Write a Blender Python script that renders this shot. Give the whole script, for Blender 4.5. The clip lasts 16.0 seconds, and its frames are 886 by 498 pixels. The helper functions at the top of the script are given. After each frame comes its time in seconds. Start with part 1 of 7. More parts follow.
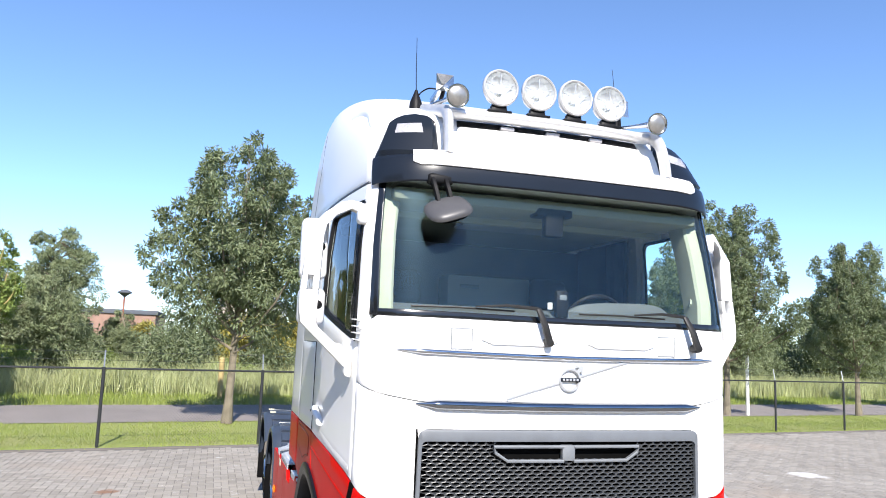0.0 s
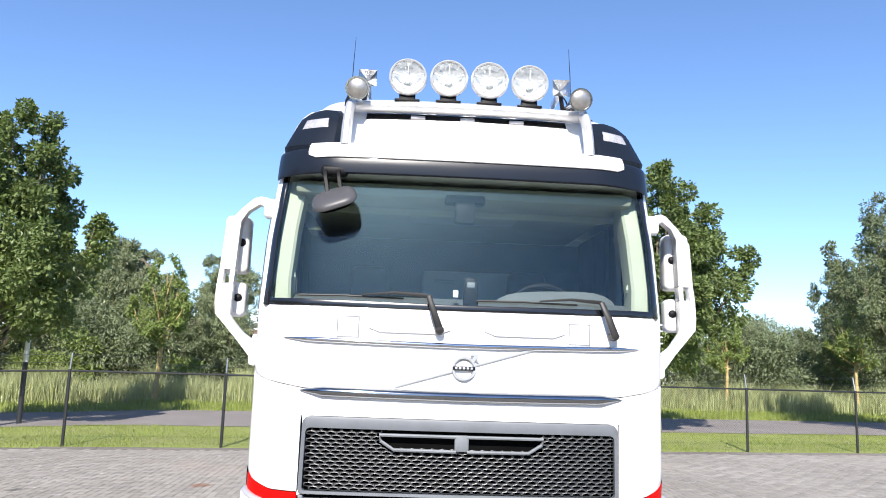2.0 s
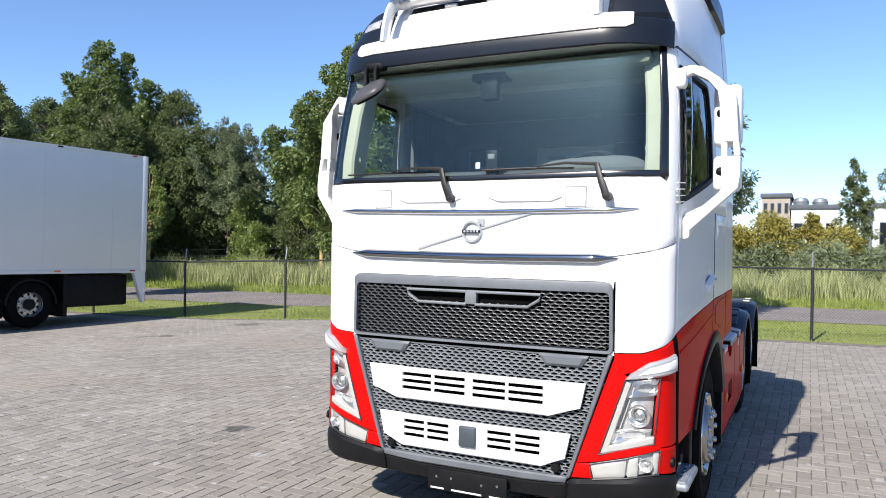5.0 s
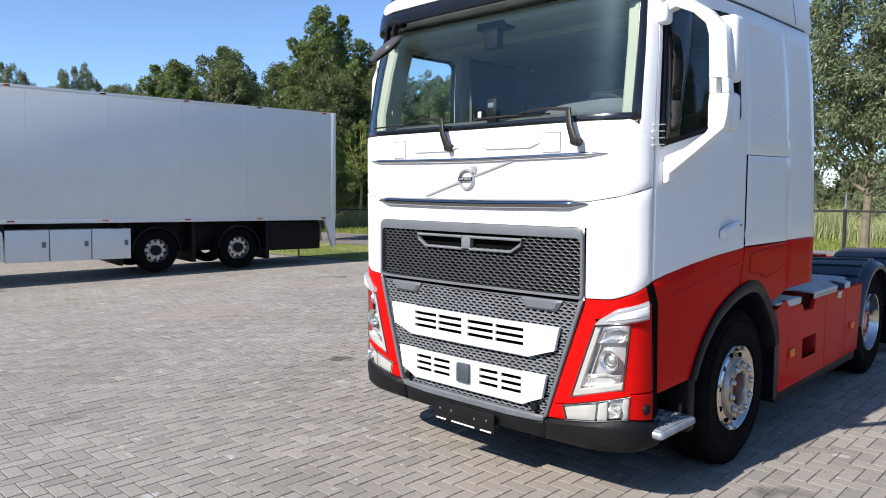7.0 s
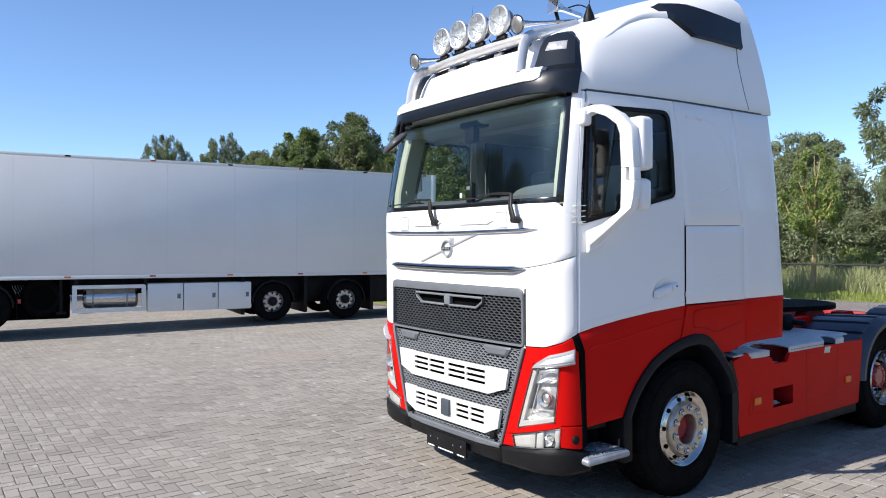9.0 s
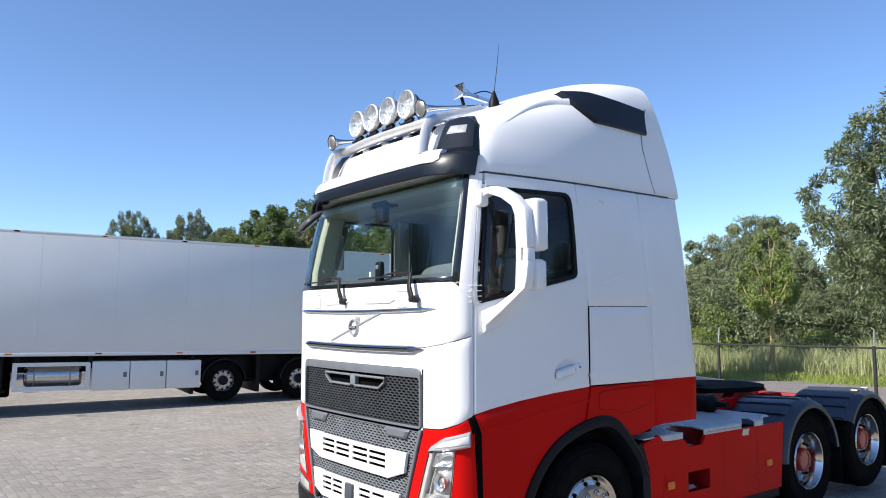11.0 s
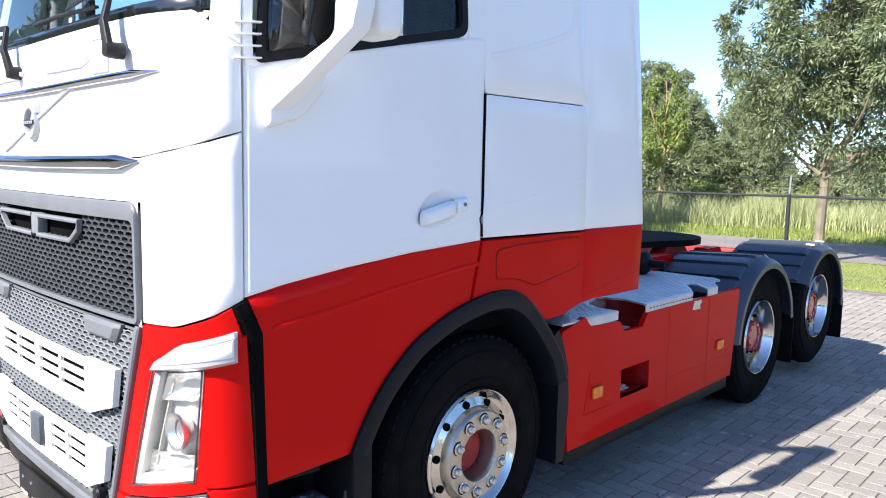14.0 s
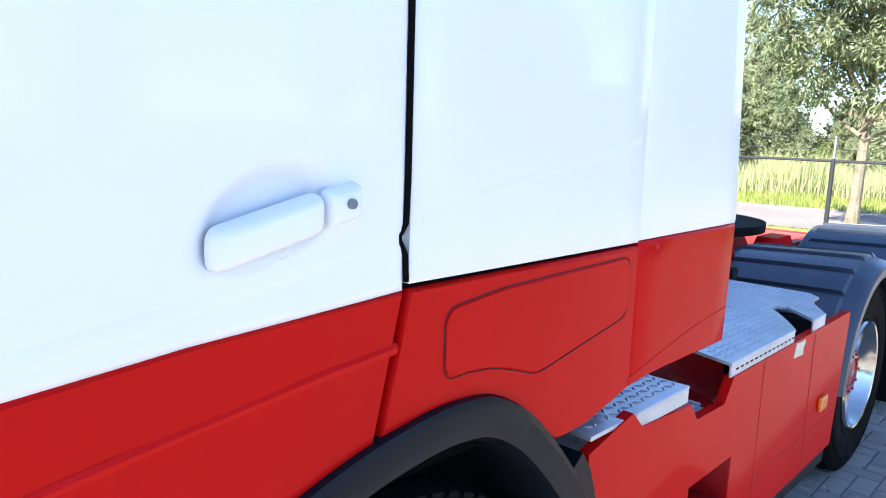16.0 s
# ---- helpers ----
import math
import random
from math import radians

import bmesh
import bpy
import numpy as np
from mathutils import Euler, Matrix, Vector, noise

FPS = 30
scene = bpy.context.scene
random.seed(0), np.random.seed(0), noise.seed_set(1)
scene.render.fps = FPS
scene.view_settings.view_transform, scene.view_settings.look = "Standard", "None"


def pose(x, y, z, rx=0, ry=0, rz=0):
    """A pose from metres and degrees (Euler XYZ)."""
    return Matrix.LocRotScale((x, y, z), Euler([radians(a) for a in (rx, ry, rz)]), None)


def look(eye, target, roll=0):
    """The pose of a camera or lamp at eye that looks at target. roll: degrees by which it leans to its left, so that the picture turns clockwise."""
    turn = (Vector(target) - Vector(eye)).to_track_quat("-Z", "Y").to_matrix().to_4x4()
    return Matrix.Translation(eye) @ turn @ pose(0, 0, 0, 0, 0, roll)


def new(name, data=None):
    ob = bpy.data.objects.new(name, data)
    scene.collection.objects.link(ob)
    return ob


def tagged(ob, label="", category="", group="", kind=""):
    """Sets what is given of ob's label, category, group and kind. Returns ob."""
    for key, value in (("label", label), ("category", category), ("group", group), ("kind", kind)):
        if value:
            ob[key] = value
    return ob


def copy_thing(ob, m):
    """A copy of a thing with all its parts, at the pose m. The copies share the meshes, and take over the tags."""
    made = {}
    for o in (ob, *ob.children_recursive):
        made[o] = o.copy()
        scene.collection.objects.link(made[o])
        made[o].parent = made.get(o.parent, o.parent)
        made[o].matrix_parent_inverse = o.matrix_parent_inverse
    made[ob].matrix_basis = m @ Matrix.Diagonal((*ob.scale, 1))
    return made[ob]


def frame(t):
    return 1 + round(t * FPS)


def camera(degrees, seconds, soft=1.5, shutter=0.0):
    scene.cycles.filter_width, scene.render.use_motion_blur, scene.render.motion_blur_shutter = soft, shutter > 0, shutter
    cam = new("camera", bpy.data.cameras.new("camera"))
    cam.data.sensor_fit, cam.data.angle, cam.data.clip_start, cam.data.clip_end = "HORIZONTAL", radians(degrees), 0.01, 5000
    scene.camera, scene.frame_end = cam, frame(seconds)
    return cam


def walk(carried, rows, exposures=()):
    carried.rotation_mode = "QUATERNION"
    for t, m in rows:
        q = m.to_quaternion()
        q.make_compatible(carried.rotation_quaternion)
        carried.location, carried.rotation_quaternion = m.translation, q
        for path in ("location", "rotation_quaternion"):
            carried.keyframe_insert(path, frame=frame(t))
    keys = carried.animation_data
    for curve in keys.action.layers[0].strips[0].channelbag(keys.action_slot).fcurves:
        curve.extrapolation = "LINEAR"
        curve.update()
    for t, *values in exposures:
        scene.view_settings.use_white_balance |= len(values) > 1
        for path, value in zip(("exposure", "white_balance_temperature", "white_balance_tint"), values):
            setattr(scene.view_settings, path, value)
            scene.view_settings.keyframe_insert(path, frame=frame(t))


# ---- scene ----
cam = camera(62.2, 16.0, 1.0)
PATH = [
    (0, (-1.909, -5.08, 2.053), (-1.332, -3.182, 2.311), 2.2),
    (0.5, (-1.547, -5.064, 2.048), (-1.089, -3.138, 2.329), 2.4),
    (1, (-1.129, -5.108, 2.063), (-0.836, -3.148, 2.331), 2.2),
    (1.5, (-0.757, -5.222, 1.955), (-0.541, -3.255, 2.242), 2.1),
    (2, (-0.342, -5.329, 1.962), (-0.24, -3.351, 2.243), 2.0),
    (2.5, (0.04, -5.349, 1.938), (-0.127, -3.375, 2.217), 1.9),
    (3, (0.422, -5.411, 1.932), (0.046, -3.465, 2.202), 1.8),
    (3.5, (0.736, -5.416, 1.911), (0.2, -3.503, 2.138), 1.7),
    (4, (1.126, -5.372, 1.87), (0.437, -3.502, 2.038), 1.6),
    (4.5, (1.471, -5.376, 1.806), (0.658, -3.55, 1.87), 1.4),
    (5, (1.822, -5.368, 1.823), (0.93, -3.577, 1.802), 0.8),
    (5.2, (1.952, -5.321, 1.793), (1.023, -3.55, 1.761), 0.8),
    (5.9, (2.411, -5.143, 1.789), (1.316, -3.477, 1.675), 0.3),
    (6.6, (2.866, -4.87, 1.806), (1.567, -3.363, 1.646), -0.0),
    (7.3, (3.383, -4.729, 1.852), (1.926, -3.369, 1.684), -0.2),
    (7.5, (3.602, -4.724, 1.858), (2.089, -3.426, 1.694), -0.4),
    (8, (3.951, -4.729, 1.914), (2.39, -3.487, 1.761), -0.3),
    (8.5, (4.317, -4.68, 1.922), (2.721, -3.479, 1.835), -0.4),
    (9, (4.639, -4.676, 1.959), (3.012, -3.513, 1.931), -0.5),
    (9.5, (4.906, -4.73, 1.976), (3.268, -3.585, 2.056), -0.5),
    (9.7, (4.968, -4.719, 1.991), (3.335, -3.57, 2.106), -0.5),
    (10.3, (5.103, -4.613, 1.998), (3.479, -3.452, 2.192), -0.4),
    (11.1, (4.916, -4.176, 1.955), (3.336, -2.953, 2.131), 0.0),
    (11.8, (4.54, -3.727, 1.89), (3.005, -2.446, 1.949), 0.3),
    (12, (4.427, -3.613, 1.85), (2.894, -2.329, 1.862), 0.4),
    (12.5, (4.108, -3.316, 1.818), (2.614, -1.99, 1.718), 0.5),
    (13, (3.745, -3.01, 1.762), (2.269, -1.671, 1.592), 0.7),
    (13.5, (3.46, -2.716, 1.763), (2.025, -1.337, 1.565), 0.9),
    (14, (3.204, -2.32, 1.739), (1.833, -0.881, 1.519), 1.1),
    (14.5, (2.938, -1.985, 1.676), (1.589, -0.53, 1.424), 1.0),
    (15, (2.623, -1.594, 1.685), (1.284, -0.136, 1.397), 0.9),
    (15.5, (2.381, -1.202, 1.7), (1.043, 0.251, 1.387), 1.1),
    (16, (2.082, -0.843, 1.713), (0.735, 0.597, 1.379), 1.8),
]
EXPOSURE = [(0, 0.91, 6500, 11.5), (1, 0.87, 6500, 11.5), (3.5, 0.73, 6500, 11.5), (5, 0.58, 6500, 11.5), (7.5, 0.49, 6500, 11.5), (9.5, 0.53, 6500, 11.5), (12, 0.75, 6500, 11.5), (13, 1.05, 6500, 11.5), (13.5, 1.15, 6500, 11.5), (14, 1.35, 6500, 11.5), (14.5, 1.6, 6500, 11.5), (15, 1.84, 6500, 11.5), (15.5, 1.99, 6500, 11.5), (16, 2.1, 6500, 11.5)]
walk(cam, [(t, look(eye, target, roll)) for t, eye, target, roll in PATH], EXPOSURE)

# ---- light ----
SUN_TO = Vector((-0.175, -1.22, 1.0)).normalized()
world = bpy.data.worlds.new("sky")
scene.world = world
world.use_nodes = True
wn = world.node_tree
sky = wn.nodes.new("ShaderNodeTexSky")
sky.sky_type = "NISHITA"
sky.sun_disc = False
sky.sun_elevation = math.asin(SUN_TO.z)
sky.sun_rotation = math.atan2(SUN_TO.x, SUN_TO.y)
sky.air_density, sky.dust_density, sky.ozone_density = 0.75, 0.15, 5.6
wn.nodes["Background"].inputs["Strength"].default_value = 0.145
wn.links.new(sky.outputs[0], wn.nodes["Background"].inputs[0])
sun = new("sun", bpy.data.lights.new("sun", "SUN"))
sun.data.energy, sun.data.angle, sun.data.color = 5.0, radians(0.55), (1.0, 0.95, 0.88)
sun.matrix_world = look(SUN_TO * 40, (0, 0, 0))


# ---- materials ----
def mat(name, base, rough=0.5, metal=0.0, coat=0.0, vary=0.0, scale=3.0, bump=0.0, bump_scale=60.0, tint=None, island=0.0,
        spec=0.5, fine=0.0, obj=0.0, patches=(), stains=()):
    """Procedural surface: base colour with broad and fine variation, relief and random shifts piece by piece."""
    m = bpy.data.materials.new(name)
    m.use_nodes = True
    nt = m.node_tree
    b = nt.nodes["Principled BSDF"]
    b.inputs["Roughness"].default_value, b.inputs["Metallic"].default_value = rough, metal
    b.inputs["Coat Weight"].default_value, b.inputs["Coat Roughness"].default_value = coat, 0.04
    b.inputs["Specular IOR Level"].default_value = spec
    b.inputs["Base Color"].default_value = (*base, 1)
    co = nt.nodes.new("ShaderNodeNewGeometry")
    L = nt.links.new

    def tex(s, detail=4.0):
        n = nt.nodes.new("ShaderNodeTexNoise")
        n.inputs["Scale"].default_value, n.inputs["Detail"].default_value = s, detail
        L(co.outputs["Position"], n.inputs["Vector"])
        return n
    col = None
    if vary or tint:
        n = tex(scale)
        r = nt.nodes.new("ShaderNodeMapRange")
        r.inputs["From Min"].default_value, r.inputs["From Max"].default_value = 0.3, 0.7
        L(n.outputs["Fac"], r.inputs["Value"])
        mix = nt.nodes.new("ShaderNodeMix")
        mix.data_type = "RGBA"
        other = tint if tint else tuple(c * (1 - vary) for c in base)
        mix.inputs[6].default_value, mix.inputs[7].default_value = (*base, 1), (*other, 1)
        L(r.outputs[0], mix.inputs[0])
        col = mix.outputs[2]
        rr = nt.nodes.new("ShaderNodeMapRange")
        rr.inputs["To Min"].default_value, rr.inputs["To Max"].default_value = rough * 0.85, min(1, rough * 1.2)
        L(n.outputs["Fac"], rr.inputs["Value"])
        L(rr.outputs[0], b.inputs["Roughness"])
    if fine or island or obj:
        hsv = nt.nodes.new("ShaderNodeHueSaturation")
        if col is None:
            hsv.inputs["Color"].default_value = (*base, 1)
        else:
            L(col, hsv.inputs["Color"])
        src = None
        if fine:
            src, amp = tex(scale * 14, 6.0).outputs["Fac"], fine
        if island:
            src, amp = co.outputs["Random Per Island"], island
        if obj:
            oi = nt.nodes.new("ShaderNodeObjectInfo")
            src, amp = oi.outputs["Random"], obj
        v = nt.nodes.new("ShaderNodeMapRange")
        v.inputs["To Min"].default_value, v.inputs["To Max"].default_value = 1 - amp, 1 + amp
        L(src, v.inputs["Value"])
        L(v.outputs[0], hsv.inputs["Value"])
        col = hsv.outputs[0]
    for s, lo_, hi_, other in patches:
        n = tex(s, 8.0)
        r = nt.nodes.new("ShaderNodeMapRange")
        r.inputs["From Min"].default_value, r.inputs["From Max"].default_value = lo_, hi_
        L(n.outputs["Fac"], r.inputs["Value"])
        mix = nt.nodes.new("ShaderNodeMix")
        mix.data_type = "RGBA"
        mix.inputs[7].default_value = (*other, 1)
        if col is None:
            mix.inputs[6].default_value = (*base, 1)
        else:
            L(col, mix.inputs[6])
        L(r.outputs[0], mix.inputs[0])
        col = mix.outputs[2]
    for x, y, size, other in stains:
        d = nt.nodes.new("ShaderNodeVectorMath")
        d.operation, d.inputs[1].default_value = "DISTANCE", (x, y, 0)
        L(co.outputs["Position"], d.inputs[0])
        a = nt.nodes.new("ShaderNodeMath")
        a.operation, a.inputs[1].default_value = "MULTIPLY_ADD", size * 2.2
        L(tex(1.3 / size, 6.0).outputs["Fac"], a.inputs[0])
        L(d.outputs["Value"], a.inputs[2])
        r = nt.nodes.new("ShaderNodeMapRange")
        r.inputs["From Min"].default_value, r.inputs["From Max"].default_value = size * 1.7, size * 2.1
        r.inputs["To Min"].default_value, r.inputs["To Max"].default_value = 0.75, 0.0
        L(a.outputs[0], r.inputs["Value"])
        mix = nt.nodes.new("ShaderNodeMix")
        mix.data_type = "RGBA"
        mix.inputs[7].default_value = (*other, 1)
        L(col, mix.inputs[6])
        L(r.outputs[0], mix.inputs[0])
        col = mix.outputs[2]
    if col is not None:
        L(col, b.inputs["Base Color"])
    if bump:
        n = tex(bump_scale, 5.0)
        bp = nt.nodes.new("ShaderNodeBump")
        bp.inputs["Strength"].default_value, bp.inputs["Distance"].default_value = bump, 0.01
        L(n.outputs["Fac"], bp.inputs["Height"])
        L(bp.outputs[0], b.inputs["Normal"])
    return m


def leaf_mat(name, base, glow, vary=0.35):
    """Leaves: matt on top, some light shining through, each leaf a little different."""
    m = bpy.data.materials.new(name)
    m.use_nodes = True
    nt = m.node_tree
    b = nt.nodes["Principled BSDF"]
    b.inputs["Roughness"].default_value = 0.42
    b.inputs["Specular IOR Level"].default_value = 0.38
    g = nt.nodes.new("ShaderNodeNewGeometry")
    n = nt.nodes.new("ShaderNodeTexNoise")
    n.inputs["Scale"].default_value = 0.9
    nt.links.new(g.outputs["Position"], n.inputs["Vector"])
    add = nt.nodes.new("ShaderNodeMath")
    add.operation = "MULTIPLY_ADD"
    add.inputs[1].default_value = 0.6
    nt.links.new(g.outputs["Random Per Island"], add.inputs[0])
    nt.links.new(n.outputs["Fac"], add.inputs[2])
    r = nt.nodes.new("ShaderNodeMapRange")
    r.inputs["From Min"].default_value, r.inputs["From Max"].default_value = 0.35, 1.2
    r.inputs["To Min"].default_value, r.inputs["To Max"].default_value = 1 - vary, 1 + vary
    nt.links.new(add.outputs[0], r.inputs["Value"])
    h = nt.nodes.new("ShaderNodeHueSaturation")
    h.inputs["Color"].default_value = (*base, 1)
    nt.links.new(r.outputs[0], h.inputs["Value"])
    nt.links.new(h.outputs[0], b.inputs["Base Color"])
    t = nt.nodes.new("ShaderNodeBsdfTranslucent")
    t.inputs["Color"].default_value = (*glow, 1)
    mix = nt.nodes.new("ShaderNodeMixShader")
    mix.inputs[0].default_value = 0.3
    nt.links.new(b.outputs[0], mix.inputs[1])
    nt.links.new(t.outputs[0], mix.inputs[2])
    nt.links.new(mix.outputs[0], nt.nodes["Material Output"].inputs["Surface"])
    return m


def glass_mat(name, tint, gloss=1.0, rough=0.01, face=0.05, hue=(1.0, 1.0, 1.0), haze=0.0):
    """A thin tinted pane: see-through with the sky mirrored in it."""
    m = bpy.data.materials.new(name)
    m.use_nodes = True
    nt = m.node_tree
    nt.nodes.remove(nt.nodes["Principled BSDF"])
    tr = nt.nodes.new("ShaderNodeBsdfTransparent")
    tr.inputs["Color"].default_value = (*tint, 1)
    gl = nt.nodes.new("ShaderNodeBsdfGlossy")
    gl.inputs["Roughness"].default_value = rough
    gl.inputs["Color"].default_value = (*(gloss * c for c in hue), 1)
    lw = nt.nodes.new("ShaderNodeLayerWeight")
    lw.inputs["Blend"].default_value = 0.5
    pw = nt.nodes.new("ShaderNodeMath")
    pw.operation, pw.inputs[1].default_value = "POWER", 5.0
    nt.links.new(lw.outputs["Facing"], pw.inputs[0])
    fr = nt.nodes.new("ShaderNodeMath")
    fr.operation, fr.inputs[1].default_value, fr.inputs[2].default_value = "MULTIPLY_ADD", 0.9, face
    nt.links.new(pw.outputs[0], fr.inputs[0])
    mix = nt.nodes.new("ShaderNodeMixShader")
    nt.links.new(fr.outputs[0], mix.inputs[0])
    nt.links.new(tr.outputs[0], mix.inputs[1])
    nt.links.new(gl.outputs[0], mix.inputs[2])
    last = mix
    if haze:
        # thin greasy film that spreads the light round the sun's mirror image
        hz = nt.nodes.new("ShaderNodeBsdfGlossy")
        hz.inputs["Roughness"].default_value = 0.43
        # blue tint puts the sky's veil into the film's colour
        hz.inputs["Color"].default_value = (0.45, 0.8, 1.0, 1)
        last = nt.nodes.new("ShaderNodeMixShader")
        last.inputs[0].default_value = haze
        nt.links.new(mix.outputs[0], last.inputs[1])
        nt.links.new(hz.outputs[0], last.inputs[2])
    nt.links.new(last.outputs[0], nt.nodes["Material Output"].inputs["Surface"])
    return m


WHITE = mat("white_paint", (0.83, 0.83, 0.82), 0.32, coat=0.35, vary=0.03, scale=1.3, spec=0.2)
WHITEP = mat("white_plastic", (0.78, 0.78, 0.76), 0.38, coat=0.2, vary=0.06, scale=6)
RED = mat("red_paint", (0.555, 0.005, 0.004), 0.38, coat=0.12, vary=0.08, scale=2.2, spec=0.03)
REDF = mat("red_chassis_paint", (0.38, 0.02, 0.02), 0.55, vary=0.4, scale=7, bump=0.1)
BLACK = mat("black_plastic", (0.011, 0.011, 0.012), 0.45, spec=0.14, vary=0.3, scale=8, bump=0.12, bump_scale=400)
GREASE = mat("greasy_black_steel", (0.009, 0.0085, 0.008), 0.7, spec=0.05, vary=0.4, scale=9, bump=0.15, bump_scale=60)
FENDER = mat("grey_black_fender_plastic", (0.008, 0.0105, 0.016), 0.3, spec=0.12, vary=0.35, scale=5, bump=0.1, bump_scale=300)
GLOSSB = mat("gloss_black", (0.01, 0.011, 0.013), 0.18, coat=0.5, vary=0.2, scale=3)
NAVY = mat("dark_grey_visor_paint", (0.011, 0.015, 0.023), 0.3, coat=0.12, spec=0.2, vary=0.2, scale=3, bump=0.03, bump_scale=200)
GREY = mat("grey_plastic", (0.18, 0.195, 0.21), 0.55, vary=0.25, scale=7, bump=0.1, bump_scale=300)
DGREY = mat("dark_grey_grille", (0.05, 0.054, 0.058), 0.36, vary=0.25, scale=7, bump=0.06, bump_scale=200)
# near-black that puts shade into gaps, holes and undersides
DARK = mat("shade_black", (0.005, 0.005, 0.005), 0.9, vary=0.3, spec=0.04)
CHROME = mat("chrome", (0.58, 0.59, 0.61), 0.09, metal=1.0, vary=0.05, scale=20)
# chrome with a dark reflection put into its colour, for the lower strip
DIMCHROME = mat("chrome_dimmed_reflection", (0.3, 0.31, 0.325), 0.07, metal=1.0, vary=0.05, scale=20)
STEEL = mat("stainless_tube", (0.62, 0.62, 0.61), 0.22, metal=1.0, vary=0.12, scale=18)
ALU = mat("polished_aluminium", (0.62, 0.595, 0.56), 0.14, metal=1.0, vary=0.15, scale=14, bump=0.04, bump_scale=90)
MUDG = mat("blue_black_mudguard_plastic", (0.044, 0.057, 0.083), 0.34, vary=0.3, scale=5, bump=0.1, bump_scale=300)
DECK = mat("chequer_plate_aluminium", (0.56, 0.575, 0.6), 0.34, metal=0.3, vary=0.2, scale=9, bump=0.1, bump_scale=60)
# red with shade of the step recesses in it; rear hubs share it
BASIN = mat("red_with_recess_shade", (0.36, 0.008, 0.01), 0.25, coat=0.5, vary=0.3, scale=14)
SATIN = mat("satin_wheel_disc", (0.5, 0.465, 0.42), 0.3, metal=0.92, vary=0.2, scale=22, bump=0.05, bump_scale=120)
GROOVE = mat("dark_red_groove", (0.07, 0.004, 0.004), 0.7, vary=0.3)
RUBBER = mat("tyre_rubber", (0.006, 0.006, 0.0065), 0.75, spec=0.06, vary=0.4, scale=9, bump=0.2, bump_scale=70)
BEIGE = mat("beige_trim", (0.4, 0.42, 0.33), 0.75, vary=0.1, scale=6, bump=0.08, bump_scale=150)
DASH = mat("dark_dashboard", (0.10, 0.112, 0.115), 0.7, vary=0.2, scale=6, bump=0.1, bump_scale=200)
FABRIC = mat("dark_seat_fabric", (0.024, 0.026, 0.031), 0.9, vary=0.3, scale=10, bump=0.2, bump_scale=200)
CURTAIN = mat("grey_curtain_cloth", (0.07, 0.076, 0.086), 0.9, vary=0.3, scale=8, bump=0.2, bump_scale=90)
INNERW = mat("pale_cabinet_front", (0.32, 0.33, 0.32), 0.6, vary=0.08, scale=5)
AMBER = mat("amber_lens", (0.85, 0.2, 0.01), 0.3, coat=0.15, vary=0.25, scale=60)
REDLENS = mat("red_lens", (0.5, 0.02, 0.02), 0.2, coat=0.6, vary=0.25, scale=60)
SILVERT = mat("silver_trim", (0.5, 0.515, 0.53), 0.3, coat=0.5, vary=0.1, scale=12, metal=0.35)
SPOTR = mat("frosted_spot_reflector", (0.78, 0.79, 0.78), 0.4, metal=0.6, vary=0.06, scale=40)
STEPM = mat("grey_step_tread", (0.36, 0.39, 0.43), 0.4, metal=0.4, vary=0.3, scale=12, bump=0.1, bump_scale=60)
BEZEL = mat("warm_white_lamp_trim", (0.5, 0.487, 0.45), 0.3, coat=0.5, vary=0.12, scale=14)
REFLECT = mat("lamp_reflector", (0.86, 0.85, 0.83), 0.3, metal=1.0, vary=0.08, scale=40)
FRAMEG = mat("grey_frame_plastic", (0.13, 0.142, 0.157), 0.5, vary=0.2, scale=7, bump=0.1, bump_scale=300)
LAMPIN = mat("lamp_inner_silver", (0.62, 0.62, 0.61), 0.34, metal=0.45, vary=0.2, scale=30)
NUT = mat("dull_wheel_nut", (0.6, 0.58, 0.55), 0.25, metal=0.85, vary=0.25, scale=60)
WIPER = mat("weathered_wiper_steel", (0.02, 0.019, 0.018), 0.45, vary=0.4, scale=40, spec=0.35)
BRUSHED = mat("brushed_aluminium", (0.74, 0.73, 0.72), 0.38, metal=0.55, vary=0.12, scale=16)
MIRROR = mat("mirror_glass", (0.85, 0.87, 0.9), 0.01, metal=1.0)
STICKER = mat("cream_sticker", (0.75, 0.72, 0.55), 0.5, vary=0.3, scale=60)
TRAILRIM = mat("dull_trailer_rim", (0.5, 0.5, 0.51), 0.24, metal=0.9, vary=0.3, scale=14)
HEADER = mat("olive_header_trim", (0.24, 0.25, 0.185), 0.8, vary=0.1, scale=6)
GLASS = glass_mat("windscreen_glass", (0.86, 0.95, 0.92), face=0.045, hue=(0.85, 0.98, 1.0), haze=0.0085)
SIDEGLASS = glass_mat("side_window_glass", (0.88, 0.94, 0.93), face=0.026)
CLEAR = glass_mat("clear_lens", (0.93, 0.95, 0.96), 0.9, 0.02)
BARK = mat("bark", (0.235, 0.2, 0.142), 0.9, vary=0.45, scale=5, bump=0.6, bump_scale=25, fine=0.2)
BARKY = mat("yellowish_bark", (0.5, 0.385, 0.17), 0.9, vary=0.4, scale=5, bump=0.5, bump_scale=25, fine=0.2)
POST = mat("black_coated_steel", (0.022, 0.024, 0.026), 0.5, vary=0.3, scale=9)
GALV = mat("galvanised_steel", (0.42, 0.44, 0.45), 0.45, metal=0.7, vary=0.3, scale=12)
TRAILER = mat("trailer_panel_white", (0.76, 0.765, 0.74), 0.32, coat=0.3, vary=0.05, scale=0.9, fine=0.015)
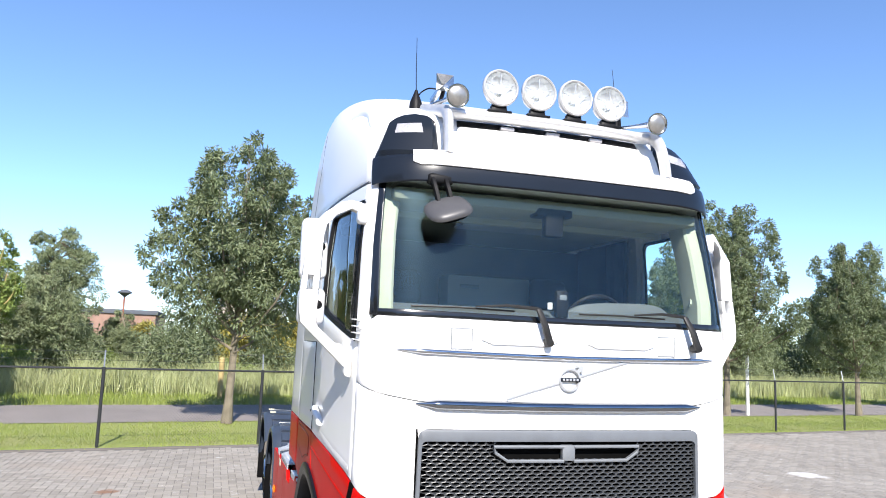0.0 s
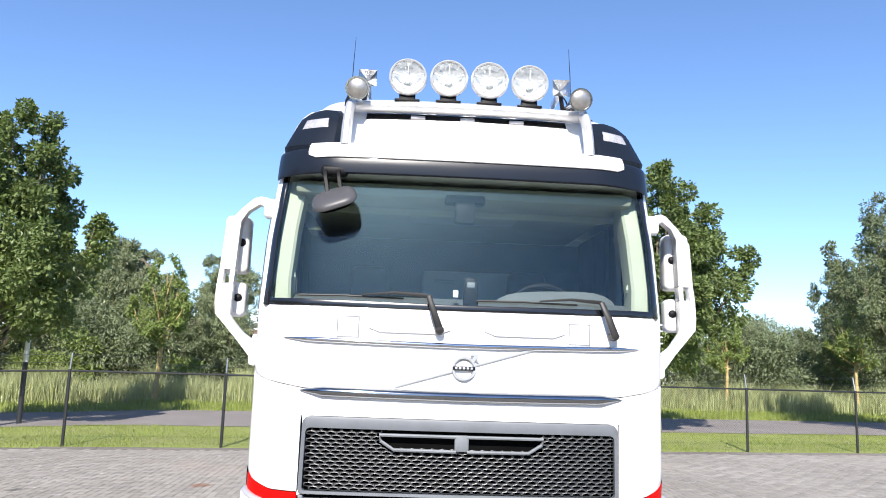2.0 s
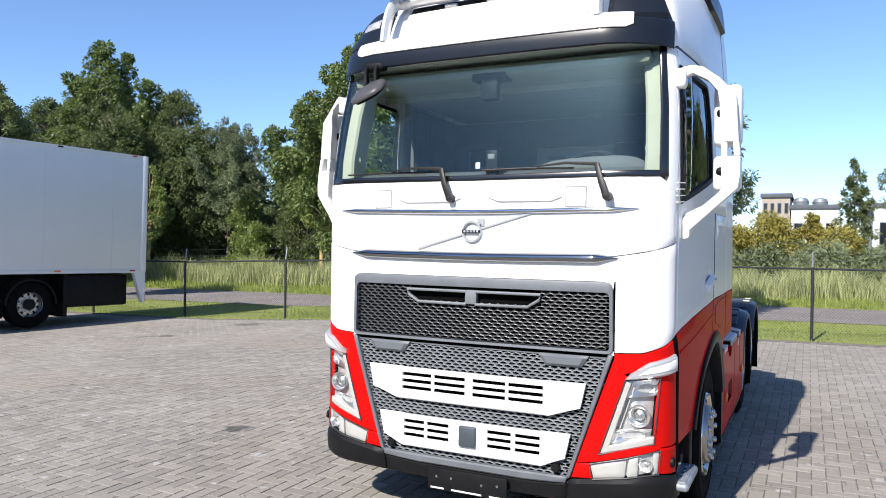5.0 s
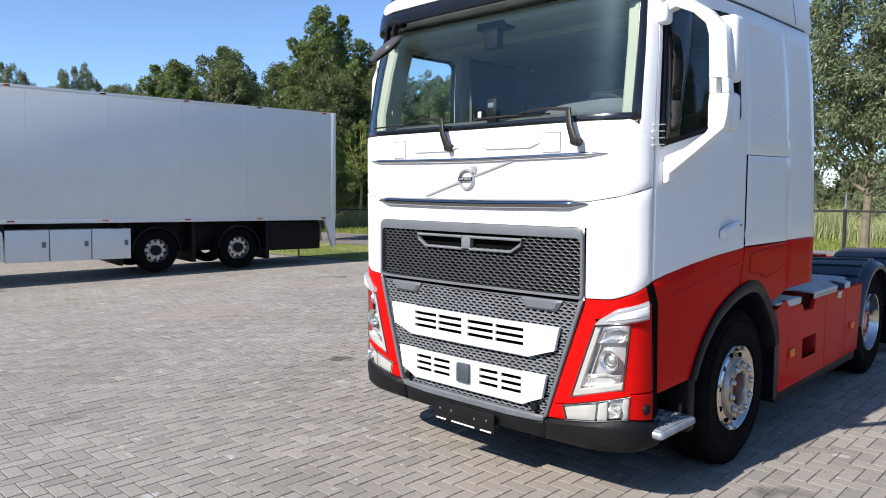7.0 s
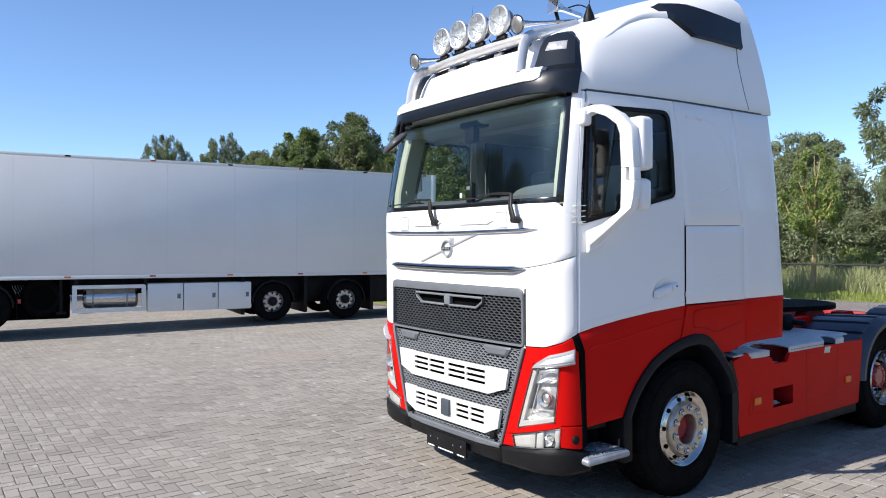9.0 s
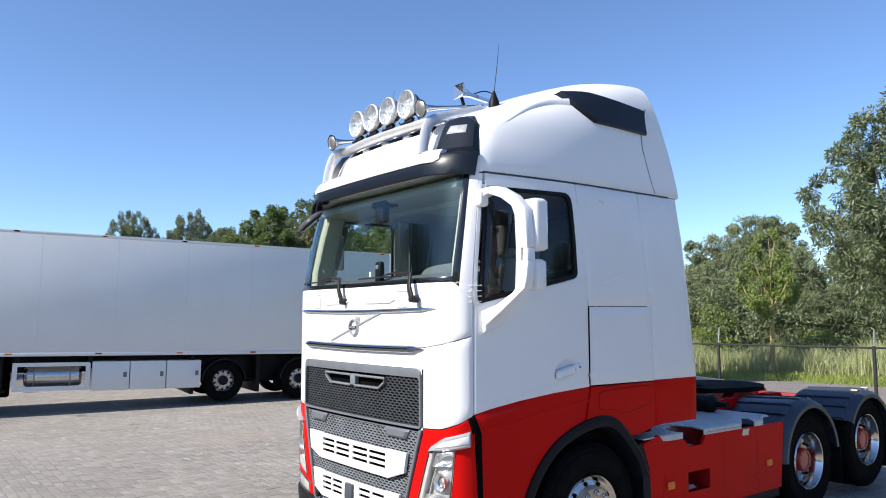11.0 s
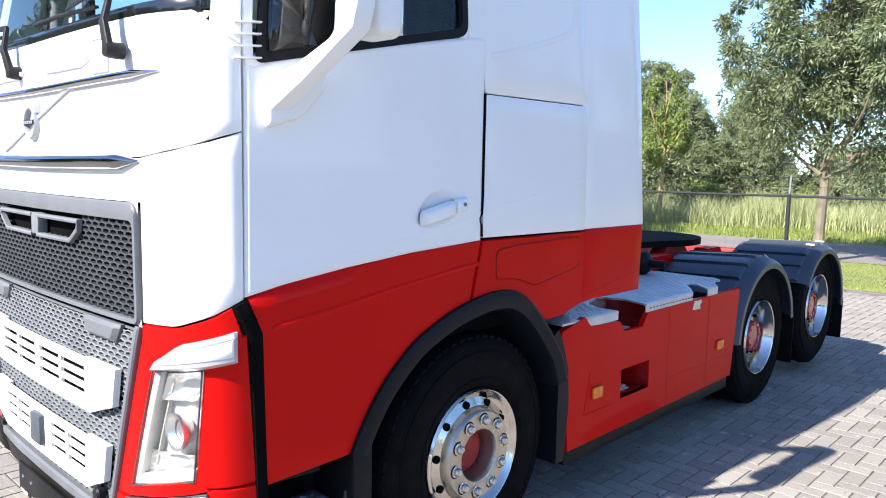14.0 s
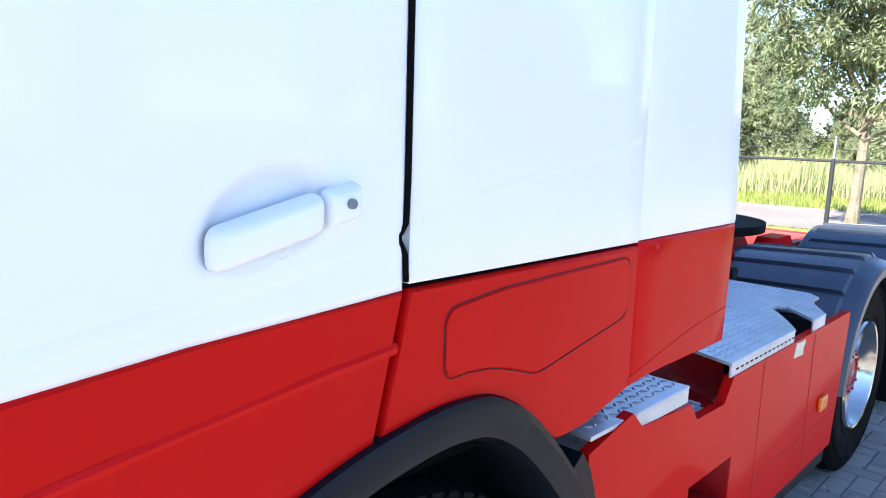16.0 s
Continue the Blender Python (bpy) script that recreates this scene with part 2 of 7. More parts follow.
PATCH = ((5.0, 0.655, 0.70, (0.399, 0.387, 0.365)), (17.0, 0.65, 0.71, (0.425, 0.412, 0.391)), (24.0, 0.665, 0.70, (0.085, 0.076, 0.068)), (0.9, 0.68, 0.74, (0.128, 0.115, 0.102)), (0.35, 0.56, 0.75, (0.315, 0.264, 0.217)))
STAIN = ((-3.09, 5.55, 0.17, (0.2, 0.09, 0.045)), (8.32, 5.84, 0.35, (0.62, 0.6, 0.58)), (-5.31, 4.93, 0.11, (0.08, 0.075, 0.07)), (-9.26, 7.22, 0.4, (0.1, 0.095, 0.09)),
         (-3.06, 0.06, 0.14, (0.06, 0.058, 0.055)), (-10.47, -0.12, 0.22, (0.14, 0.15, 0.06)), (-9.28, 5.56, 0.14, (0.09, 0.085, 0.08)))
PAVER = mat("concrete_paver", (0.252, 0.231, 0.2), 0.85, tint=(0.31, 0.286, 0.251), scale=0.55, bump=0.55, bump_scale=42, island=0.13, spec=0.25, patches=PATCH, stains=STAIN)
PAVERO = mat("concrete_paver_single", (0.252, 0.231, 0.2), 0.85, tint=(0.31, 0.286, 0.251), scale=0.55, bump=0.55, bump_scale=42, obj=0.13, spec=0.25, patches=PATCH, stains=STAIN)
YARD = mat("worn_block_paving", (0.138, 0.124, 0.11), 0.9, spec=0.2, tint=(0.184, 0.17, 0.152), scale=0.5, bump=0.4, bump_scale=20, fine=0.12)
ROAD = mat("pale_asphalt", (0.258, 0.228, 0.211), 0.9, vary=0.25, scale=0.7, bump=0.3, bump_scale=80, fine=0.12)
LAWN = mat("lawn_soil_and_grass", (0.22, 0.264, 0.062), 0.9, tint=(0.273, 0.282, 0.097), scale=0.8, bump=0.5, bump_scale=30, fine=0.3)
FIELD = mat("rough_meadow", (0.11, 0.14, 0.035), 0.95, tint=(0.16, 0.16, 0.06), scale=0.4, bump=0.5, bump_scale=12, fine=0.3)
GRASSL = leaf_mat("grass_blades", (0.246, 0.299, 0.07), (0.317, 0.387, 0.079), 0.35)
REED = leaf_mat("reed_blades", (0.4, 0.425, 0.215), (0.45, 0.5, 0.215), 0.5)
LEAF = leaf_mat("ash_leaves", (0.17, 0.205, 0.11), (0.235, 0.29, 0.11), 0.5)
LEAFM = leaf_mat("maple_leaves", (0.14, 0.185, 0.062), (0.19, 0.26, 0.06), 0.5)
LEAFD = leaf_mat("dark_tree_leaves", (0.135, 0.165, 0.065), (0.17, 0.22, 0.06), 0.45)
LEAFY = leaf_mat("yellow_green_leaves", (0.20, 0.26, 0.075), (0.28, 0.36, 0.08))
LEAFW = leaf_mat("willow_leaves", (0.24, 0.28, 0.15), (0.24, 0.29, 0.13))
LEAFO = leaf_mat("autumn_tinged_leaves", (0.33, 0.29, 0.07), (0.36, 0.32, 0.07))
BRICKF = mat("far_brick", (0.32, 0.2, 0.15), 0.9, vary=0.2, scale=2, fine=0.15)
FARB = mat("far_beige_brick", (0.40, 0.35, 0.29), 0.9, vary=0.2, scale=2, fine=0.15)
FARW = mat("far_white_cladding", (0.62, 0.63, 0.64), 0.7, vary=0.1, scale=0.5)
FARD = mat("far_dark_roof", (0.1, 0.11, 0.13), 0.8, vary=0.2, scale=0.5)


# ---- mesh helpers ----
def part(name, bm, material, parent, label="", smooth=35):
    """Links a bmesh as one mesh object under a thing or part."""
    me = bpy.data.meshes.new(name)
    bmesh.ops.recalc_face_normals(bm, faces=bm.faces)
    bm.to_mesh(me)
    bm.free()
    return mesh_part(name, me, material, parent, label, smooth)


def mesh_part(name, me, material, parent, label="", smooth=35):
    for m in (material if isinstance(material, (list, tuple)) else [material]):
        me.materials.append(m)
    if smooth:
        me.polygons.foreach_set("use_smooth", [True] * len(me.polygons))
        me.set_sharp_from_angle(angle=radians(smooth))
    else:
        me.polygons.foreach_set("use_smooth", [False] * len(me.polygons))
    ob = new(name, me)
    ob.parent = parent
    if label:
        tagged(ob, label)
    return ob


def thing(name, label, category, group="", place=(0, 0, 0), turn=0.0):
    ob = new(name)
    ob.location, ob.rotation_euler = place, (0, 0, turn)
    ob.empty_display_size = 0.2
    return tagged(ob, label, category, group)


def box(bm, lo, hi, bevel=0.0, seg=2):
    """A box between two corners, with rounded edges."""
    c = [(a + b) / 2 for a, b in zip(lo, hi)]
    s = [abs(b - a) for a, b in zip(lo, hi)]
    made = bmesh.ops.create_cube(bm, size=1.0, matrix=Matrix.Translation(c) @ Matrix.Diagonal((*s, 1)))
    if bevel:
        vs = set(made["verts"])
        es = [e for e in bm.edges if e.verts[0] in vs and e.verts[1] in vs]
        bmesh.ops.bevel(bm, geom=es, offset=min(bevel, min(s) * 0.45), segments=seg, affect="EDGES", profile=0.5)
    return made


def boxed(lo, hi, bevel=0.0, seg=2):
    bm = bmesh.new()
    box(bm, lo, hi, bevel, seg)
    return bm


def sweep(bm, pts, size, n=8, square=False, up=(0, 1, 0), close=True, taper=None):
    """A tube along points; size a radius or (half width, half depth)."""
    pts = [Vector(p) for p in pts]
    a, b = size if isinstance(size, (tuple, list)) else (size, size)
    rings = []
    for i, p in enumerate(pts):
        d = (pts[min(i + 1, len(pts) - 1)] - pts[max(i - 1, 0)]).normalized()
        s = Vector(up).cross(d)
        s = s.normalized() if s.length > 1e-3 else Vector((1, 0, 0)).cross(d).normalized()
        w = d.cross(s)
        k = taper[i] if taper else 1.0
        ring = []
        for j in range(n):
            t = 2 * math.pi * (j + 0.5) / n
            c, q = math.cos(t), math.sin(t)
            if square:
                e = 0.35
                c, q = math.copysign(abs(c) ** e, c), math.copysign(abs(q) ** e, q)
            ring.append(bm.verts.new(p + s * (c * a * k) + w * (q * b * k)))
        rings.append(ring)
    for r0, r1 in zip(rings, rings[1:]):
        for j in range(n):
            bm.faces.new((r0[j], r0[(j + 1) % n], r1[(j + 1) % n], r1[j]))
    if close:
        bm.faces.new(rings[0])
        bm.faces.new(rings[-1])
    return bm


def smooth_line(pts, n=6):
    """Catmull-Rom through points."""
    p = [Vector(q) for q in pts]
    p = [p[0] * 2 - p[1]] + p + [p[-1] * 2 - p[-2]]
    out = []
    for i in range(1, len(p) - 2):
        for k in range(n):
            t = k / n
            a, b, c, d = p[i - 1:i + 3]
            out.append(0.5 * ((2 * b) + (c - a) * t + (2 * a - 5 * b + 4 * c - d) * t * t + (3 * b - a - 3 * c + d) * t ** 3))
    return out + [p[-2]]


def lathe(bm, profile, origin, axis="x", n=32, cap=False):
    """Turns a profile of (radius, way along the axis)."""
    o = Vector(origin)
    rings = []
    for r, h in profile:
        ring = []
        for j in range(n):
            t = 2 * math.pi * j / n
            c, s = r * math.cos(t), r * math.sin(t)
            ring.append(bm.verts.new(o + Vector({"x": (h, c, s), "y": (c, h, s), "z": (c, s, h)}[axis])))
        rings.append(ring)
    for a, b in zip(rings, rings[1:]):
        for j in range(n):
            bm.faces.new((a[j], a[(j + 1) % n], b[(j + 1) % n], b[j]))
    if cap:
        bm.faces.new(rings[0])
        bm.faces.new(rings[-1])
    return bm


def prism(bm, poly, a, b, axis="y"):
    """A flat outline pushed from a to b along an axis."""
    def at(p, h):
        return {"x": (h, p[0], p[1]), "y": (p[0], h, p[1]), "z": (p[0], p[1], h)}[axis]
    f = [bm.verts.new(at(p, a)) for p in poly]
    g = [bm.verts.new(at(p, b)) for p in poly]
    bm.faces.new(f)
    bm.faces.new(g[::-1])
    for i in range(len(poly)):
        j = (i + 1) % len(poly)
        bm.faces.new((f[i], f[j], g[j], g[i]))
    return bm


def raw(name, verts, faces):
    me = bpy.data.meshes.new(name)
    me.from_pydata(verts, [], faces)
    me.validate()
    return me


# ---- ground, yard, road, lawn ----
FA = math.atan(0.15)
FX, FY = math.cos(FA), math.sin(FA)


def along(s, d, z=0.0):
    """A place s metres along the fence and d metres beyond it."""
    return Vector((s * FX - d * FY, 10.2 + s * FY + d * FX, z))


def dip(x):
    """The yard falls a little towards the parked trailer."""
    t = min(1.0, max(0.0, (-x - 6.5) / 6.0))
    return -0.18 * t * t * (3 - 2 * t)


def sheet(name, s0, s1, d0, d1, ns, nd, z, material, label):
    vs, fs = [], []
    for j in range(nd + 1):
        for i in range(ns + 1):
            p = along(s0 + (s1 - s0) * i / ns, d0 + (d1 - d0) * j / nd)
            vs.append((p.x, p.y, dip(p.x) + z))
    for j in range(nd):
        for i in range(ns):
            a = j * (ns + 1) + i
            fs.append((a, a + 1, a + ns + 2, a + ns + 1))
    ob = mesh_part(name, raw(name, vs, fs), material, None, "", 0)
    return tagged(ob, label, name, kind="structure")


sheet("ground", -900, 900, -700, 1500, 120, 60, -0.06, FIELD, "rough green meadow ground reaching the horizon")
lawn = sheet("lawn", -70, 70, -0.3, 13.2, 70, 8, -0.012, LAWN, "mown grass verge in front of the road")
sheet("road", -75, 75, 3.9, 8.4, 75, 3, 0.0, ROAD, "pale worn asphalt lane behind the fence")
yard = sheet("pavement", -45, 40, -34, -0.3, 85, 34, -0.004, YARD, "grey worn block paving of the truck yard")
kerb = bmesh.new()
for i in range(-30, 30):
    m = Matrix.Translation((along(i + 0.49, -0.29, dip(along(i, 0).x) - 0.02))) @ Matrix.Rotation(FA, 4, "Z") @ Matrix.Diagonal((0.985, 0.09, 0.07, 1))
    bmesh.ops.create_cube(kerb, size=1.0, matrix=m)
kerb = tagged(part("kerb", kerb, YARD, None, "", 0), "flush concrete edging between paving and grass", "kerb", kind="structure")

# ---- fence ----
fence = thing("fence", "black coated steel chain link fence on posts", "fence")
PITCH = 2.87
FENCE_S = [-0.95 + PITCH * k for k in range(-9, 10)]
HF = 1.42
for s in FENCE_S:
    p = along(s, 0)
    z = dip(p.x)
    bm = bmesh.new()
    sweep(bm, [p + Vector((0, 0, z - 0.02)), p + Vector((0, 0, z + HF))], 0.03, 10, up=(0, 1, 0))
    post = part("post", bm, POST, fence)
    bm = bmesh.new()
    sweep(bm, [p + Vector((0, 0, z + HF)), along(s, 0.06, z + HF + 0.3)], 0.014, 6)
    part("post_arm", bm, GALV, post, "pale galvanised wire arm")
for a, b in zip(FENCE_S, FENCE_S[1:]):
    bm = bmesh.new()
    p, q = along(a, 0), along(b, 0)
    sweep(bm, [p + Vector((0, 0, dip(p.x) + HF - 0.03)), q + Vector((0, 0, dip(q.x) + HF - 0.03))], 0.02, 8, up=(0, 0, 1))
    part("top_rail", bm, POST, fence)
vs, fs = [], []
for a, b in zip(FENCE_S, FENCE_S[1:]):
    p, q = along(a, 0.03), along(b, 0.03)
    n = int((b - a) / 0.058)
    hh = HF - 0.06
    for k in range(-24, n):
        for lean in (1, -1):
            x0, x1 = k * 0.058, k * 0.058 + hh * 1.0
            z0, z1 = 0.03, hh + 0.03
            lo, hi = max(0.0, x0), min(b - a, x1)
            if hi <= lo:
                continue
            za, zb = z0 + (lo - x0), z0 + (hi - x0)
            if lean < 0:
                za, zb = hh + 0.06 - za, hh + 0.06 - zb
            u, v = p.lerp(q, lo / (b - a)), p.lerp(q, hi / (b - a))
            g = dip(u.x)
            i = len(vs)
            w = 0.0016
            vs += [(u.x, u.y, za + g - w), (v.x, v.y, zb + g - w), (v.x, v.y, zb + g + w), (u.x, u.y, za + g + w)]
            fs.append((i, i + 1, i + 2, i + 3))
mesh_part("wire_mesh", raw("wire_mesh", vs, fs), POST, fence, "thin diamond wire mesh", 0)
for h in (0.12, 0.27):
    bm = bmesh.new()
    sweep(bm, [along(s, 0.02 + h * 0.2, dip(along(s, 0).x) + HF + h) for s in FENCE_S], 0.004, 4, up=(0, 0, 1))
    part("top_wire", bm, POST, fence)


# ---- trees ----
def leaf_cloud(rng, centres, radii, per, size, slim=0.42, droop=0.5, squash=0.8):
    """Leaves scattered through clumps: bent diamonds of two triangles each."""
    centres, radii = np.asarray(centres, float), np.asarray(radii, float)
    idx = np.repeat(np.arange(len(centres)), per)
    n = len(idx)
    v = rng.normal(size=(n, 3))
    v /= np.linalg.norm(v, axis=1)[:, None]
    rad = radii[idx] * (0.45 + 0.6 * rng.random(n) ** 0.6)
    pos = centres[idx] + v * rad[:, None] * np.array([1, 1, squash])
    d = v * 0.9 + rng.normal(size=(n, 3)) * 0.55
    d[:, 2] -= droop
    d /= np.linalg.norm(d, axis=1)[:, None]
    side = np.cross(d, rng.normal(size=(n, 3)) * 0.6 + np.array([0, 0, 1.0]))
    side /= np.linalg.norm(side, axis=1)[:, None] + 1e-9
    L = size * (0.6 + 0.8 * rng.random(n))[:, None]
    w = L * slim * 0.5
    up = np.cross(side, d) * L * 0.12
    verts = np.stack([pos, pos + d * L * 0.5 + side * w - up, pos + d * L, pos + d * L * 0.5 - side * w - up], 1).reshape(-1, 3)
    k = np.arange(n) * 4
    faces = np.concatenate([np.stack([k, k + 1, k + 2], 1), np.stack([k, k + 2, k + 3], 1)])
    return verts, faces


def cloud_mesh(name, verts, faces):
    me = bpy.data.meshes.new(name)
    me.vertices.add(len(verts))
    me.vertices.foreach_set("co", np.asarray(verts, np.float32).ravel())
    me.loops.add(len(faces) * 3)
    me.loops.foreach_set("vertex_index", np.asarray(faces, np.int32).ravel())
    me.polygons.add(len(faces))
    me.polygons.foreach_set("loop_start", np.arange(0, len(faces) * 3, 3, dtype=np.int32))
    me.update(calc_edges=True)
    return me


def tree(name, label, seed, height, spread, bare, clumps, per, size, leaf, bark, thick=0.13, slim=0.42, point=0.6, category="tree"):
    """A tapered trunk with limbs that end in clumps of leaves."""
    rng = np.random.default_rng(seed)
    ob = thing(name, label, category, "trees beyond the fence")
    bm = bmesh.new()
    lean = rng.normal(size=2) * 0.02 * height
    spine = [Vector((lean[0] * t ** 2 + 0.06 * math.sin(5 * t + seed), lean[1] * t ** 2 + 0.05 * math.cos(4 * t + seed), height * 0.92 * t)) for t in np.linspace(0, 1, 11)]
    sweep(bm, spine, thick, 10, taper=[1.25] + [max(0.06, 1 - 0.95 * t) for t in np.linspace(0.1, 1, 10)])
    centres, radii = [], []
    for i in range(clumps):
        t = bare + (1 - bare) * ((i + rng.random()) / clumps) ** 0.9
        f = (t - bare) / (1 - bare)
        a = i * 2.4 + rng.normal() * 0.5
        lobe = 0.78 + 0.22 * math.sin(2 * a + seed + 5 * f) + 0.16 * math.sin(3 * a - 2 * seed + 9 * f)
        env = spread * lobe * min(1.0, (f + 0.1) / (0.2 + 0.12 * point)) * max(0.12, 1 - 0.82 * max(0.0, (f - 0.25) / 0.75) ** 1.7)
        r = env * (0.3 + 0.7 * rng.random() ** 0.5)
        lo = spine[min(10, int(max(0.5, (t - 0.12)) * 10 * 0.98))]
        base = Vector((lo.x, lo.y, min(height * 0.9, max(height * bare * 0.75, height * t - r * 0.85))))
        # three leaders of unequal height break the outline
        k = i % 3
        la = seed * 1.7 + k * 2.1
        off = spread * (0.0, 0.34, 0.42)[k] * f
        tall = 1 - (0.0, 0.13, 0.24)[k] * f
        tip = Vector((lo.x + r * math.cos(a) * (0.8 if k else 1) + off * math.cos(la), lo.y + r * math.sin(a) * (0.8 if k else 1) + off * math.sin(la), height * t * 0.96 * tall + 0.1))
        centres.append(tip)
        radii.append(spread * (0.08 + 0.14 * rng.random() ** 1.5) * (1.0 if f < 0.75 else 0.75))
        if i % 2 == 0 or r > env * 0.7:
            mid = base.lerp(tip, 0.55) + Vector((0, 0, 0.12 * r))
            sweep(bm, [base, mid, tip], thick * 0.26, 5, taper=[1.0, 0.55, 0.15])
    part("trunk", bm, bark, ob)
    v, f = leaf_cloud(rng, centres, radii, per, size, slim)
    mesh_part("crown", cloud_mesh("crown", v, f), leaf, ob, "", 0)
    return ob


def vase_tree(name, label, seed, height, spread, bare, leaders, clumps, per, size, leaf, bark, thick=0.12, slim=0.46, rise=0.8):
    """A young street tree: limbs that leave the trunk low, rise steeply to tips of unequal height and carry separate tufts."""
    rng = np.random.default_rng(seed)
    ob = thing(name, label, "tree", "trees beyond the fence")
    bm = bmesh.new()
    spine = [Vector((0.05 * math.sin(4 * t + seed), 0.05 * math.cos(3 * t + seed), height * 0.86 * t)) for t in np.linspace(0, 1, 12)]
    sweep(bm, spine, thick, 10, taper=[1.3] + [max(0.08, 1 - 0.98 * t) for t in np.linspace(0.09, 1, 11)])
    centres, radii = [], []
    each = clumps // leaders
    for k in range(leaders):
        f = k / (leaders - 1)
        az = k * 2.4 + seed + rng.normal() * 0.25
        start = height * (bare + (0.5 - bare) * f * (0.7 + 0.3 * rng.random()))
        reach = spread * (1.0 - 0.8 * f) * (0.82 + 0.3 * rng.random())
        top = height * (0.5 + 0.48 * f ** rise) * (0.93 + 0.1 * rng.random())
        line = []
        for t in np.linspace(0, 1, 8):
            r = reach * (1 - (1 - t) ** 1.7)
            line.append(Vector((r * math.cos(az) + 0.05 * math.sin(7 * t + k), r * math.sin(az) + 0.05 * math.cos(6 * t + k), start + (top - start) * t ** 1.12)))
        sweep(bm, line, thick * 0.33, 6, taper=[1.0, 0.9, 0.78, 0.64, 0.5, 0.36, 0.22, 0.1])
        for j in range(each):
            t = 0.06 + 0.94 * (j + rng.random()) / each
            q = t * 7
            n = min(6, int(q))
            base = line[n].lerp(line[n + 1], q - n)
            a = az + rng.normal() * 1.5
            far = spread * (0.46 - 0.39 * t) * (0.35 + 0.85 * rng.random())
            tip = base + Vector((math.cos(a) * far, math.sin(a) * far, far * (0.1 + 0.65 * rng.random())))
            tip.z = min(tip.z, height)
            centres.append(tip)
            radii.append(spread * (0.1 + 0.085 * rng.random()) * (1 - 0.55 * t))
            if j % 2 == 0:
                sweep(bm, [base, base.lerp(tip, 0.5) + Vector((0, 0, -0.06 * far)), tip], thick * 0.13, 4, taper=[1.0, 0.6, 0.2])
    part("trunk", bm, bark, ob)
    v, f = leaf_cloud(rng, centres, radii, per, size, slim, 0.5, 1.0)
    mesh_part("crown", cloud_mesh("crown", v, f), leaf, ob, "", 0)
    return ob


ash = vase_tree("tree", "young ash tree with dense green leaves and bare trunk", 3, 7.25, 2.2, 0.23, 20, 320, 152, 0.112, LEAF, BARK, 0.11, slim=0.34, rise=0.5)
ash2 = vase_tree("tree", "tall maple tree with dark green leaves beside the lane", 8, 8.2, 2.75, 0.19, 15, 300, 215, 0.115, LEAFM, BARK, 0.13, slim=0.6)
thin = vase_tree("tree", "slender young tree with yellowish trunk and light leaves", 5, 5.6, 1.25, 0.36, 9, 99, 84, 0.105, LEAFY, BARKY, 0.1)
dark = tree("tree", "broad dark green tree in the wooded belt", 12, 9.5, 3.6, 0.12, 300, 220, 0.155, LEAFD, BARK, 0.2)
# added behind the camera, unseen, to darken reflections and block low sky
belt = tree("tree", "broad dark green tree added out of view to darken reflections", 14, 9.5, 3.6, 0.12, 150, 70, 0.34, LEAFD, BARK, 0.2)
willow = tree("tree", "pale grey-green willow with fine leaves", 21, 6.2, 2.4, 0.08, 170, 260, 0.15, LEAFW, BARK, 0.12, slim=0.2)
ash.matrix_basis = pose(-1.46, 13.45, 0, 0, 0, 200)
ash2.matrix_basis = pose(-10.0, 12.75, -0.13, 0, 0, 80) @ Matrix.Diagonal((0.98, 0.98, 0.96, 1))
thin.matrix_basis = pose(-8.6, 20.6, -0.1, 0, 0, 0)
dark.matrix_basis = pose(-27.0, 22.0, -0.1)
belt.matrix_basis = pose(-16, -30, -0.12, 0, 0, 10) @ Matrix.Diagonal((0.9, 0.9, 0.9, 1))
willow.matrix_basis = pose(-8.0, 26.5, -0.1)
# the 0.58 maple stands hidden behind the trailer, added to shadow the lane
for src, x, y, turn, k in ((ash2, 6.9, 15.3, 200, 0.99), (ash, 15.2, 16.8, 100, 1.07), (ash, 21.5, 17.2, 260, 0.95), (ash2, -19.5, 11.9, 20, 0.58), (ash2, -30.0, 20.6, 20, 1.5),
                           (ash, 29.0, 18.4, 20, 1.0), (ash2, -27.5, 10.0, 140, 0.94), (ash, 6.3, 24.6, 70, 0.97), (ash, 20.4, 27.5, 330, 1.0)):
    copy_thing(src, pose(x, y, dip(x), 0, 0, turn) @ Matrix.Diagonal((k, k, k, 1)))
for x, y, turn, k in ((-16.9, 20.6, 120, 1.05), (19.5, 26.0, 60, 1.0), (-25.0, 18.5, 10, 1.0), (13.0, 24.5, 300, 0.85)):
    copy_thing(thin, pose(x, y, -0.1, 0, 0, turn) @ Matrix.Diagonal((k, k, k, 1)))


# ---- the truck: shape of the cab ----
truck = thing("truck", "white and red three-axle tractor truck with high-roof sleeper cab, parked", "truck")


def arc_table(pts):
    line = smooth_line([(x, y, 0) for x, y in pts], 8)
    d = [0.0]
    for a, b in zip(line, line[1:]):
        d.append(d[-1] + (b - a).length)
    return np.array(d), np.array([p.x for p in line]), np.array([p.y for p in line])


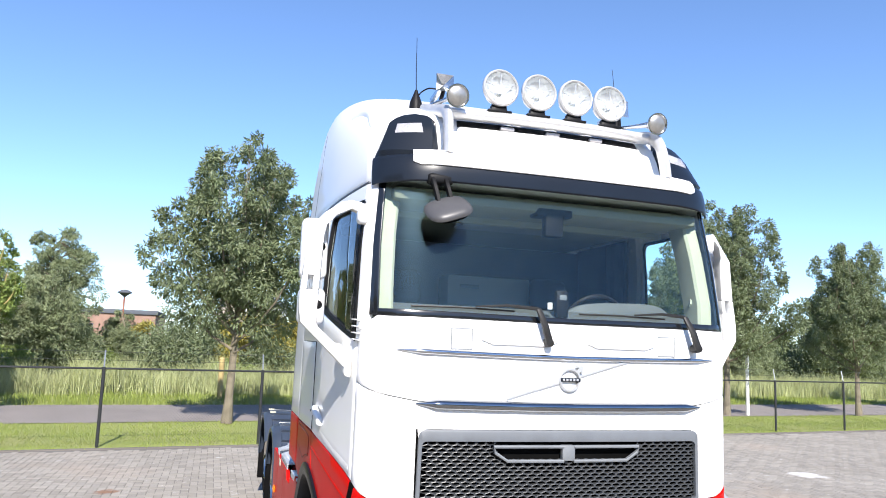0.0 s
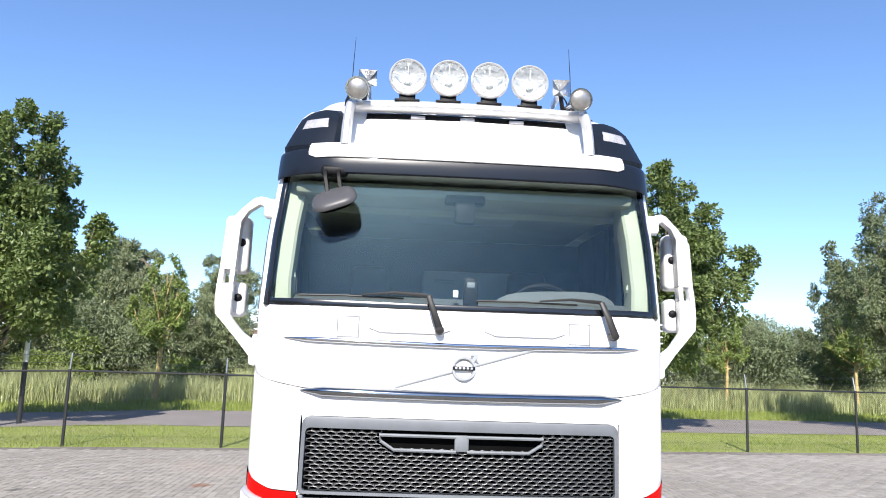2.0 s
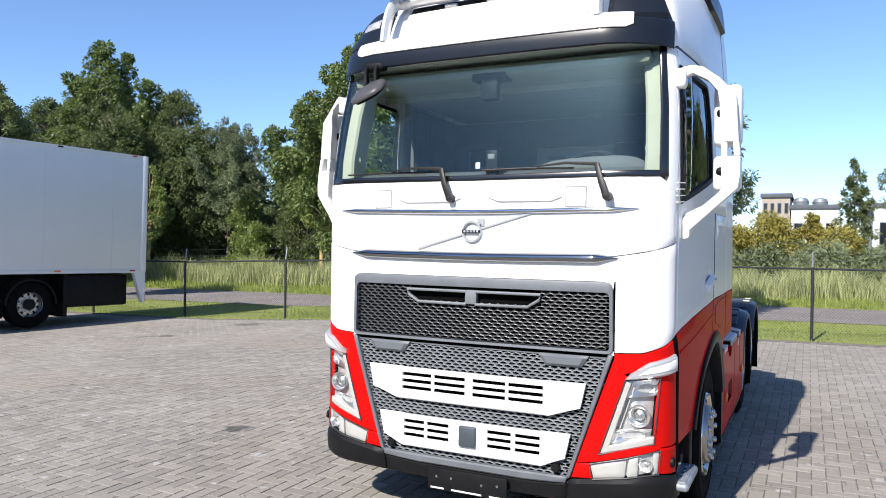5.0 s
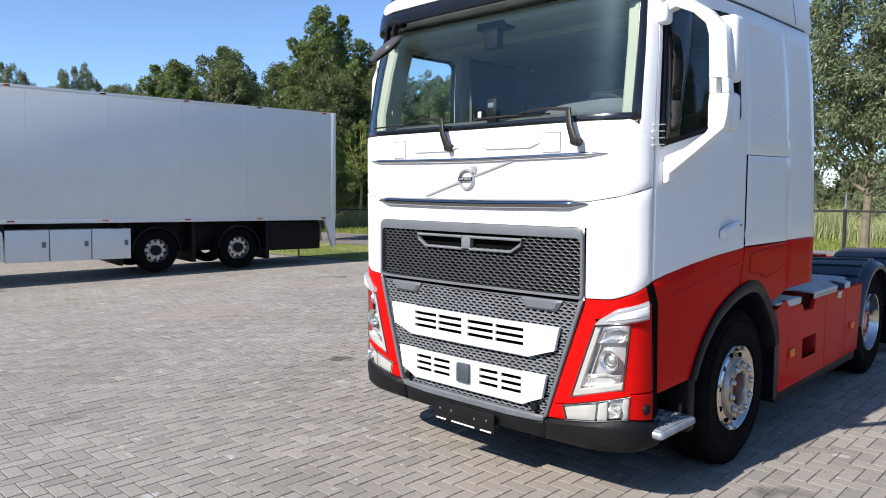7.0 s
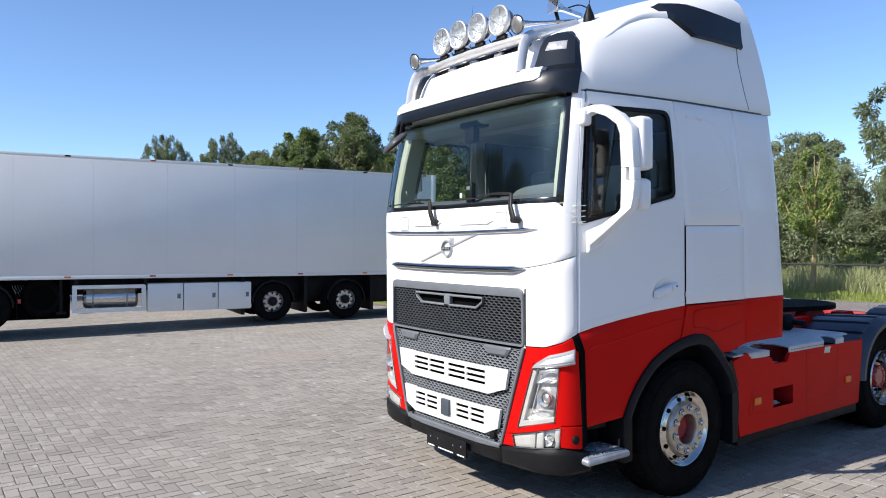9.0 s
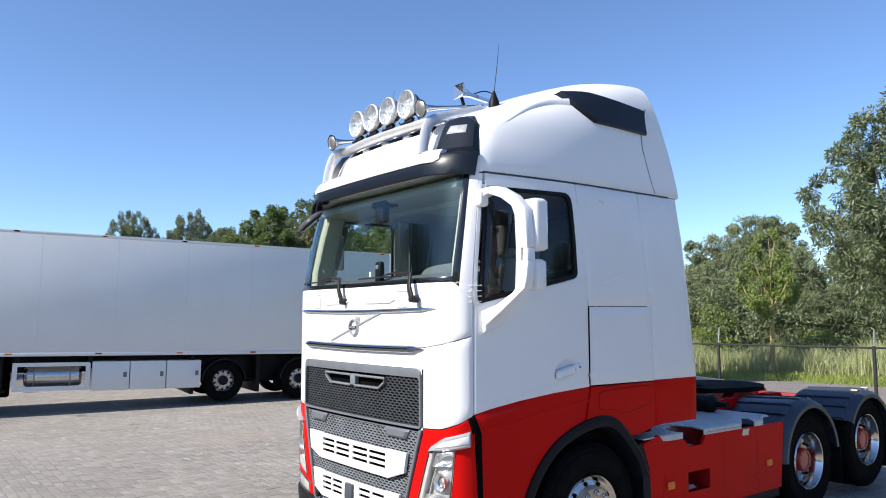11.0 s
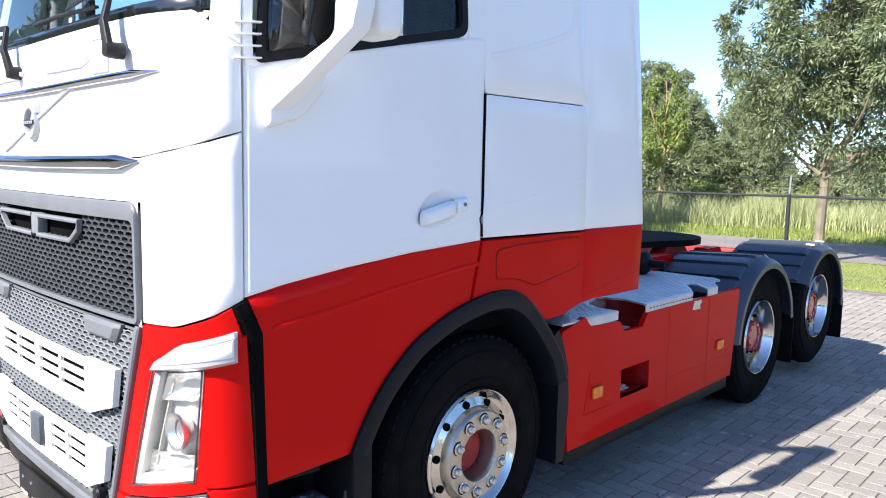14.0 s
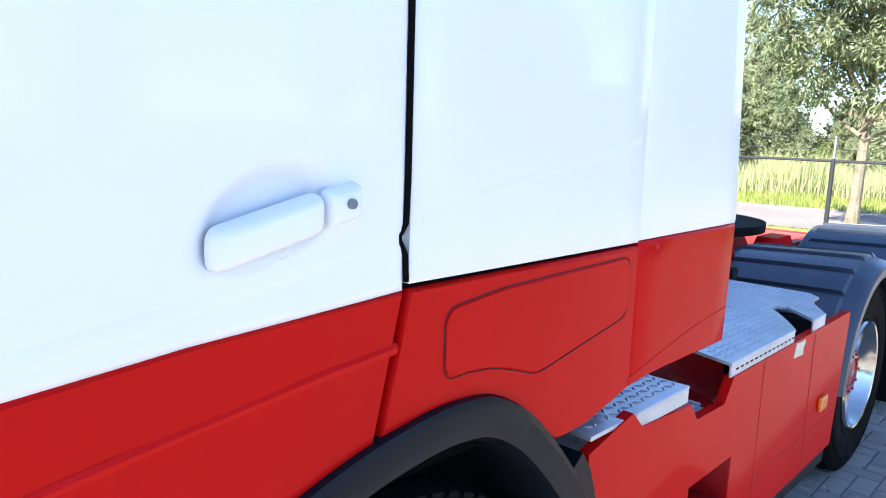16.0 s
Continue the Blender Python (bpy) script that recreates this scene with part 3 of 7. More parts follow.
A1, A1X, A1Y = arc_table([(0, -1.315), (0.3, -1.312), (0.6, -1.303), (0.86, -1.287), (0.98, -1.262), (1.07, -1.224), (1.127, -1.174), (1.154, -1.12), (1.164, -1.07), (1.178, -0.95),
                          (1.205, -0.7), (1.23, -0.4), (1.243, -0.1), (1.246, 0.2), (1.246, 0.7), (1.246, 1.5)])
A2, A2X, A2Y = arc_table([(0, -1.315), (0.35, -1.305), (0.68, -1.265), (0.9, -1.17), (1.03, -1.03), (1.11, -0.84), (1.17, -0.58), (1.21, -0.28), (1.232, 0.0), (1.244, 0.4),
                          (1.246, 0.8), (1.246, 1.5)])
UEND = A1[-1]
ZT = [0.2, 0.45, 2.15, 2.25, 2.6, 2.95, 3.1, 3.3, 3.4, 3.45, 3.53, 3.65, 3.8, 3.9, 3.97, 4.01]
SHIFT = [0.04, 0.0, 0.0, 0.012, 0.075, 0.15, 0.19, 0.255, 0.31, 0.38, 0.56, 0.85, 1.2, 1.5, 1.8, 2.0]
ZW = [2.2, 2.6, 2.95, 3.3, 3.5, 3.65, 3.8, 3.9, 3.96, 4.0]
WIDE = [1.0, 0.99, 0.965, 0.955, 0.94, 0.925, 0.9, 0.865, 0.82, 0.72]
YB = 1.5


def P(u, z):
    """The cab's skin: u metres round from the middle of the front, z up."""
    s, a = (-1 if u < 0 else 1), min(abs(u), UEND)
    k = min(1, max(0, (z - 3.12) / 0.5))
    x = np.interp(a, A1, A1X) * (1 - k) + np.interp(a * A2[-1] / UEND, A2, A2X) * k
    y = np.interp(a, A1, A1Y) * (1 - k) + np.interp(a * A2[-1] / UEND, A2, A2Y) * k
    sh = np.interp(z, ZT, SHIFT)
    y = YB - (YB - y) * (YB + 1.315 - sh) / (YB + 1.315)
    return Vector((s * x * np.interp(z, ZW, WIDE), y, z))


UU = np.linspace(0.6, UEND, 160)


def US(y, z=1.5):
    """The u at which the skin of the side reaches y at height z."""
    return float(np.interp(y, [P(u, z).y for u in UU], UU))


def normal(u, z):
    a, b = P(u + 0.01, z) - P(u - 0.01, z), P(u, z + 0.01) - P(u, z - 0.01)
    return a.cross(b).normalized()


def resample(line, n):
    line = [Vector((p[0], p[1])) for p in line]
    d = [0.0]
    for a, b in zip(line, line[1:]):
        d.append(d[-1] + (b - a).length)
    t = np.array(n) * d[-1]
    return list(zip(np.interp(t, d, [p.x for p in line]), np.interp(t, d, [p.y for p in line])))


def skin(bm, low, high, nu=12, nv=8, out=0.0, thick=0.03, edge=0.006, rim=0.012, side=1, same_u=False):
    """A panel of the skin between a lower and an upper line of (u, z), with rounded rims and a folded edge."""
    def cuts(n, length):
        e = min(0.2, rim / max(length, 1e-3))
        return [0.0, e] + [e + (1 - 2 * e) * i / n for i in range(1, n)] + [1 - e, 1.0]
    lu = sum((Vector(b[:2]) - Vector(a[:2])).length for a, b in zip(low, low[1:]))
    lv = (Vector(high[len(high) // 2][:2]) - Vector(low[len(low) // 2][:2])).length
    cu, cv = cuts(nu, lu), cuts(nv, lv)
    if same_u:
        us = [low[0][0] + (low[-1][0] - low[0][0]) * c for c in cu]
        lo = [(u, float(np.interp(u, [p[0] for p in low], [p[1] for p in low]))) for u in us]
        us = [high[0][0] + (high[-1][0] - high[0][0]) * c for c in cu]
        hi = [(u, float(np.interp(u, [p[0] for p in high], [p[1] for p in high]))) for u in us]
    else:
        lo, hi = resample(low, cu), resample(high, cu)
    outer, inner = [], []
    for i, (a, b) in enumerate(zip(lo, hi)):
        ro, ri = [], []
        for j, t in enumerate(cv):
            u, z = a[0] + (b[0] - a[0]) * t, a[1] + (b[1] - a[1]) * t
            u *= side
            p, n = P(u, z), normal(u, z)
            border = i in (0, len(cu) - 1) or j in (0, len(cv) - 1)
            ro.append(bm.verts.new(p + n * (out - (edge if border else 0))))
            ri.append(bm.verts.new(p + n * (out - thick)) if border else None)
        outer.append(ro)
        inner.append(ri)
    m, k = len(cu), len(cv)
    for i in range(m - 1):
        for j in range(k - 1):
            bm.faces.new((outer[i][j], outer[i + 1][j], outer[i + 1][j + 1], outer[i][j + 1]))
    ring = [(i, 0) for i in range(m)] + [(m - 1, j) for j in range(1, k)] + [(i, k - 1) for i in range(m - 2, -1, -1)] + [(0, j) for j in range(k - 2, 0, -1)]
    for (i, j), (p, q) in zip(ring, ring[1:] + ring[:1]):
        bm.faces.new((outer[i][j], outer[p][q], inner[p][q], inner[i][j]))
    return bm


def panel(name, low, high, material, parent, label="", side=1, **kw):
    bm = bmesh.new()
    skin(bm, low, high, side=side, **kw)
    return part(name, bm, material, parent, label, 40)


def sides(f):
    """Builds the same part on both flanks of the truck."""
    for s in (1, -1):
        f(s)


# ---- cab body ----
SEAM = 1.256
DOORB = US(-0.03)
FAIR = US(0.735)
# inner black shell closes the gaps behind the panels
bm = bmesh.new()
rows = []
for z in (0.62, 1.0, 1.3, 1.7, 2.15):
    rows.append([bm.verts.new(P(u, z) - normal(u, z) * 0.11) for u in np.linspace(-US(-0.75), US(-0.75), 60)])
for a, b in zip(rows, rows[1:]):
    for i in range(59):
        bm.faces.new((a[i], a[i + 1], b[i + 1], b[i]))
part("cab_front_shell", bm, BLACK, truck)

panel("front_hatch", [(-SEAM + 0.004, 1.84), (-1.08, 1.79), (-0.87, 1.755), (0, 1.75), (0.87, 1.755), (1.08, 1.79), (SEAM - 0.004, 1.84)],
      [(-SEAM + 0.004, 2.1), (-1.1, 2.2), (-0.8, 2.205), (0, 2.2), (0.8, 2.205), (1.1, 2.2), (SEAM - 0.004, 2.1)], WHITE, truck, "glossy white upper front hatch", nu=44, nv=8)
bm = bmesh.new()
skin(bm, [(-0.9, 1.61), (0.9, 1.61)], [(-0.9, 1.75), (0, 1.743), (0.9, 1.75)], nu=20, nv=4, rim=0.001, edge=0)
for s in (1, -1):
    skin(bm, [(0.865, 1.215), (1.02, 1.22), (1.15, 1.26), (SEAM - 0.004, 1.31)], [(0.865, 1.75), (1.02, 1.774), (1.15, 1.803), (SEAM - 0.004, 1.8365)], nu=12, nv=8, side=s)
part("grille_surround", bm, WHITE, truck, "glossy white panel round the grille", 40)

# service caps, grab recesses and seam lines on the hatch
for x in (-0.635, 0.635):
    bm = bmesh.new()
    skin(bm, [(x - 0.055, 2.035), (x + 0.055, 2.035)], [(x - 0.055, 2.14), (x + 0.055, 2.14)], nu=3, nv=3, out=0.006, thick=0.02, edge=0.004, rim=0.006)
    cap = part("service_cap", bm, WHITE, truck)
    bm = bmesh.new()
    skin(bm, [(x - 0.061, 2.029), (x + 0.061, 2.029)], [(x - 0.061, 2.146), (x + 0.061, 2.146)], nu=3, nv=3, out=0.001, thick=0.01, edge=0.0, rim=0.003)
    part("cap_groove", bm, GREY, cap)
for x in (-0.3, 0.33):
    bm = bmesh.new()
    skin(bm, [(x - 0.16, 2.062), (x + 0.16, 2.062)], [(x - 0.24, 2.09), (x + 0.24, 2.09)], nu=8, nv=3, out=0.012, thick=0.03, edge=0.011, rim=0.01)
    part("grab_lip", bm, WHITE, truck)

# chrome strips, diagonal bar and round badge
def chrome_strip(half, z, rise, deep, tall, label, material):
    """A rounded bright strip across the front, tapering to both ends."""
    bm = bmesh.new()
    ts = np.linspace(-1, 1, 61)
    sweep(bm, [P(t * half, z + rise * abs(t) ** 1.5) + Vector((0, -0.004, 0)) for t in ts], (deep, tall), 20, up=(0, 0, 1),
          taper=[min(1.0, 0.12 + 6.5 * (1 - abs(t))) for t in ts])
    part("chrome_strip", bm, material, truck, label)


chrome_strip(0.985, 2.004, 0.014, 0.02, 0.0155, "slim chrome strip under the windscreen", CHROME)
chrome_strip(0.875, 1.733, 0.008, 0.036, 0.0275, "wide chrome strip above the grille, dark reflection in its colour", DIMCHROME)
for u0, u1 in ((-0.37, -0.062), (0.062, 0.40)):
    bm = bmesh.new()
    sweep(bm, [P(u0, 1.885 + u0 * 0.295) - Vector((0, 0.004, 0)), P(u1, 1.885 + u1 * 0.295) - Vector((0, 0.005, 0))], (0.007, 0.006), 6, square=True)
    part("diagonal_bar", bm, SILVERT, truck)
bm = bmesh.new()
lathe(bm, [(0.049, 0.004), (0.05, -0.012), (0.054, -0.019), (0.063, -0.019), (0.067, -0.012), (0.068, 0.004)], (0, -1.316, 1.885), "y", 40)
prism(bm, [(0.036, 1.926), (0.05, 1.913), (0.066, 1.936), (0.066, 1.92), (0.078, 1.92), (0.078, 1.964), (0.034, 1.964), (0.034, 1.952), (0.052, 1.952)], -1.334, -1.312, "y")
badge = part("badge", bm, SILVERT, truck, "round chrome badge with arrow")
part("badge_bar", boxed((-0.062, -1.337, 1.874), (0.062, -1.312, 1.896), 0.004), NAVY, badge)
for k in range(5):
    part("lettering_bar", boxed((-0.049 + 0.021 * k, -1.339, 1.879), (-0.036 + 0.021 * k, -1.3365, 1.891), 0.001), SILVERT, badge)


# ---- grilles ----
def honeycomb(bm, inside, u0, u1, z0, z1, pw, ph, out, wall=0.17, depth=0.02):
    """Flattened six-sided cells with thin walls."""
    rows_n, cols = int((z1 - z0) / ph) + 2, int((u1 - u0) / pw) + 2
    for r in range(rows_n):
        for c in range(cols):
            cu, cz = u0 + (c + 0.5 * (r % 2)) * pw, z0 + r * ph
            if not inside(cu, cz):
                continue
            o, i, b = [], [], []
            for du, dz in ((-0.5, -0.33), (0, -0.66), (0.5, -0.33), (0.5, 0.33), (0, 0.66), (-0.5, 0.33)):
                n = 1 - wall
                p = P(cu + du * pw, cz + dz * ph)
                o.append(bm.verts.new(p - Vector((0, out, 0))))
                q = P(cu + du * pw * n, cz + dz * ph * (n - 0.08))
                i.append(bm.verts.new(q - Vector((0, out + 0.002, 0))))
                b.append(bm.verts.new(q - Vector((0, out - depth, 0))))
            for j in range(6):
                k = (j + 1) % 6
                bm.faces.new((o[j], o[k], i[k], i[j]))
                bm.faces.new((i[j], i[k], b[k], b[j]))
    return bm


def rounded(pts, radii, n=5, m=6):
    """A closed outline with rounded corners, its sides cut into short lengths."""
    ends = []
    for i, p in enumerate(pts):
        p, a, b = Vector(p), Vector(pts[i - 1]), Vector(pts[(i + 1) % len(pts)])
        ends.append((p + (a - p).normalized() * radii[i], p, p + (b - p).normalized() * radii[i]))
    line = []
    for i, (a, p, b) in enumerate(ends):
        line += [a.lerp(p, t).lerp(p.lerp(b, t), t) for t in (k / n for k in range(n + 1))]
        line += [b.lerp(ends[(i + 1) % len(ends)][0], k / m) for k in range(1, m)]
    return [(q.x, q.y) for q in line]


# near-black backing sheet gives the shaded depth behind the cells
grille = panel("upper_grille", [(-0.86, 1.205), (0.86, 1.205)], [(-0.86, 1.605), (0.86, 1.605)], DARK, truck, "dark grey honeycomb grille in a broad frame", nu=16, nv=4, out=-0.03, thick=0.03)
opening = [(-0.857, 1.205), (0.857, 1.205), (0.851, 1.607), (-0.851, 1.607)]
outer = rounded(opening, (0.03, 0.03, 0.045, 0.045), m=14)
inner = rounded([(-0.836, 1.222), (0.836, 1.222), (0.832, 1.548), (-0.832, 1.548)], (0.02, 0.02, 0.03, 0.03), m=14)
bm = bmesh.new()
loops = [[bm.verts.new(P(u, z) + normal(u, z) * o) for u, z in line] for line, o in ((outer, -0.012), (outer, 0.007), ([(a[0] * 0.85 + b[0] * 0.15, a[1] * 0.85 + b[1] * 0.15) for a, b in zip(outer, inner)], 0.012), (inner, 0.009), (inner, -0.02))]
for p, q in zip(loops, loops[1:]):
    for i in range(len(p)):
        j = (i + 1) % len(p)
        bm.faces.new((p[i], p[j], q[j], q[i]))
part("grille_frame", bm, FRAMEG, grille, "dark grey plastic grille frame")
for k, (u, z) in enumerate(opening):
    each = len(outer) // 4
    bm = bmesh.new()
    tip = (u * 1.008, z + (0.006 if k > 1 else -0.006))
    fan = [bm.verts.new(P(a, b) + normal(a, b) * -0.001) for a, b in [tip] + outer[k * each:k * each + 6]]
    for p, q in zip(fan[1:], fan[2:]):
        bm.faces.new((fan[0], p, q))
    part("grille_corner", bm, WHITE, grille)
honey = honeycomb(bmesh.new(), lambda u, z: abs(u) < 0.82 and 1.225 < z < 1.545 and not (abs(u) < 0.43 and z > 1.452), -0.83, 0.83, 1.235, 1.54, 0.054, 0.019, -0.004, 0.24)
tagged(part("honeycomb", honey, DGREY, grille, "", 0), kind="stuff")
bm = bmesh.new()
for s in (1, -1):
    sweep(bm, [P(s * 0.03, 1.522) + Vector((0, -0.008, 0)), P(s * 0.44, 1.522) + Vector((0, -0.008, 0)), P(s * 0.43, 1.49) + Vector((0, -0.008, 0)), P(s * 0.36, 1.447) + Vector((0, -0.008, 0)), P(s * 0.03, 1.445) + Vector((0, -0.008, 0))], (0.008, 0.012), 6, square=True)
part("slot_frame", bm, GREY, grille)
part("slot_divider", boxed((-0.038, -1.33, 1.445), (0.038, -1.29, 1.53), 0.006), GREY, grille)

# backing again near-black, for shade behind the lower honeycomb
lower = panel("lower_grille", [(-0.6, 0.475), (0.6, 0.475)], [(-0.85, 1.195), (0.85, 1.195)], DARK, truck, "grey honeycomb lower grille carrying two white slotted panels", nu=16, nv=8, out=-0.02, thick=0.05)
HALF = lambda z: 0.61 + 0.24 * (z - 0.475) / 0.72
bm = bmesh.new()
for s in (1, -1):
    skin(bm, [(0.597, 0.47), (0.627, 0.49)], [(0.83, 1.2), (0.858, 1.2)], nu=2, nv=10, out=0.012, thick=0.04, edge=0.006, side=s)
skin(bm, [(-0.6, 0.455), (-0.4, 0.44), (0.4, 0.44), (0.6, 0.455)], [(-0.605, 0.49), (-0.42, 0.488), (0.42, 0.488), (0.605, 0.49)], nu=10, nv=2, out=0.014, thick=0.05, edge=0.008)
skin(bm, [(-0.82, 1.174), (0.82, 1.174)], [(-0.83, 1.184), (0.83, 1.184)], nu=10, nv=2, out=-0.012, thick=0.03, edge=0.004, rim=0.004)
for a, b in ((-0.7, -0.45), (0.45, 0.7)):
    skin(bm, [(a + 0.02, 1.118), (b - 0.02, 1.118)], [(a - 0.025, 1.186), (b + 0.025, 1.186)], nu=5, nv=3, out=0.014, thick=0.04, edge=0.014, rim=0.018)
part("lower_grille_frame", bm, FRAMEG, lower, "weathered grey plastic frame")


def white_zone(u, z):
    a = abs(u)
    one = 0.85 < z < 1.01 and a < 0.69 - max(0, 0.9 - z) * 2.6
    two = 0.555 < z < 0.715 and a < 0.605 - max(0, 0.605 - z) * 2.6
    return one or two


tagged(part("honeycomb", honeycomb(bmesh.new(), lambda u, z: abs(u) < HALF(z) - 0.012 and 0.485 < z < 1.175 and not white_zone(u, z), -0.83, 0.83, 0.478, 1.18, 0.052, 0.0185, -0.010, 0.27, 0.02), GREY, lower, "", 0), kind="stuff")

for top, bot, half, mid, slots in ((1.03, 0.83, 0.712, 0.5, (-0.36, -0.13, 0.13, 0.36)), (0.735, 0.535, 0.628, 0.46, (-0.375, -0.205, 0.2, 0.375))):
    bm = bmesh.new()
    h = (top - bot)
    wslot = 0.105 if top > 1 else 0.075
    xs = sorted(x + d for x in slots for d in (-wslot, wslot))
    # solid bands between the slots
    def band(x0, x1, za, zb):
        skin(bm, [(x0, za), (x1, za)], [(x0, zb), (x1, zb)], nu=3, nv=2, out=0.026, thick=0.014, edge=0.002, rim=0.003)
    L, R = xs[0], xs[-1]
    z_slots = [(top - 0.055 - 0.042 * k, top - 0.033 - 0.042 * k) for k in range(3)]
    band(L, R, z_slots[0][1], top)
    for k in range(2):
        band(L, R, z_slots[k + 1][1], z_slots[k][0])
    band(L, R, z_slots[2][0] - 0.03, z_slots[2][0])
    for a, b in zip(xs[1::2], xs[2::2]):
        band(a, b, z_slots[2][0], z_slots[0][1])
    for s in (1, -1):
        skin(bm, [(R, z_slots[2][0] - 0.03), (half - 0.03, bot + h * 0.3)], [(R, top), (half, top)], nu=5, nv=5, out=0.026, thick=0.03, edge=0.006, side=s)
    skin(bm, [(-mid, bot), (mid, bot)], [(-R, z_slots[2][0] - 0.028), (R, z_slots[2][0] - 0.028)], nu=12, nv=2, out=0.026, thick=0.03, edge=0.006)
    for s in (1, -1):
        skin(bm, [(mid, bot), (half - 0.03, bot + h * 0.3)], [(R, z_slots[2][0] - 0.028), (half - 0.035, bot + h * 0.315)], nu=4, nv=2, out=0.026, thick=0.03, edge=0.004, rim=0.003, side=s)
    part("slotted_panel", bm, WHITEP, lower, "white plastic panel with rows of slots")
part("radar_cover", boxed((-0.055, -1.362, 0.585), (0.055, -1.33, 0.71), 0.01), mat("radar_grey", (0.06, 0.075, 0.09), 0.45, vary=0.2, scale=9), lower, "square dark sensor cover")
for s in (1, -1):
    bm = bmesh.new()
    lathe(bm, [(0.0, -0.03), (0.02, -0.03), (0.026, -0.022), (0.026, 0.0)], P(s * 0.545, 0.535), "y", 14)
    part("tow_cap", bm, BLACK, lower)

# ---- bumper corners, lamps, lower bumper ----
def corner(s):
    bm = bmesh.new()
    skin(bm, [(0.86, 1.08), (1.0, 1.12), (1.12, 1.14), (1.255, 1.17)], [(0.865, 1.208), (1.02, 1.213), (1.15, 1.252), (1.215, 1.288)], nu=12, nv=3, side=s, rim=0.004)
    skin(bm, [(0.658, 0.576), (0.802, 0.598)], [(0.87, 1.2), (0.935, 1.08)], nu=4, nv=14, side=s)
    skin(bm, [(0.632, 0.49), (0.75, 0.497)], [(0.659, 0.574), (0.735, 0.58)], nu=3, nv=3, side=s, rim=0.004, edge=0.003)
    skin(bm, [(0.735, 0.585), (1.14, 0.688)], [(0.79, 0.64), (1.1, 0.725)], nu=8, nv=2, side=s, rim=0.004)
    skin(bm, [(1.125, 0.55), (1.292, 0.53)], [(1.125, 0.69), (1.29, 0.69)], nu=5, nv=4, side=s, rim=0.005)
    skin(bm, [(1.088, 0.695), (1.29, 0.695)], [(1.125, 1.12), (1.262, 1.2)], nu=8, nv=8, side=s, rim=0.006)
    c = part("bumper_corner", bm, RED, truck, "glossy red bumper corner", 40)
    bm = bmesh.new()
    skin(bm, [(1.29, 0.52), (1.286, 0.7), (1.268, 1.18), (1.21, 1.288)], [(1.336, 0.56), (1.328, 0.7), (1.316, 1.2), (1.264, 1.312)], nu=12, nv=3, side=s, out=0.003, thick=0.03, edge=0.004, rim=0.006)
    part("corner_gap", bm, DARK, c)
    # headlamp
    bm = bmesh.new()
    skin(bm, [(0.79, 0.642), (1.088, 0.722)], [(0.93, 1.065), (1.122, 1.088)], nu=8, nv=8, side=s, out=-0.05, thick=0.01, edge=0)
    h = part("headlamp", bm, LAMPIN, truck, "clear headlamp with chrome reflectors in the red corner")
    bm = bmesh.new()
    skin(bm, [(0.785, 0.637), (1.092, 0.717)], [(0.926, 1.07), (1.127, 1.093)], nu=8, nv=10, side=s, out=0.008, thick=0.008, edge=0.008, rim=0.015)
    lens = part("lens", bm, CLEAR, h)
    lens.visible_shadow = False
    bm = bmesh.new()
    for lo, hi in (([(0.79, 0.642), (1.088, 0.72)], [(0.808, 0.688), (1.09, 0.758)]), ([(0.79, 0.642), (0.832, 0.652)], [(0.93, 1.065), (0.968, 1.07)])):
        skin(bm, lo, hi, nu=6, nv=8, side=s, out=0.002, thick=0.06, edge=0.006, rim=0.006)
    part("bezel", bm, BEZEL, h, "warm white lamp bezel")
    bm = bmesh.new()
    skin(bm, [(0.852, 0.665), (0.862, 0.668)], [(0.985, 1.05), (0.992, 1.05)], nu=2, nv=8, side=s, out=-0.03, thick=0.02, edge=0.002, rim=0.002)
    part("lamp_divider", bm, BEZEL, h)
    c0 = P(s * 1.0, 0.87)
    bm = bmesh.new()
    lathe(bm, [(0.038, 0.06), (0.06, 0.025), (0.063, 0.008), (0.054, 0.01), (0.04, 0.03)], c0, "y", 24)
    part("projector", bm, REFLECT, h, "round chrome projector lens")
    bm = bmesh.new()
    lathe(bm, [(0.0, 0.022), (0.02, 0.026), (0.033, 0.034), (0.036, 0.04)], c0, "y", 24)
    part("projector_lens", bm, REFLECT, h, "clear projector lens")
    for (a, b, c1, d) in (((0.93, 0.965), (1.1, 0.985), (0.965, 1.06), (1.115, 1.08)), ((0.84, 0.70), (1.06, 0.735), (0.87, 0.785), (1.07, 0.8))):
        bm = bmesh.new()
        rows_ = []
        for i in range(7):
            t = i / 6
            lo_, hi_ = Vector(a).lerp(Vector(b), t), Vector(c1).lerp(Vector(d), t)
            rows_.append([bm.verts.new(P(s * (lo_.x + (hi_.x - lo_.x) * j / 5), lo_.y + (hi_.y - lo_.y) * j / 5) + Vector((0, 0.02 + 0.05 * math.sin(math.pi * t) * math.sin(math.pi * j / 5), 0))) for j in range(6)])
        for p, q in zip(rows_, rows_[1:]):
            for j in range(5):
                bm.faces.new((p[j], q[j], q[j + 1], p[j + 1]))
        part("reflector", bm, REFLECT, h, "faceted chrome reflector", 0)
    # dark seals round both lamps
    for name, ring, own in (("lamp_seal", ((0.787, 0.639), (1.09, 0.719), (1.1, 0.83), (1.124, 1.09), (1.02, 1.082), (0.928, 1.068), (0.855, 0.845)), h),):
        bm = bmesh.new()
        sweep(bm, [P(s * u, z) - Vector((0, 0.006, 0)) for u, z in ring + ring[:1]], (0.0035, 0.0035), 6)
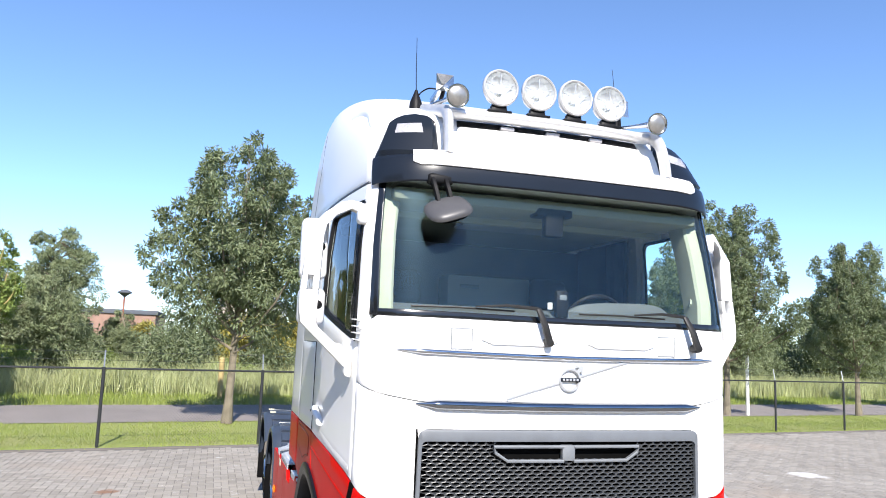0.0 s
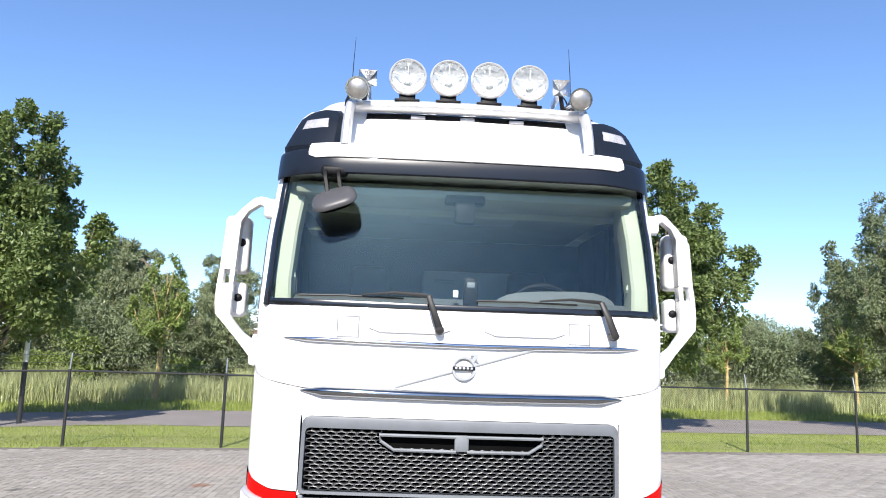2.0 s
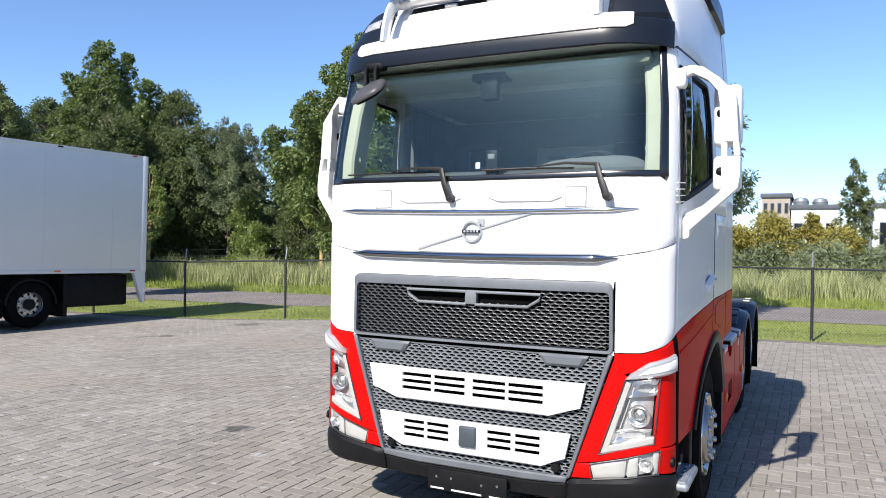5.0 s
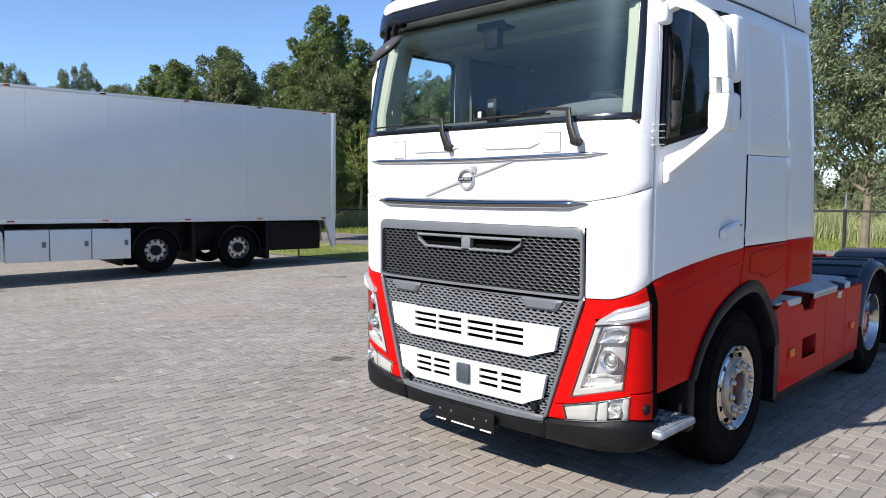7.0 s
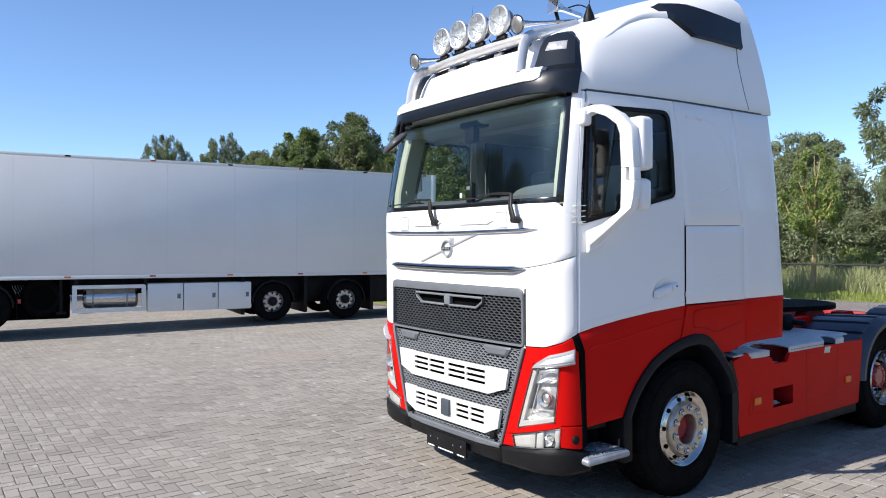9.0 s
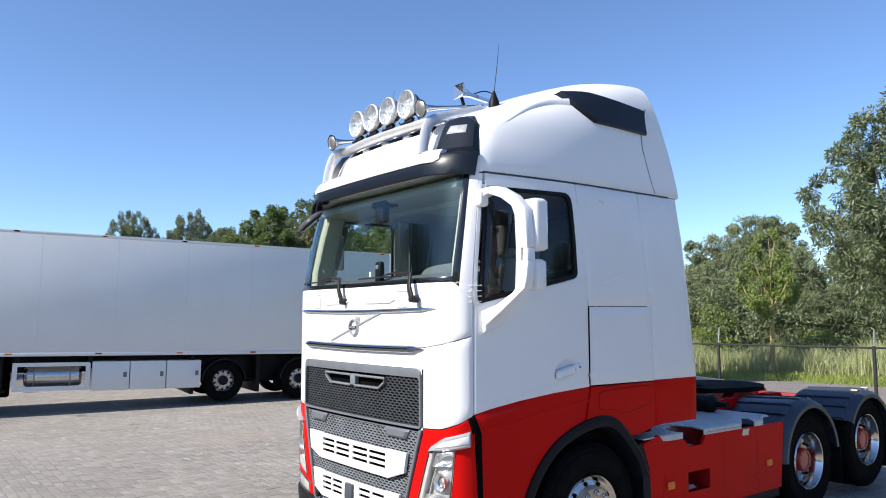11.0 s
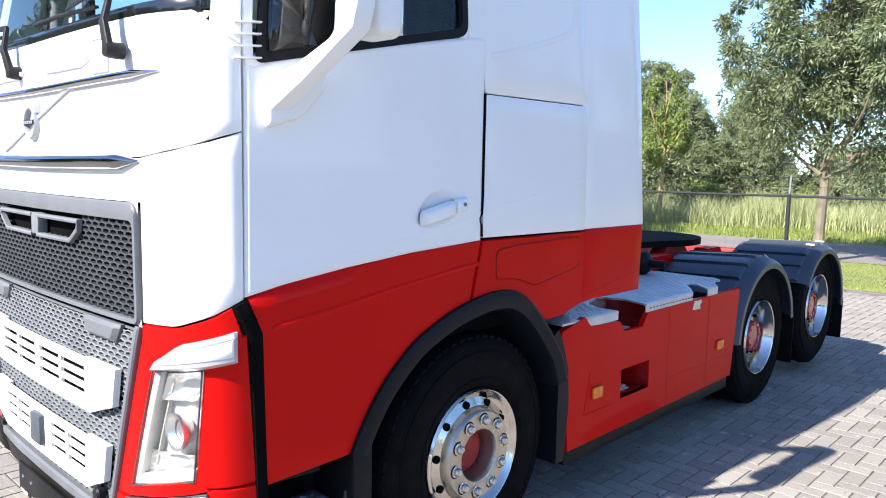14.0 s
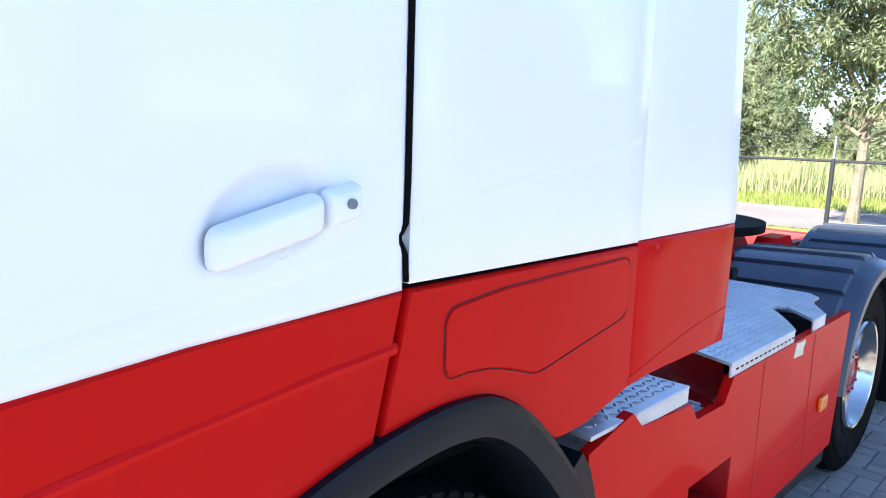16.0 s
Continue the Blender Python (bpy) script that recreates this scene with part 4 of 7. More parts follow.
        part(name, bm, DGREY, own)
    # running lamp cap over the headlamp
    bm = bmesh.new()
    skin(bm, [(0.925, 1.07), (1.1, 1.09), (1.225, 1.112)], [(0.955, 1.105), (1.05, 1.168), (1.225, 1.21)], nu=10, nv=4, side=s, out=0.03, thick=0.06, edge=0.014)
    cap = part("running_lamp", bm, SILVERT, truck, "silver wedge shaped daytime running lamp")
    bm = bmesh.new()
    skin(bm, [(0.99, 1.098), (1.12, 1.12), (1.21, 1.135)], [(1.05, 1.14), (1.13, 1.165), (1.21, 1.19)], nu=8, nv=2, side=s, out=0.034, thick=0.02, edge=0.003, rim=0.004)
    part("light_bar", bm, WHITEP, cap)
    # fog lamp
    bm = bmesh.new()
    skin(bm, [(0.765, 0.505), (1.115, 0.555)], [(0.745, 0.573), (1.125, 0.672)], nu=8, nv=3, side=s, out=-0.028, thick=0.01, edge=0)
    f = part("fog_lamp", bm, LAMPIN, truck, "wide clear fog lamp in the bumper")
    bm = bmesh.new()
    skin(bm, [(0.755, 0.497), (1.12, 0.55)], [(0.735, 0.578), (1.13, 0.678)], nu=8, nv=3, side=s, out=0.004, thick=0.01, edge=0.006)
    part("lens", bm, CLEAR, f).visible_shadow = False
    bm = bmesh.new()
    ring = ((0.754, 0.496), (0.94, 0.522), (1.121, 0.549), (1.131, 0.679), (0.93, 0.63), (0.734, 0.579))
    sweep(bm, [P(s * u, z) - Vector((0, 0.004, 0)) for u, z in ring + ring[:1]], (0.0035, 0.0035), 6)
    part("lamp_seal", bm, DGREY, f)
    # pale housing with one round reflector pot
    for lo, hi in (([(0.757, 0.5), (0.93, 0.524)], [(0.737, 0.575), (0.94, 0.626)]), ([(0.945, 0.526), (1.0, 0.534)], [(0.952, 0.629), (1.003, 0.64)]), ([(1.085, 0.546), (1.117, 0.551)], [(1.09, 0.666), (1.127, 0.675)])):
        panel("bezel", lo, hi, BEZEL, f, "warm white lamp bezel", side=s, nu=3, nv=3, out=-0.006, thick=0.03, edge=0.004, rim=0.006)
    for u, z, r in ((1.043, 0.596, 0.038),):
        bm = bmesh.new()
        lathe(bm, [(r, 0.0), (r * 0.86, 0.018), (r * 0.5, 0.03), (r * 0.3, 0.03), (r * 0.26, 0.012), (0.0, 0.01)], P(s * u, z) + Vector((0, 0.004, 0)), "y", 20)
        part("reflector", bm, REFLECT, f)
    # lower black bumper
    bm = bmesh.new()
    skin(bm, [(0.6, 0.345), (1.0, 0.35), (1.15, 0.36), (US(-0.98), 0.37)], [(0.615, 0.475), (1.0, 0.53), (1.15, 0.545), (US(-0.98), 0.5)], nu=14, nv=6, side=s, out=0.012, thick=0.08, edge=0.02, rim=0.03)
    part("bumper_end", bm, BLACK, truck, "black plastic lower bumper end")
    bm = bmesh.new()
    p = P(s * 1.235, 0.6)
    lathe(bm, [(0.0, 0.004), (0.022, 0.004), (0.026, 0.009), (0.03, 0.004), (0.03, -0.01)], Vector((p.x + (0.0 if s > 0 else -0.012), p.y, p.z)), "x", 16)
    part("side_sensor", bm, BLACK, c)
    # boarding step behind the bumper
    bm = bmesh.new()
    box(bm, tuple(min(s * 0.93, s * 1.24) if i == 0 else v for i, v in enumerate((0, -1.07, 0.425))), tuple(max(s * 1.0, s * 1.24) if i == 0 else v for i, v in enumerate((0, -0.645, 0.475))), 0.022, 3)
    st = part("boarding_step", bm, STEPM, truck, "aluminium boarding step with raised tread")
    bm = bmesh.new()
    box(bm, (min(s * 0.95, s * 1.222), -1.05, 0.470), (max(s * 0.95, s * 1.222), -0.665, 0.479), 0.002)
    for i in range(9):
        for j in range(5):
            x, y = s * (0.985 + 0.05 * j), -1.03 + 0.042 * i
            bmesh.ops.create_cube(bm, size=1.0, matrix=pose(x, y, 0.482, 0, 0, 45 if (i + j) % 2 else -45) @ Matrix.Diagonal((0.03, 0.009, 0.006, 1)))
    part("tread", bm, STEPM, st)
    # step well behind the door sill
    bm = bmesh.new()
    box(bm, (min(s * 0.8, s * 0.94), -1.08, 0.36), (max(s * 0.8, s * 0.94), -0.52, 0.9), 0.02)
    box(bm, (min(s * 0.9, s * 1.19), -0.66, 0.36), (max(s * 0.9, s * 1.19), -0.56, 0.72), 0.02)
    skin(bm, [(1.34, 0.47), (US(-0.66), 0.47)], [(1.34, 0.69), (US(-0.66), 0.72)], nu=6, nv=4, side=s, out=-0.26, thick=0.06, edge=0.004)
    part("step_well", bm, BLACK, truck, "black plastic step well")


sides(corner)
panel("bumper_middle", [(-0.598, 0.34), (0.598, 0.34)], [(-0.61, 0.46), (-0.4, 0.44), (0.4, 0.44), (0.61, 0.46)], BLACK, truck, "black plastic lower bumper", nu=14, nv=4, out=0.006, thick=0.08, edge=0.02, rim=0.03)
plate = part("number_plate", boxed((-0.26, -1.352, 0.30), (0.26, -1.338, 0.43), 0.004), BLACK, truck, "empty black number plate holder with white bars")
for x0, x1 in ((-0.24, -0.15), (-0.1, 0.1), (0.15, 0.24)):
    part("lettering_bar", boxed((x0, -1.3545, 0.306), (x1, -1.3515, 0.316), 0.001), WHITEP, plate)
for x, z in ((-0.2, 0.38), (-0.1, 0.38), (0.1, 0.37), (0.2, 0.38)):
    bm = bmesh.new()
    lathe(bm, [(0.0, -0.004), (0.008, -0.004), (0.009, 0.0)], (x, -1.352, z), "y", 10)
    part("screw", bm, CHROME, plate)
# plain block coloured near-black for the shade under the cab
part("underside", boxed((-0.95, -1.18, 0.36), (0.95, -0.7, 0.9), 0.02), DARK, truck, "underside block behind the bumper, black for shade")

# ---- windscreen and pillars ----
SIDEW = 1.13
screen = panel("windscreen", [(-SIDEW, 2.215), (-0.8, 2.212), (0, 2.207), (0.8, 2.212), (SIDEW, 2.215)], [(-1.1, 2.975), (0, 2.975), (1.1, 2.975)], GLASS, truck, "large curved windscreen, slightly tinted", nu=30, nv=10, out=-0.004, thick=0.006, edge=0, rim=0.01)
screen.visible_shadow = False
bm = bmesh.new()
for s in (1, -1):
    skin(bm, [(SIDEW - 0.03, 2.2), (SIDEW + 0.022, 2.2)], [(SIDEW - 0.03, 2.98), (SIDEW + 0.01, 2.98)], nu=2, nv=8, side=s, out=0.001, thick=0.02, edge=0.002, rim=0.004)
skin(bm, [(-SIDEW, 2.195), (0, 2.19), (SIDEW, 2.195)], [(-SIDEW, 2.235), (0, 2.225), (SIDEW, 2.235)], nu=24, nv=2, out=0.001, thick=0.02, edge=0.002, rim=0.004)
part("black_surround", bm, GLOSSB, screen, "gloss black glass edge")


def pillar(s):
    lo = [(SIDEW + 0.024, 2.13), (SEAM - 0.003, 2.105)]
    panel("pillar", lo, [(SIDEW + 0.012, 2.98), (US(-0.985, 2.95), 2.98)], WHITE, truck, "white windscreen pillar", side=s, nu=4, nv=10, rim=0.006)
    for k in range(4):
        bm = bmesh.new()
        z = 2.06 + 0.036 * k
        p = P(s * (SEAM - 0.03), z)
        sweep(bm, [p, P(s * (SEAM + 0.02), z + 0.004) + Vector((s * 0.012, 0, 0)), P(s * (SEAM + 0.05), z + 0.006) + Vector((s * 0.012, 0, 0))], (0.012, 0.003), 6, square=True, up=(0, 0, 1))
        part("air_fin", bm, WHITEP, truck, "small white air fin at the pillar foot")


sides(pillar)

# ---- doors and flanks ----
REDZ = [(SEAM, 1.315), (US(-0.95), 1.345), (US(-0.7), 1.385), (US(-0.4), 1.42), (US(-0.03), 1.445)]


ARCH = [(-0.668, 0.70), (-0.605, 0.825), (-0.52, 0.945), (-0.39, 1.068), (-0.25, 1.142), (-0.12, 1.188), (0.0, 1.213), (0.11, 1.222), (0.22, 1.208), (0.32, 1.155), (0.41, 1.075), (0.50, 0.975), (0.58, 0.87), (0.63, 0.74)]
ARCH = [(p.x, p.y) for p in smooth_line([(y - 0.022, z, 0) for y, z in ARCH], 4)]


def arch_z(y):
    return float(np.interp(y, [p[0] for p in ARCH], [p[1] for p in ARCH]))


def grip(bm, s, y0, y1, half, depth, nu=20, nv=12):
    """A bar with softly rounded faces and ends along the door's rising handle line."""
    rows = []
    for i in range(nu + 1):
        a = math.sin(math.pi * (i / nu - 0.5))
        h = half * max(0.0, 1 - abs(a) ** 14) ** 0.3
        y = (y0 + y1) / 2 + (y1 - y0) / 2 * a
        row = []
        for j in range(nv + 1):
            b = math.sin(math.pi * (j / nv - 0.5))
            u, z = s * US(y), 1.5405 + 0.25 * (y + 0.385) + h * b
            d = depth * max(0.0, 1 - a ** 12) ** 0.5 * max(0.0, 1 - b ** 6) ** 0.5
            row.append(bm.verts.new(P(u, z) + normal(u, z) * (d - 0.004)))
        rows.append(row)
    for p, q in zip(rows, rows[1:]):
        for j in range(nv):
            bm.faces.new((p[j], q[j], q[j + 1], p[j + 1]))
    bmesh.ops.remove_doubles(bm, verts=bm.verts, dist=1e-5)


def flank(s):
    S2 = SEAM + 0.004
    Db = DOORB - 0.006
    sill = [(US(y), z) for y, z in ((-1.05, 2.045), (-0.9, 2.085), (-0.6, 2.155), (-0.3, 2.215), (-0.13, 2.25), (-0.03, 2.26))]
    bm = bmesh.new()
    skin(bm, [(u, z) for u, z in REDZ[:1]] + [(u, z) for u, z in REDZ[1:-1]] + [(Db, 1.445)], [(S2, 2.06)] + sill[:-1] + [(Db, 2.26)], nu=110 if s > 0 else 26, nv=84 if s > 0 else 10, side=s, rim=0.01)
    # hollow pressed into the sheet behind the grip
    for v in bm.verts:
        p, q = v.co.y + 0.283, v.co.z - 1.5405 - 0.25 * (v.co.y + 0.385)
        r = math.hypot(p / 0.122, q / (0.098 if q > 0 else 0.05))
        if r < 1:
            t = min(1.0, (1 - r) / 0.38)
            v.co.x -= s * 0.019 * t * t * (3 - 2 * t)
    skin(bm, [(S2, 2.04), (US(-1.045), 2.04)], [(US(-0.985, 2.96), 2.96), (US(-0.952, 2.96), 2.96)], nu=2, nv=10, side=s, rim=0.004)
    skin(bm, [(US(-0.14, 2.2), 2.24), (Db, 2.25)], [(US(-0.16, 2.96), 2.96), (US(-0.11, 2.96), 2.96)], nu=2, nv=8, side=s, rim=0.004)
    skin(bm, [(US(-0.94, 2.88), 2.87), (US(-0.15, 2.88), 2.885)], [(US(-0.94, 2.96), 2.965), (US(-0.11, 2.96), 2.965)], nu=10, nv=2, side=s, rim=0.004)
    door = part("door", bm, WHITE, truck, "white cab door with red lower half, closed", 40)
    # red lower half down to the wheel arch
    bm = bmesh.new()
    ys = np.linspace(-0.66, -0.095, 18)
    low = [(1.326, 0.672), (US(-0.9), 0.682), (US(-0.69), 0.70)] + [(US(y), arch_z(y)) for y in ys]
    skin(bm, low, [(SEAM + 0.004, 1.312)] + REDZ[1:-1] + [(Db, 1.443)], nu=34, nv=10, side=s, rim=0.005, same_u=True)
    part("door_lower", bm, RED, door, "glossy red lower door skin", 40)
    # crease in the red paint
    bm = bmesh.new()
    sweep(bm, [P(s * US(y), z) + normal(s * US(y), z) * -0.004 for y, z in ((-0.99, 1.203), (-0.8, 1.235), (-0.5, 1.29), (-0.2, 1.335), (-0.05, 1.35))], (0.008, 0.012), 6)
    part("crease", bm, RED, door)
    # window
    bm = bmesh.new()
    skin(bm, [(US(-1.045), 2.05), (US(-0.6), 2.155), (US(-0.135, 2.2), 2.25)], [(US(-0.957, 2.87), 2.86), (US(-0.6, 2.87), 2.875), (US(-0.155, 2.87), 2.88)], nu=12, nv=8, side=s, out=-0.018, thick=0.006, edge=0, rim=0.01)
    win = part("window", bm, SIDEGLASS, door, "dark tinted side window")
    win.visible_shadow = False
    opening = [(-1.046, 2.048), (-0.138, 2.25), (-0.157, 2.886), (-0.956, 2.872)]
    outer = rounded(opening, (0.035, 0.05, 0.085, 0.06))
    inner = rounded([(-0.995, 2.088), (-0.168, 2.276), (-0.184, 2.86), (-0.932, 2.848)], (0.03, 0.04, 0.07, 0.05))
    bm = bmesh.new()
    loops = [[bm.verts.new(P(s * US(y, z), z) + normal(s * US(y, z), z) * o) for y, z in line] for line, o in ((outer, -0.012), (outer, 0.001), (inner, 0.0), (inner, -0.022))]
    for p, q in zip(loops, loops[1:]):
        for i in range(len(p)):
            j = (i + 1) % len(p)
            bm.faces.new((p[i], p[j], q[j], q[i]))
    part("window_seal", bm, BLACK, door)
    # rounded corners of the opening
    each = len(outer) // 4
    for k, (y, z) in enumerate(opening):
        bm = bmesh.new()
        tip = (y + (0.012 if k in (1, 2) else -0.012), z + (0.012 if k > 1 else -0.012))
        fan = [bm.verts.new(P(s * US(a, b), b) + normal(s * US(a, b), b) * -0.003) for a, b in [tip] + outer[k * each:k * each + 6]]
        for p, q in zip(fan[1:], fan[2:]):
            bm.faces.new((fan[0], p, q))
        part("window_corner", bm, WHITE, door)
    bm = bmesh.new()
    lo = [(US(-1.0), 2.09), (US(-0.86), 2.12)]
    skin(bm, lo, [(US(-0.93, 2.86), 2.86), (US(-0.68, 2.86), 2.865)], nu=5, nv=10, side=s, out=0.012, thick=0.004, edge=0.01, rim=0.02)
    part("wind_deflector", bm, glass_mat("smoked_plastic", (0.3, 0.31, 0.33)), door, "smoked plastic wind deflector").visible_shadow = False
    # handle
    bm = bmesh.new()
    grip(bm, s, -0.377, -0.2035, 0.03, 0.033)
    hd = part("door_handle", bm, WHITE, door, "white pull handle with key hole")
    bm = bmesh.new()
    grip(bm, s, -0.2, -0.142, 0.028, 0.0315)
    part("lock_cap", bm, WHITE, hd)
    bm = bmesh.new()
    lathe(bm, [(0.0, 0.0), (0.004, 0.0), (0.0045, 0.0012), (0.0075, 0.0012), (0.008, -0.006)], P(s * US(-0.168), 1.597) + Vector((s * 0.0318, 0, 0)), "x", 14)
    part("key_hole", bm, GREY, hd)
    # rear flank: upper white wall, locker, red lower wall
    X2 = DOORB + 0.006
    bm = bmesh.new()
    skin(bm, [(X2, 2.041), (FAIR - 0.003, 2.045)], [(US(-0.1, 2.96), 2.965), (US(0.63, 2.96), 2.965)], nu=10, nv=10, side=s, rim=0.008)
    wall = part("sleeper_wall", bm, WHITE, truck, "white sleeper side wall", 40)
    bm = bmesh.new()
    sweep(bm, smooth_line([P(s * US(y, z), z) - normal(s * US(y, z), z) * 0.004 for y, z in ((0.02, 2.85), (0.2, 2.852), (0.3, 2.842), (0.37, 2.81), (0.43, 2.74), (0.5, 2.62), (0.57, 2.49), (0.585, 2.42), (0.56, 2.37), (0.48, 2.33), (0.2, 2.24), (0.0, 2.19))], 5), (0.007, 0.02), 6)
    part("pressed_swage", bm, WHITE, wall)
    panel("locker_door", [(X2, 1.455), (FAIR - 0.004, 1.452)], [(X2, 2.036), (FAIR - 0.004, 2.04)], WHITE, truck, "white luggage locker flap", side=s, nu=8, nv=8, rim=0.005, edge=0.003)
    bm = bmesh.new()
    ys = np.linspace(-0.022, 0.63, 16)
    foot = lambda y: arch_z(y) if y < 0.44 else float(np.interp(y, [0.44, 0.56, 0.72, 0.83], [1.045, 1.05, 1.09, 1.10]))
    skin(bm, [(US(-0.08), arch_z(-0.08))] + [(US(y), foot(y)) for y in ys[1:]] + [(FAIR - 0.002, 1.092)], [(US(y), 1.443) for y in ys] + [(FAIR - 0.002, 1.443)], nu=24, nv=6, side=s, rim=0.005, same_u=True)
    rw = part("flank_lower", bm, RED, truck, "glossy red lower side panel", 40)
    # fuel filler flap: rounded corners, a foot that follows the wheel arch
    def flap_edge(g):
        F0, F1, R = 0.064 - g, 0.692 + g, 0.028
        lows, highs = [], []
        for k in range(41):
            y = F0 + (F1 - F0) * (0.5 - 0.5 * math.cos(math.pi * k / 40))
            zl = float(np.interp(y, [0.06, 0.12, 0.2, 0.27, 0.33, 0.36, 0.70], [1.268, 1.272, 1.264, 1.243, 1.222, 1.222, 1.283])) - g
            zh = float(np.interp(y, [0.06, 0.22, 0.70], [1.396, 1.413, 1.422])) + g
            d = min(y - F0, F1 - y)
            c = R - math.sqrt(max(0.0, R * R - (R - d) ** 2)) if d < R else 0.0
            lows.append((US(y), zl + c))
            highs.append((US(y), zh - c))
        return lows, highs
    lows, highs = flap_edge(0.0)
    bm = bmesh.new()
    skin(bm, lows, highs, nu=36, nv=4, side=s, out=0.003, thick=0.012, edge=0.003, rim=0.004)
    part("filler_flap", bm, RED, rw)
    bm = bmesh.new()
    sweep(bm, [P(s * u, z) + normal(s * u, z) * 0.0002 for u, z in (lambda e: e[0] + e[1][::-1] + e[0][:1])(flap_edge(0.002))], (0.0022, 0.0014), 5)
    part("flap_groove", bm, GROOVE, rw)
    # near-black strips put shade into the gaps round the locker and behind the door
    bm = bmesh.new()
    skin(bm, [(DOORB - 0.03, 1.25), (DOORB + 0.03, 1.25)], [(DOORB - 0.03, 2.05), (DOORB + 0.03, 2.05)], nu=2, nv=6, side=s, out=-0.022, thick=0.004, edge=0)
    skin(bm, [(DOORB, 1.42), (FAIR, 1.42)], [(DOORB, 1.48), (FAIR, 1.48)], nu=8, nv=2, side=s, out=-0.021, thick=0.004, edge=0)
    skin(bm, [(DOORB, 2.02), (FAIR, 2.02)], [(DOORB, 2.07), (FAIR, 2.07)], nu=8, nv=2, side=s, out=-0.021, thick=0.004, edge=0)
    sweep(bm, [P(s * US(y), z) + normal(s * US(y), z) * -0.003 for y, z in ((-0.03, 2.04), (-0.03, 1.85), (-0.03, 1.62), (-0.033, 1.555), (-0.047, 1.537), (-0.046, 1.525), (-0.034, 1.505), (-0.03, 1.46))], (0.0055, 0.0055), 8)
    part("gap_seal", bm, DARK, wall)
    # soft swage line running over door and locker
    bm = bmesh.new()
    sweep(bm, smooth_line([P(s * US(y), z) + normal(s * US(y), z) * -0.0115 for y, z in ((-1.03, 1.372), (-0.8, 1.405), (-0.5, 1.452), (-0.25, 1.5), (-0.06, 1.545))], 4), (0.04, 0.0126), 14, up=(s, 0, 0))
    part("door_swage", bm, WHITE, door)
    bm = bmesh.new()
    sweep(bm, smooth_line([P(s * US(y), z) + normal(s * US(y), z) * -0.0115 for y, z in ((0.0, 1.56), (0.25, 1.61), (0.5, 1.655), (0.71, 1.69))], 4), (0.03, 0.0123), 14, up=(s, 0, 0))
    part("locker_swage", bm, WHITE, wall)
    # side air fairing
    Yr = lambda z: float(np.interp(z, [1.1, 1.45, 2.97], [1.31, 1.31, 1.07]))
    bm = bmesh.new()
    skin(bm, [(FAIR + 0.003, 1.455), (US(1.31), 1.455)], [(US(0.64, 2.96), 2.965), (US(1.15, 2.96), 2.965)], nu=6, nv=12, side=s, rim=0.01)
    fr = part("side_fairing", bm, WHITE, truck, "white side air fairing with red foot", 40)
    panel("fairing_foot", [(FAIR + 0.003, 1.092), (US(0.83), 1.10), (US(1.295), 1.10)], [(FAIR + 0.003, 1.452), (US(1.31), 1.452)], RED, fr, "glossy red fairing foot", side=s, nu=6, nv=6)
    bm = bmesh.new()
    sweep(bm, smooth_line([P(s * US(y), z) + normal(s * US(y), z) * -0.002 for y, z in ((0.72, 1.112), (0.9, 1.15), (1.1, 1.185), (1.29, 1.205))], 4), (0.004, 0.005), 6)
    part("foot_crease", bm, RED, fr)
    # wheel arch lip
    bm = bmesh.new()
    ring = []
    for y, z in ARCH:
        dy, dz = y - 0.02, z - 0.5
        xo = abs(P(US(min(0.9, y)), 1.0).x)
        ring.append([bm.verts.new((s * xx, 0.02 + k * dy, 0.5 + k * dz)) for k, xx in ((1.004, xo - 0.02), (1.0, xo + 0.014), (0.975, xo + 0.022), (0.895, xo + 0.012), (0.875, xo - 0.012), (0.865, 0.82))])
    for p, q in zip(ring, ring[1:]):
        for j in range(5):
            bm.faces.new((p[j], q[j], q[j + 1], p[j + 1]))
    part("wheel_arch", bm, FENDER, truck, "black plastic wheel arch lip")
    # black mud wall behind the front wheel
    bm = bmesh.new()
    prism(bm, [(0.55, 0.32), (0.615, 0.32), (0.645, 0.6), (0.63, 0.78), (0.575, 0.93), (0.535, 0.985), (0.5, 0.96), (0.55, 0.8)], s * 0.8, s * 1.25, "x")
    part("mud_wall", bm, FENDER, truck, "black plastic mud wall")


sides(flank)
part("rear_cab_wall", boxed((-1.2, 0.82, 1.16), (1.2, 0.9, 2.96), 0.03), WHITE, truck, "white back wall of the cab")
part("cab_floor", boxed((-1.12, -1.12, 1.02), (1.12, 0.85, 1.1), 0.02), DARK, truck)

# ---- roof ----
def roof_end(z):
    return float(np.interp(z, [2.97, 3.05, 3.7, 3.9, 4.0], [1.195, 1.185, 0.99, 0.93, 0.91]))


bm = bmesh.new()
ZR = [2.972, 2.985, 3.05, 3.12, 3.2, 3.28, 3.36, 3.44, 3.52, 3.6, 3.7, 3.78, 3.85, 3.9, 3.94, 3.97, 3.995]
rows = []
for k, z in enumerate(ZR):
    ue = US(roof_end(z), z)
    ring = [bm.verts.new(P(ue * t, z) - normal(ue * t, z) * (0.006 if k == 0 else 0)) for t in np.linspace(-1, 1, 81)]
    rows.append(ring)
for a, b in zip(rows, rows[1:]):
    for i in range(80):
        bm.faces.new((a[i], a[i + 1], b[i + 1], b[i]))
    bm.faces.new((a[80], a[0], b[0], b[80]))
bm.faces.new(rows[-1])
bm.faces.new(rows[0])
roof = part("roof", bm, WHITE, truck, "white high roof with rounded front", 40)


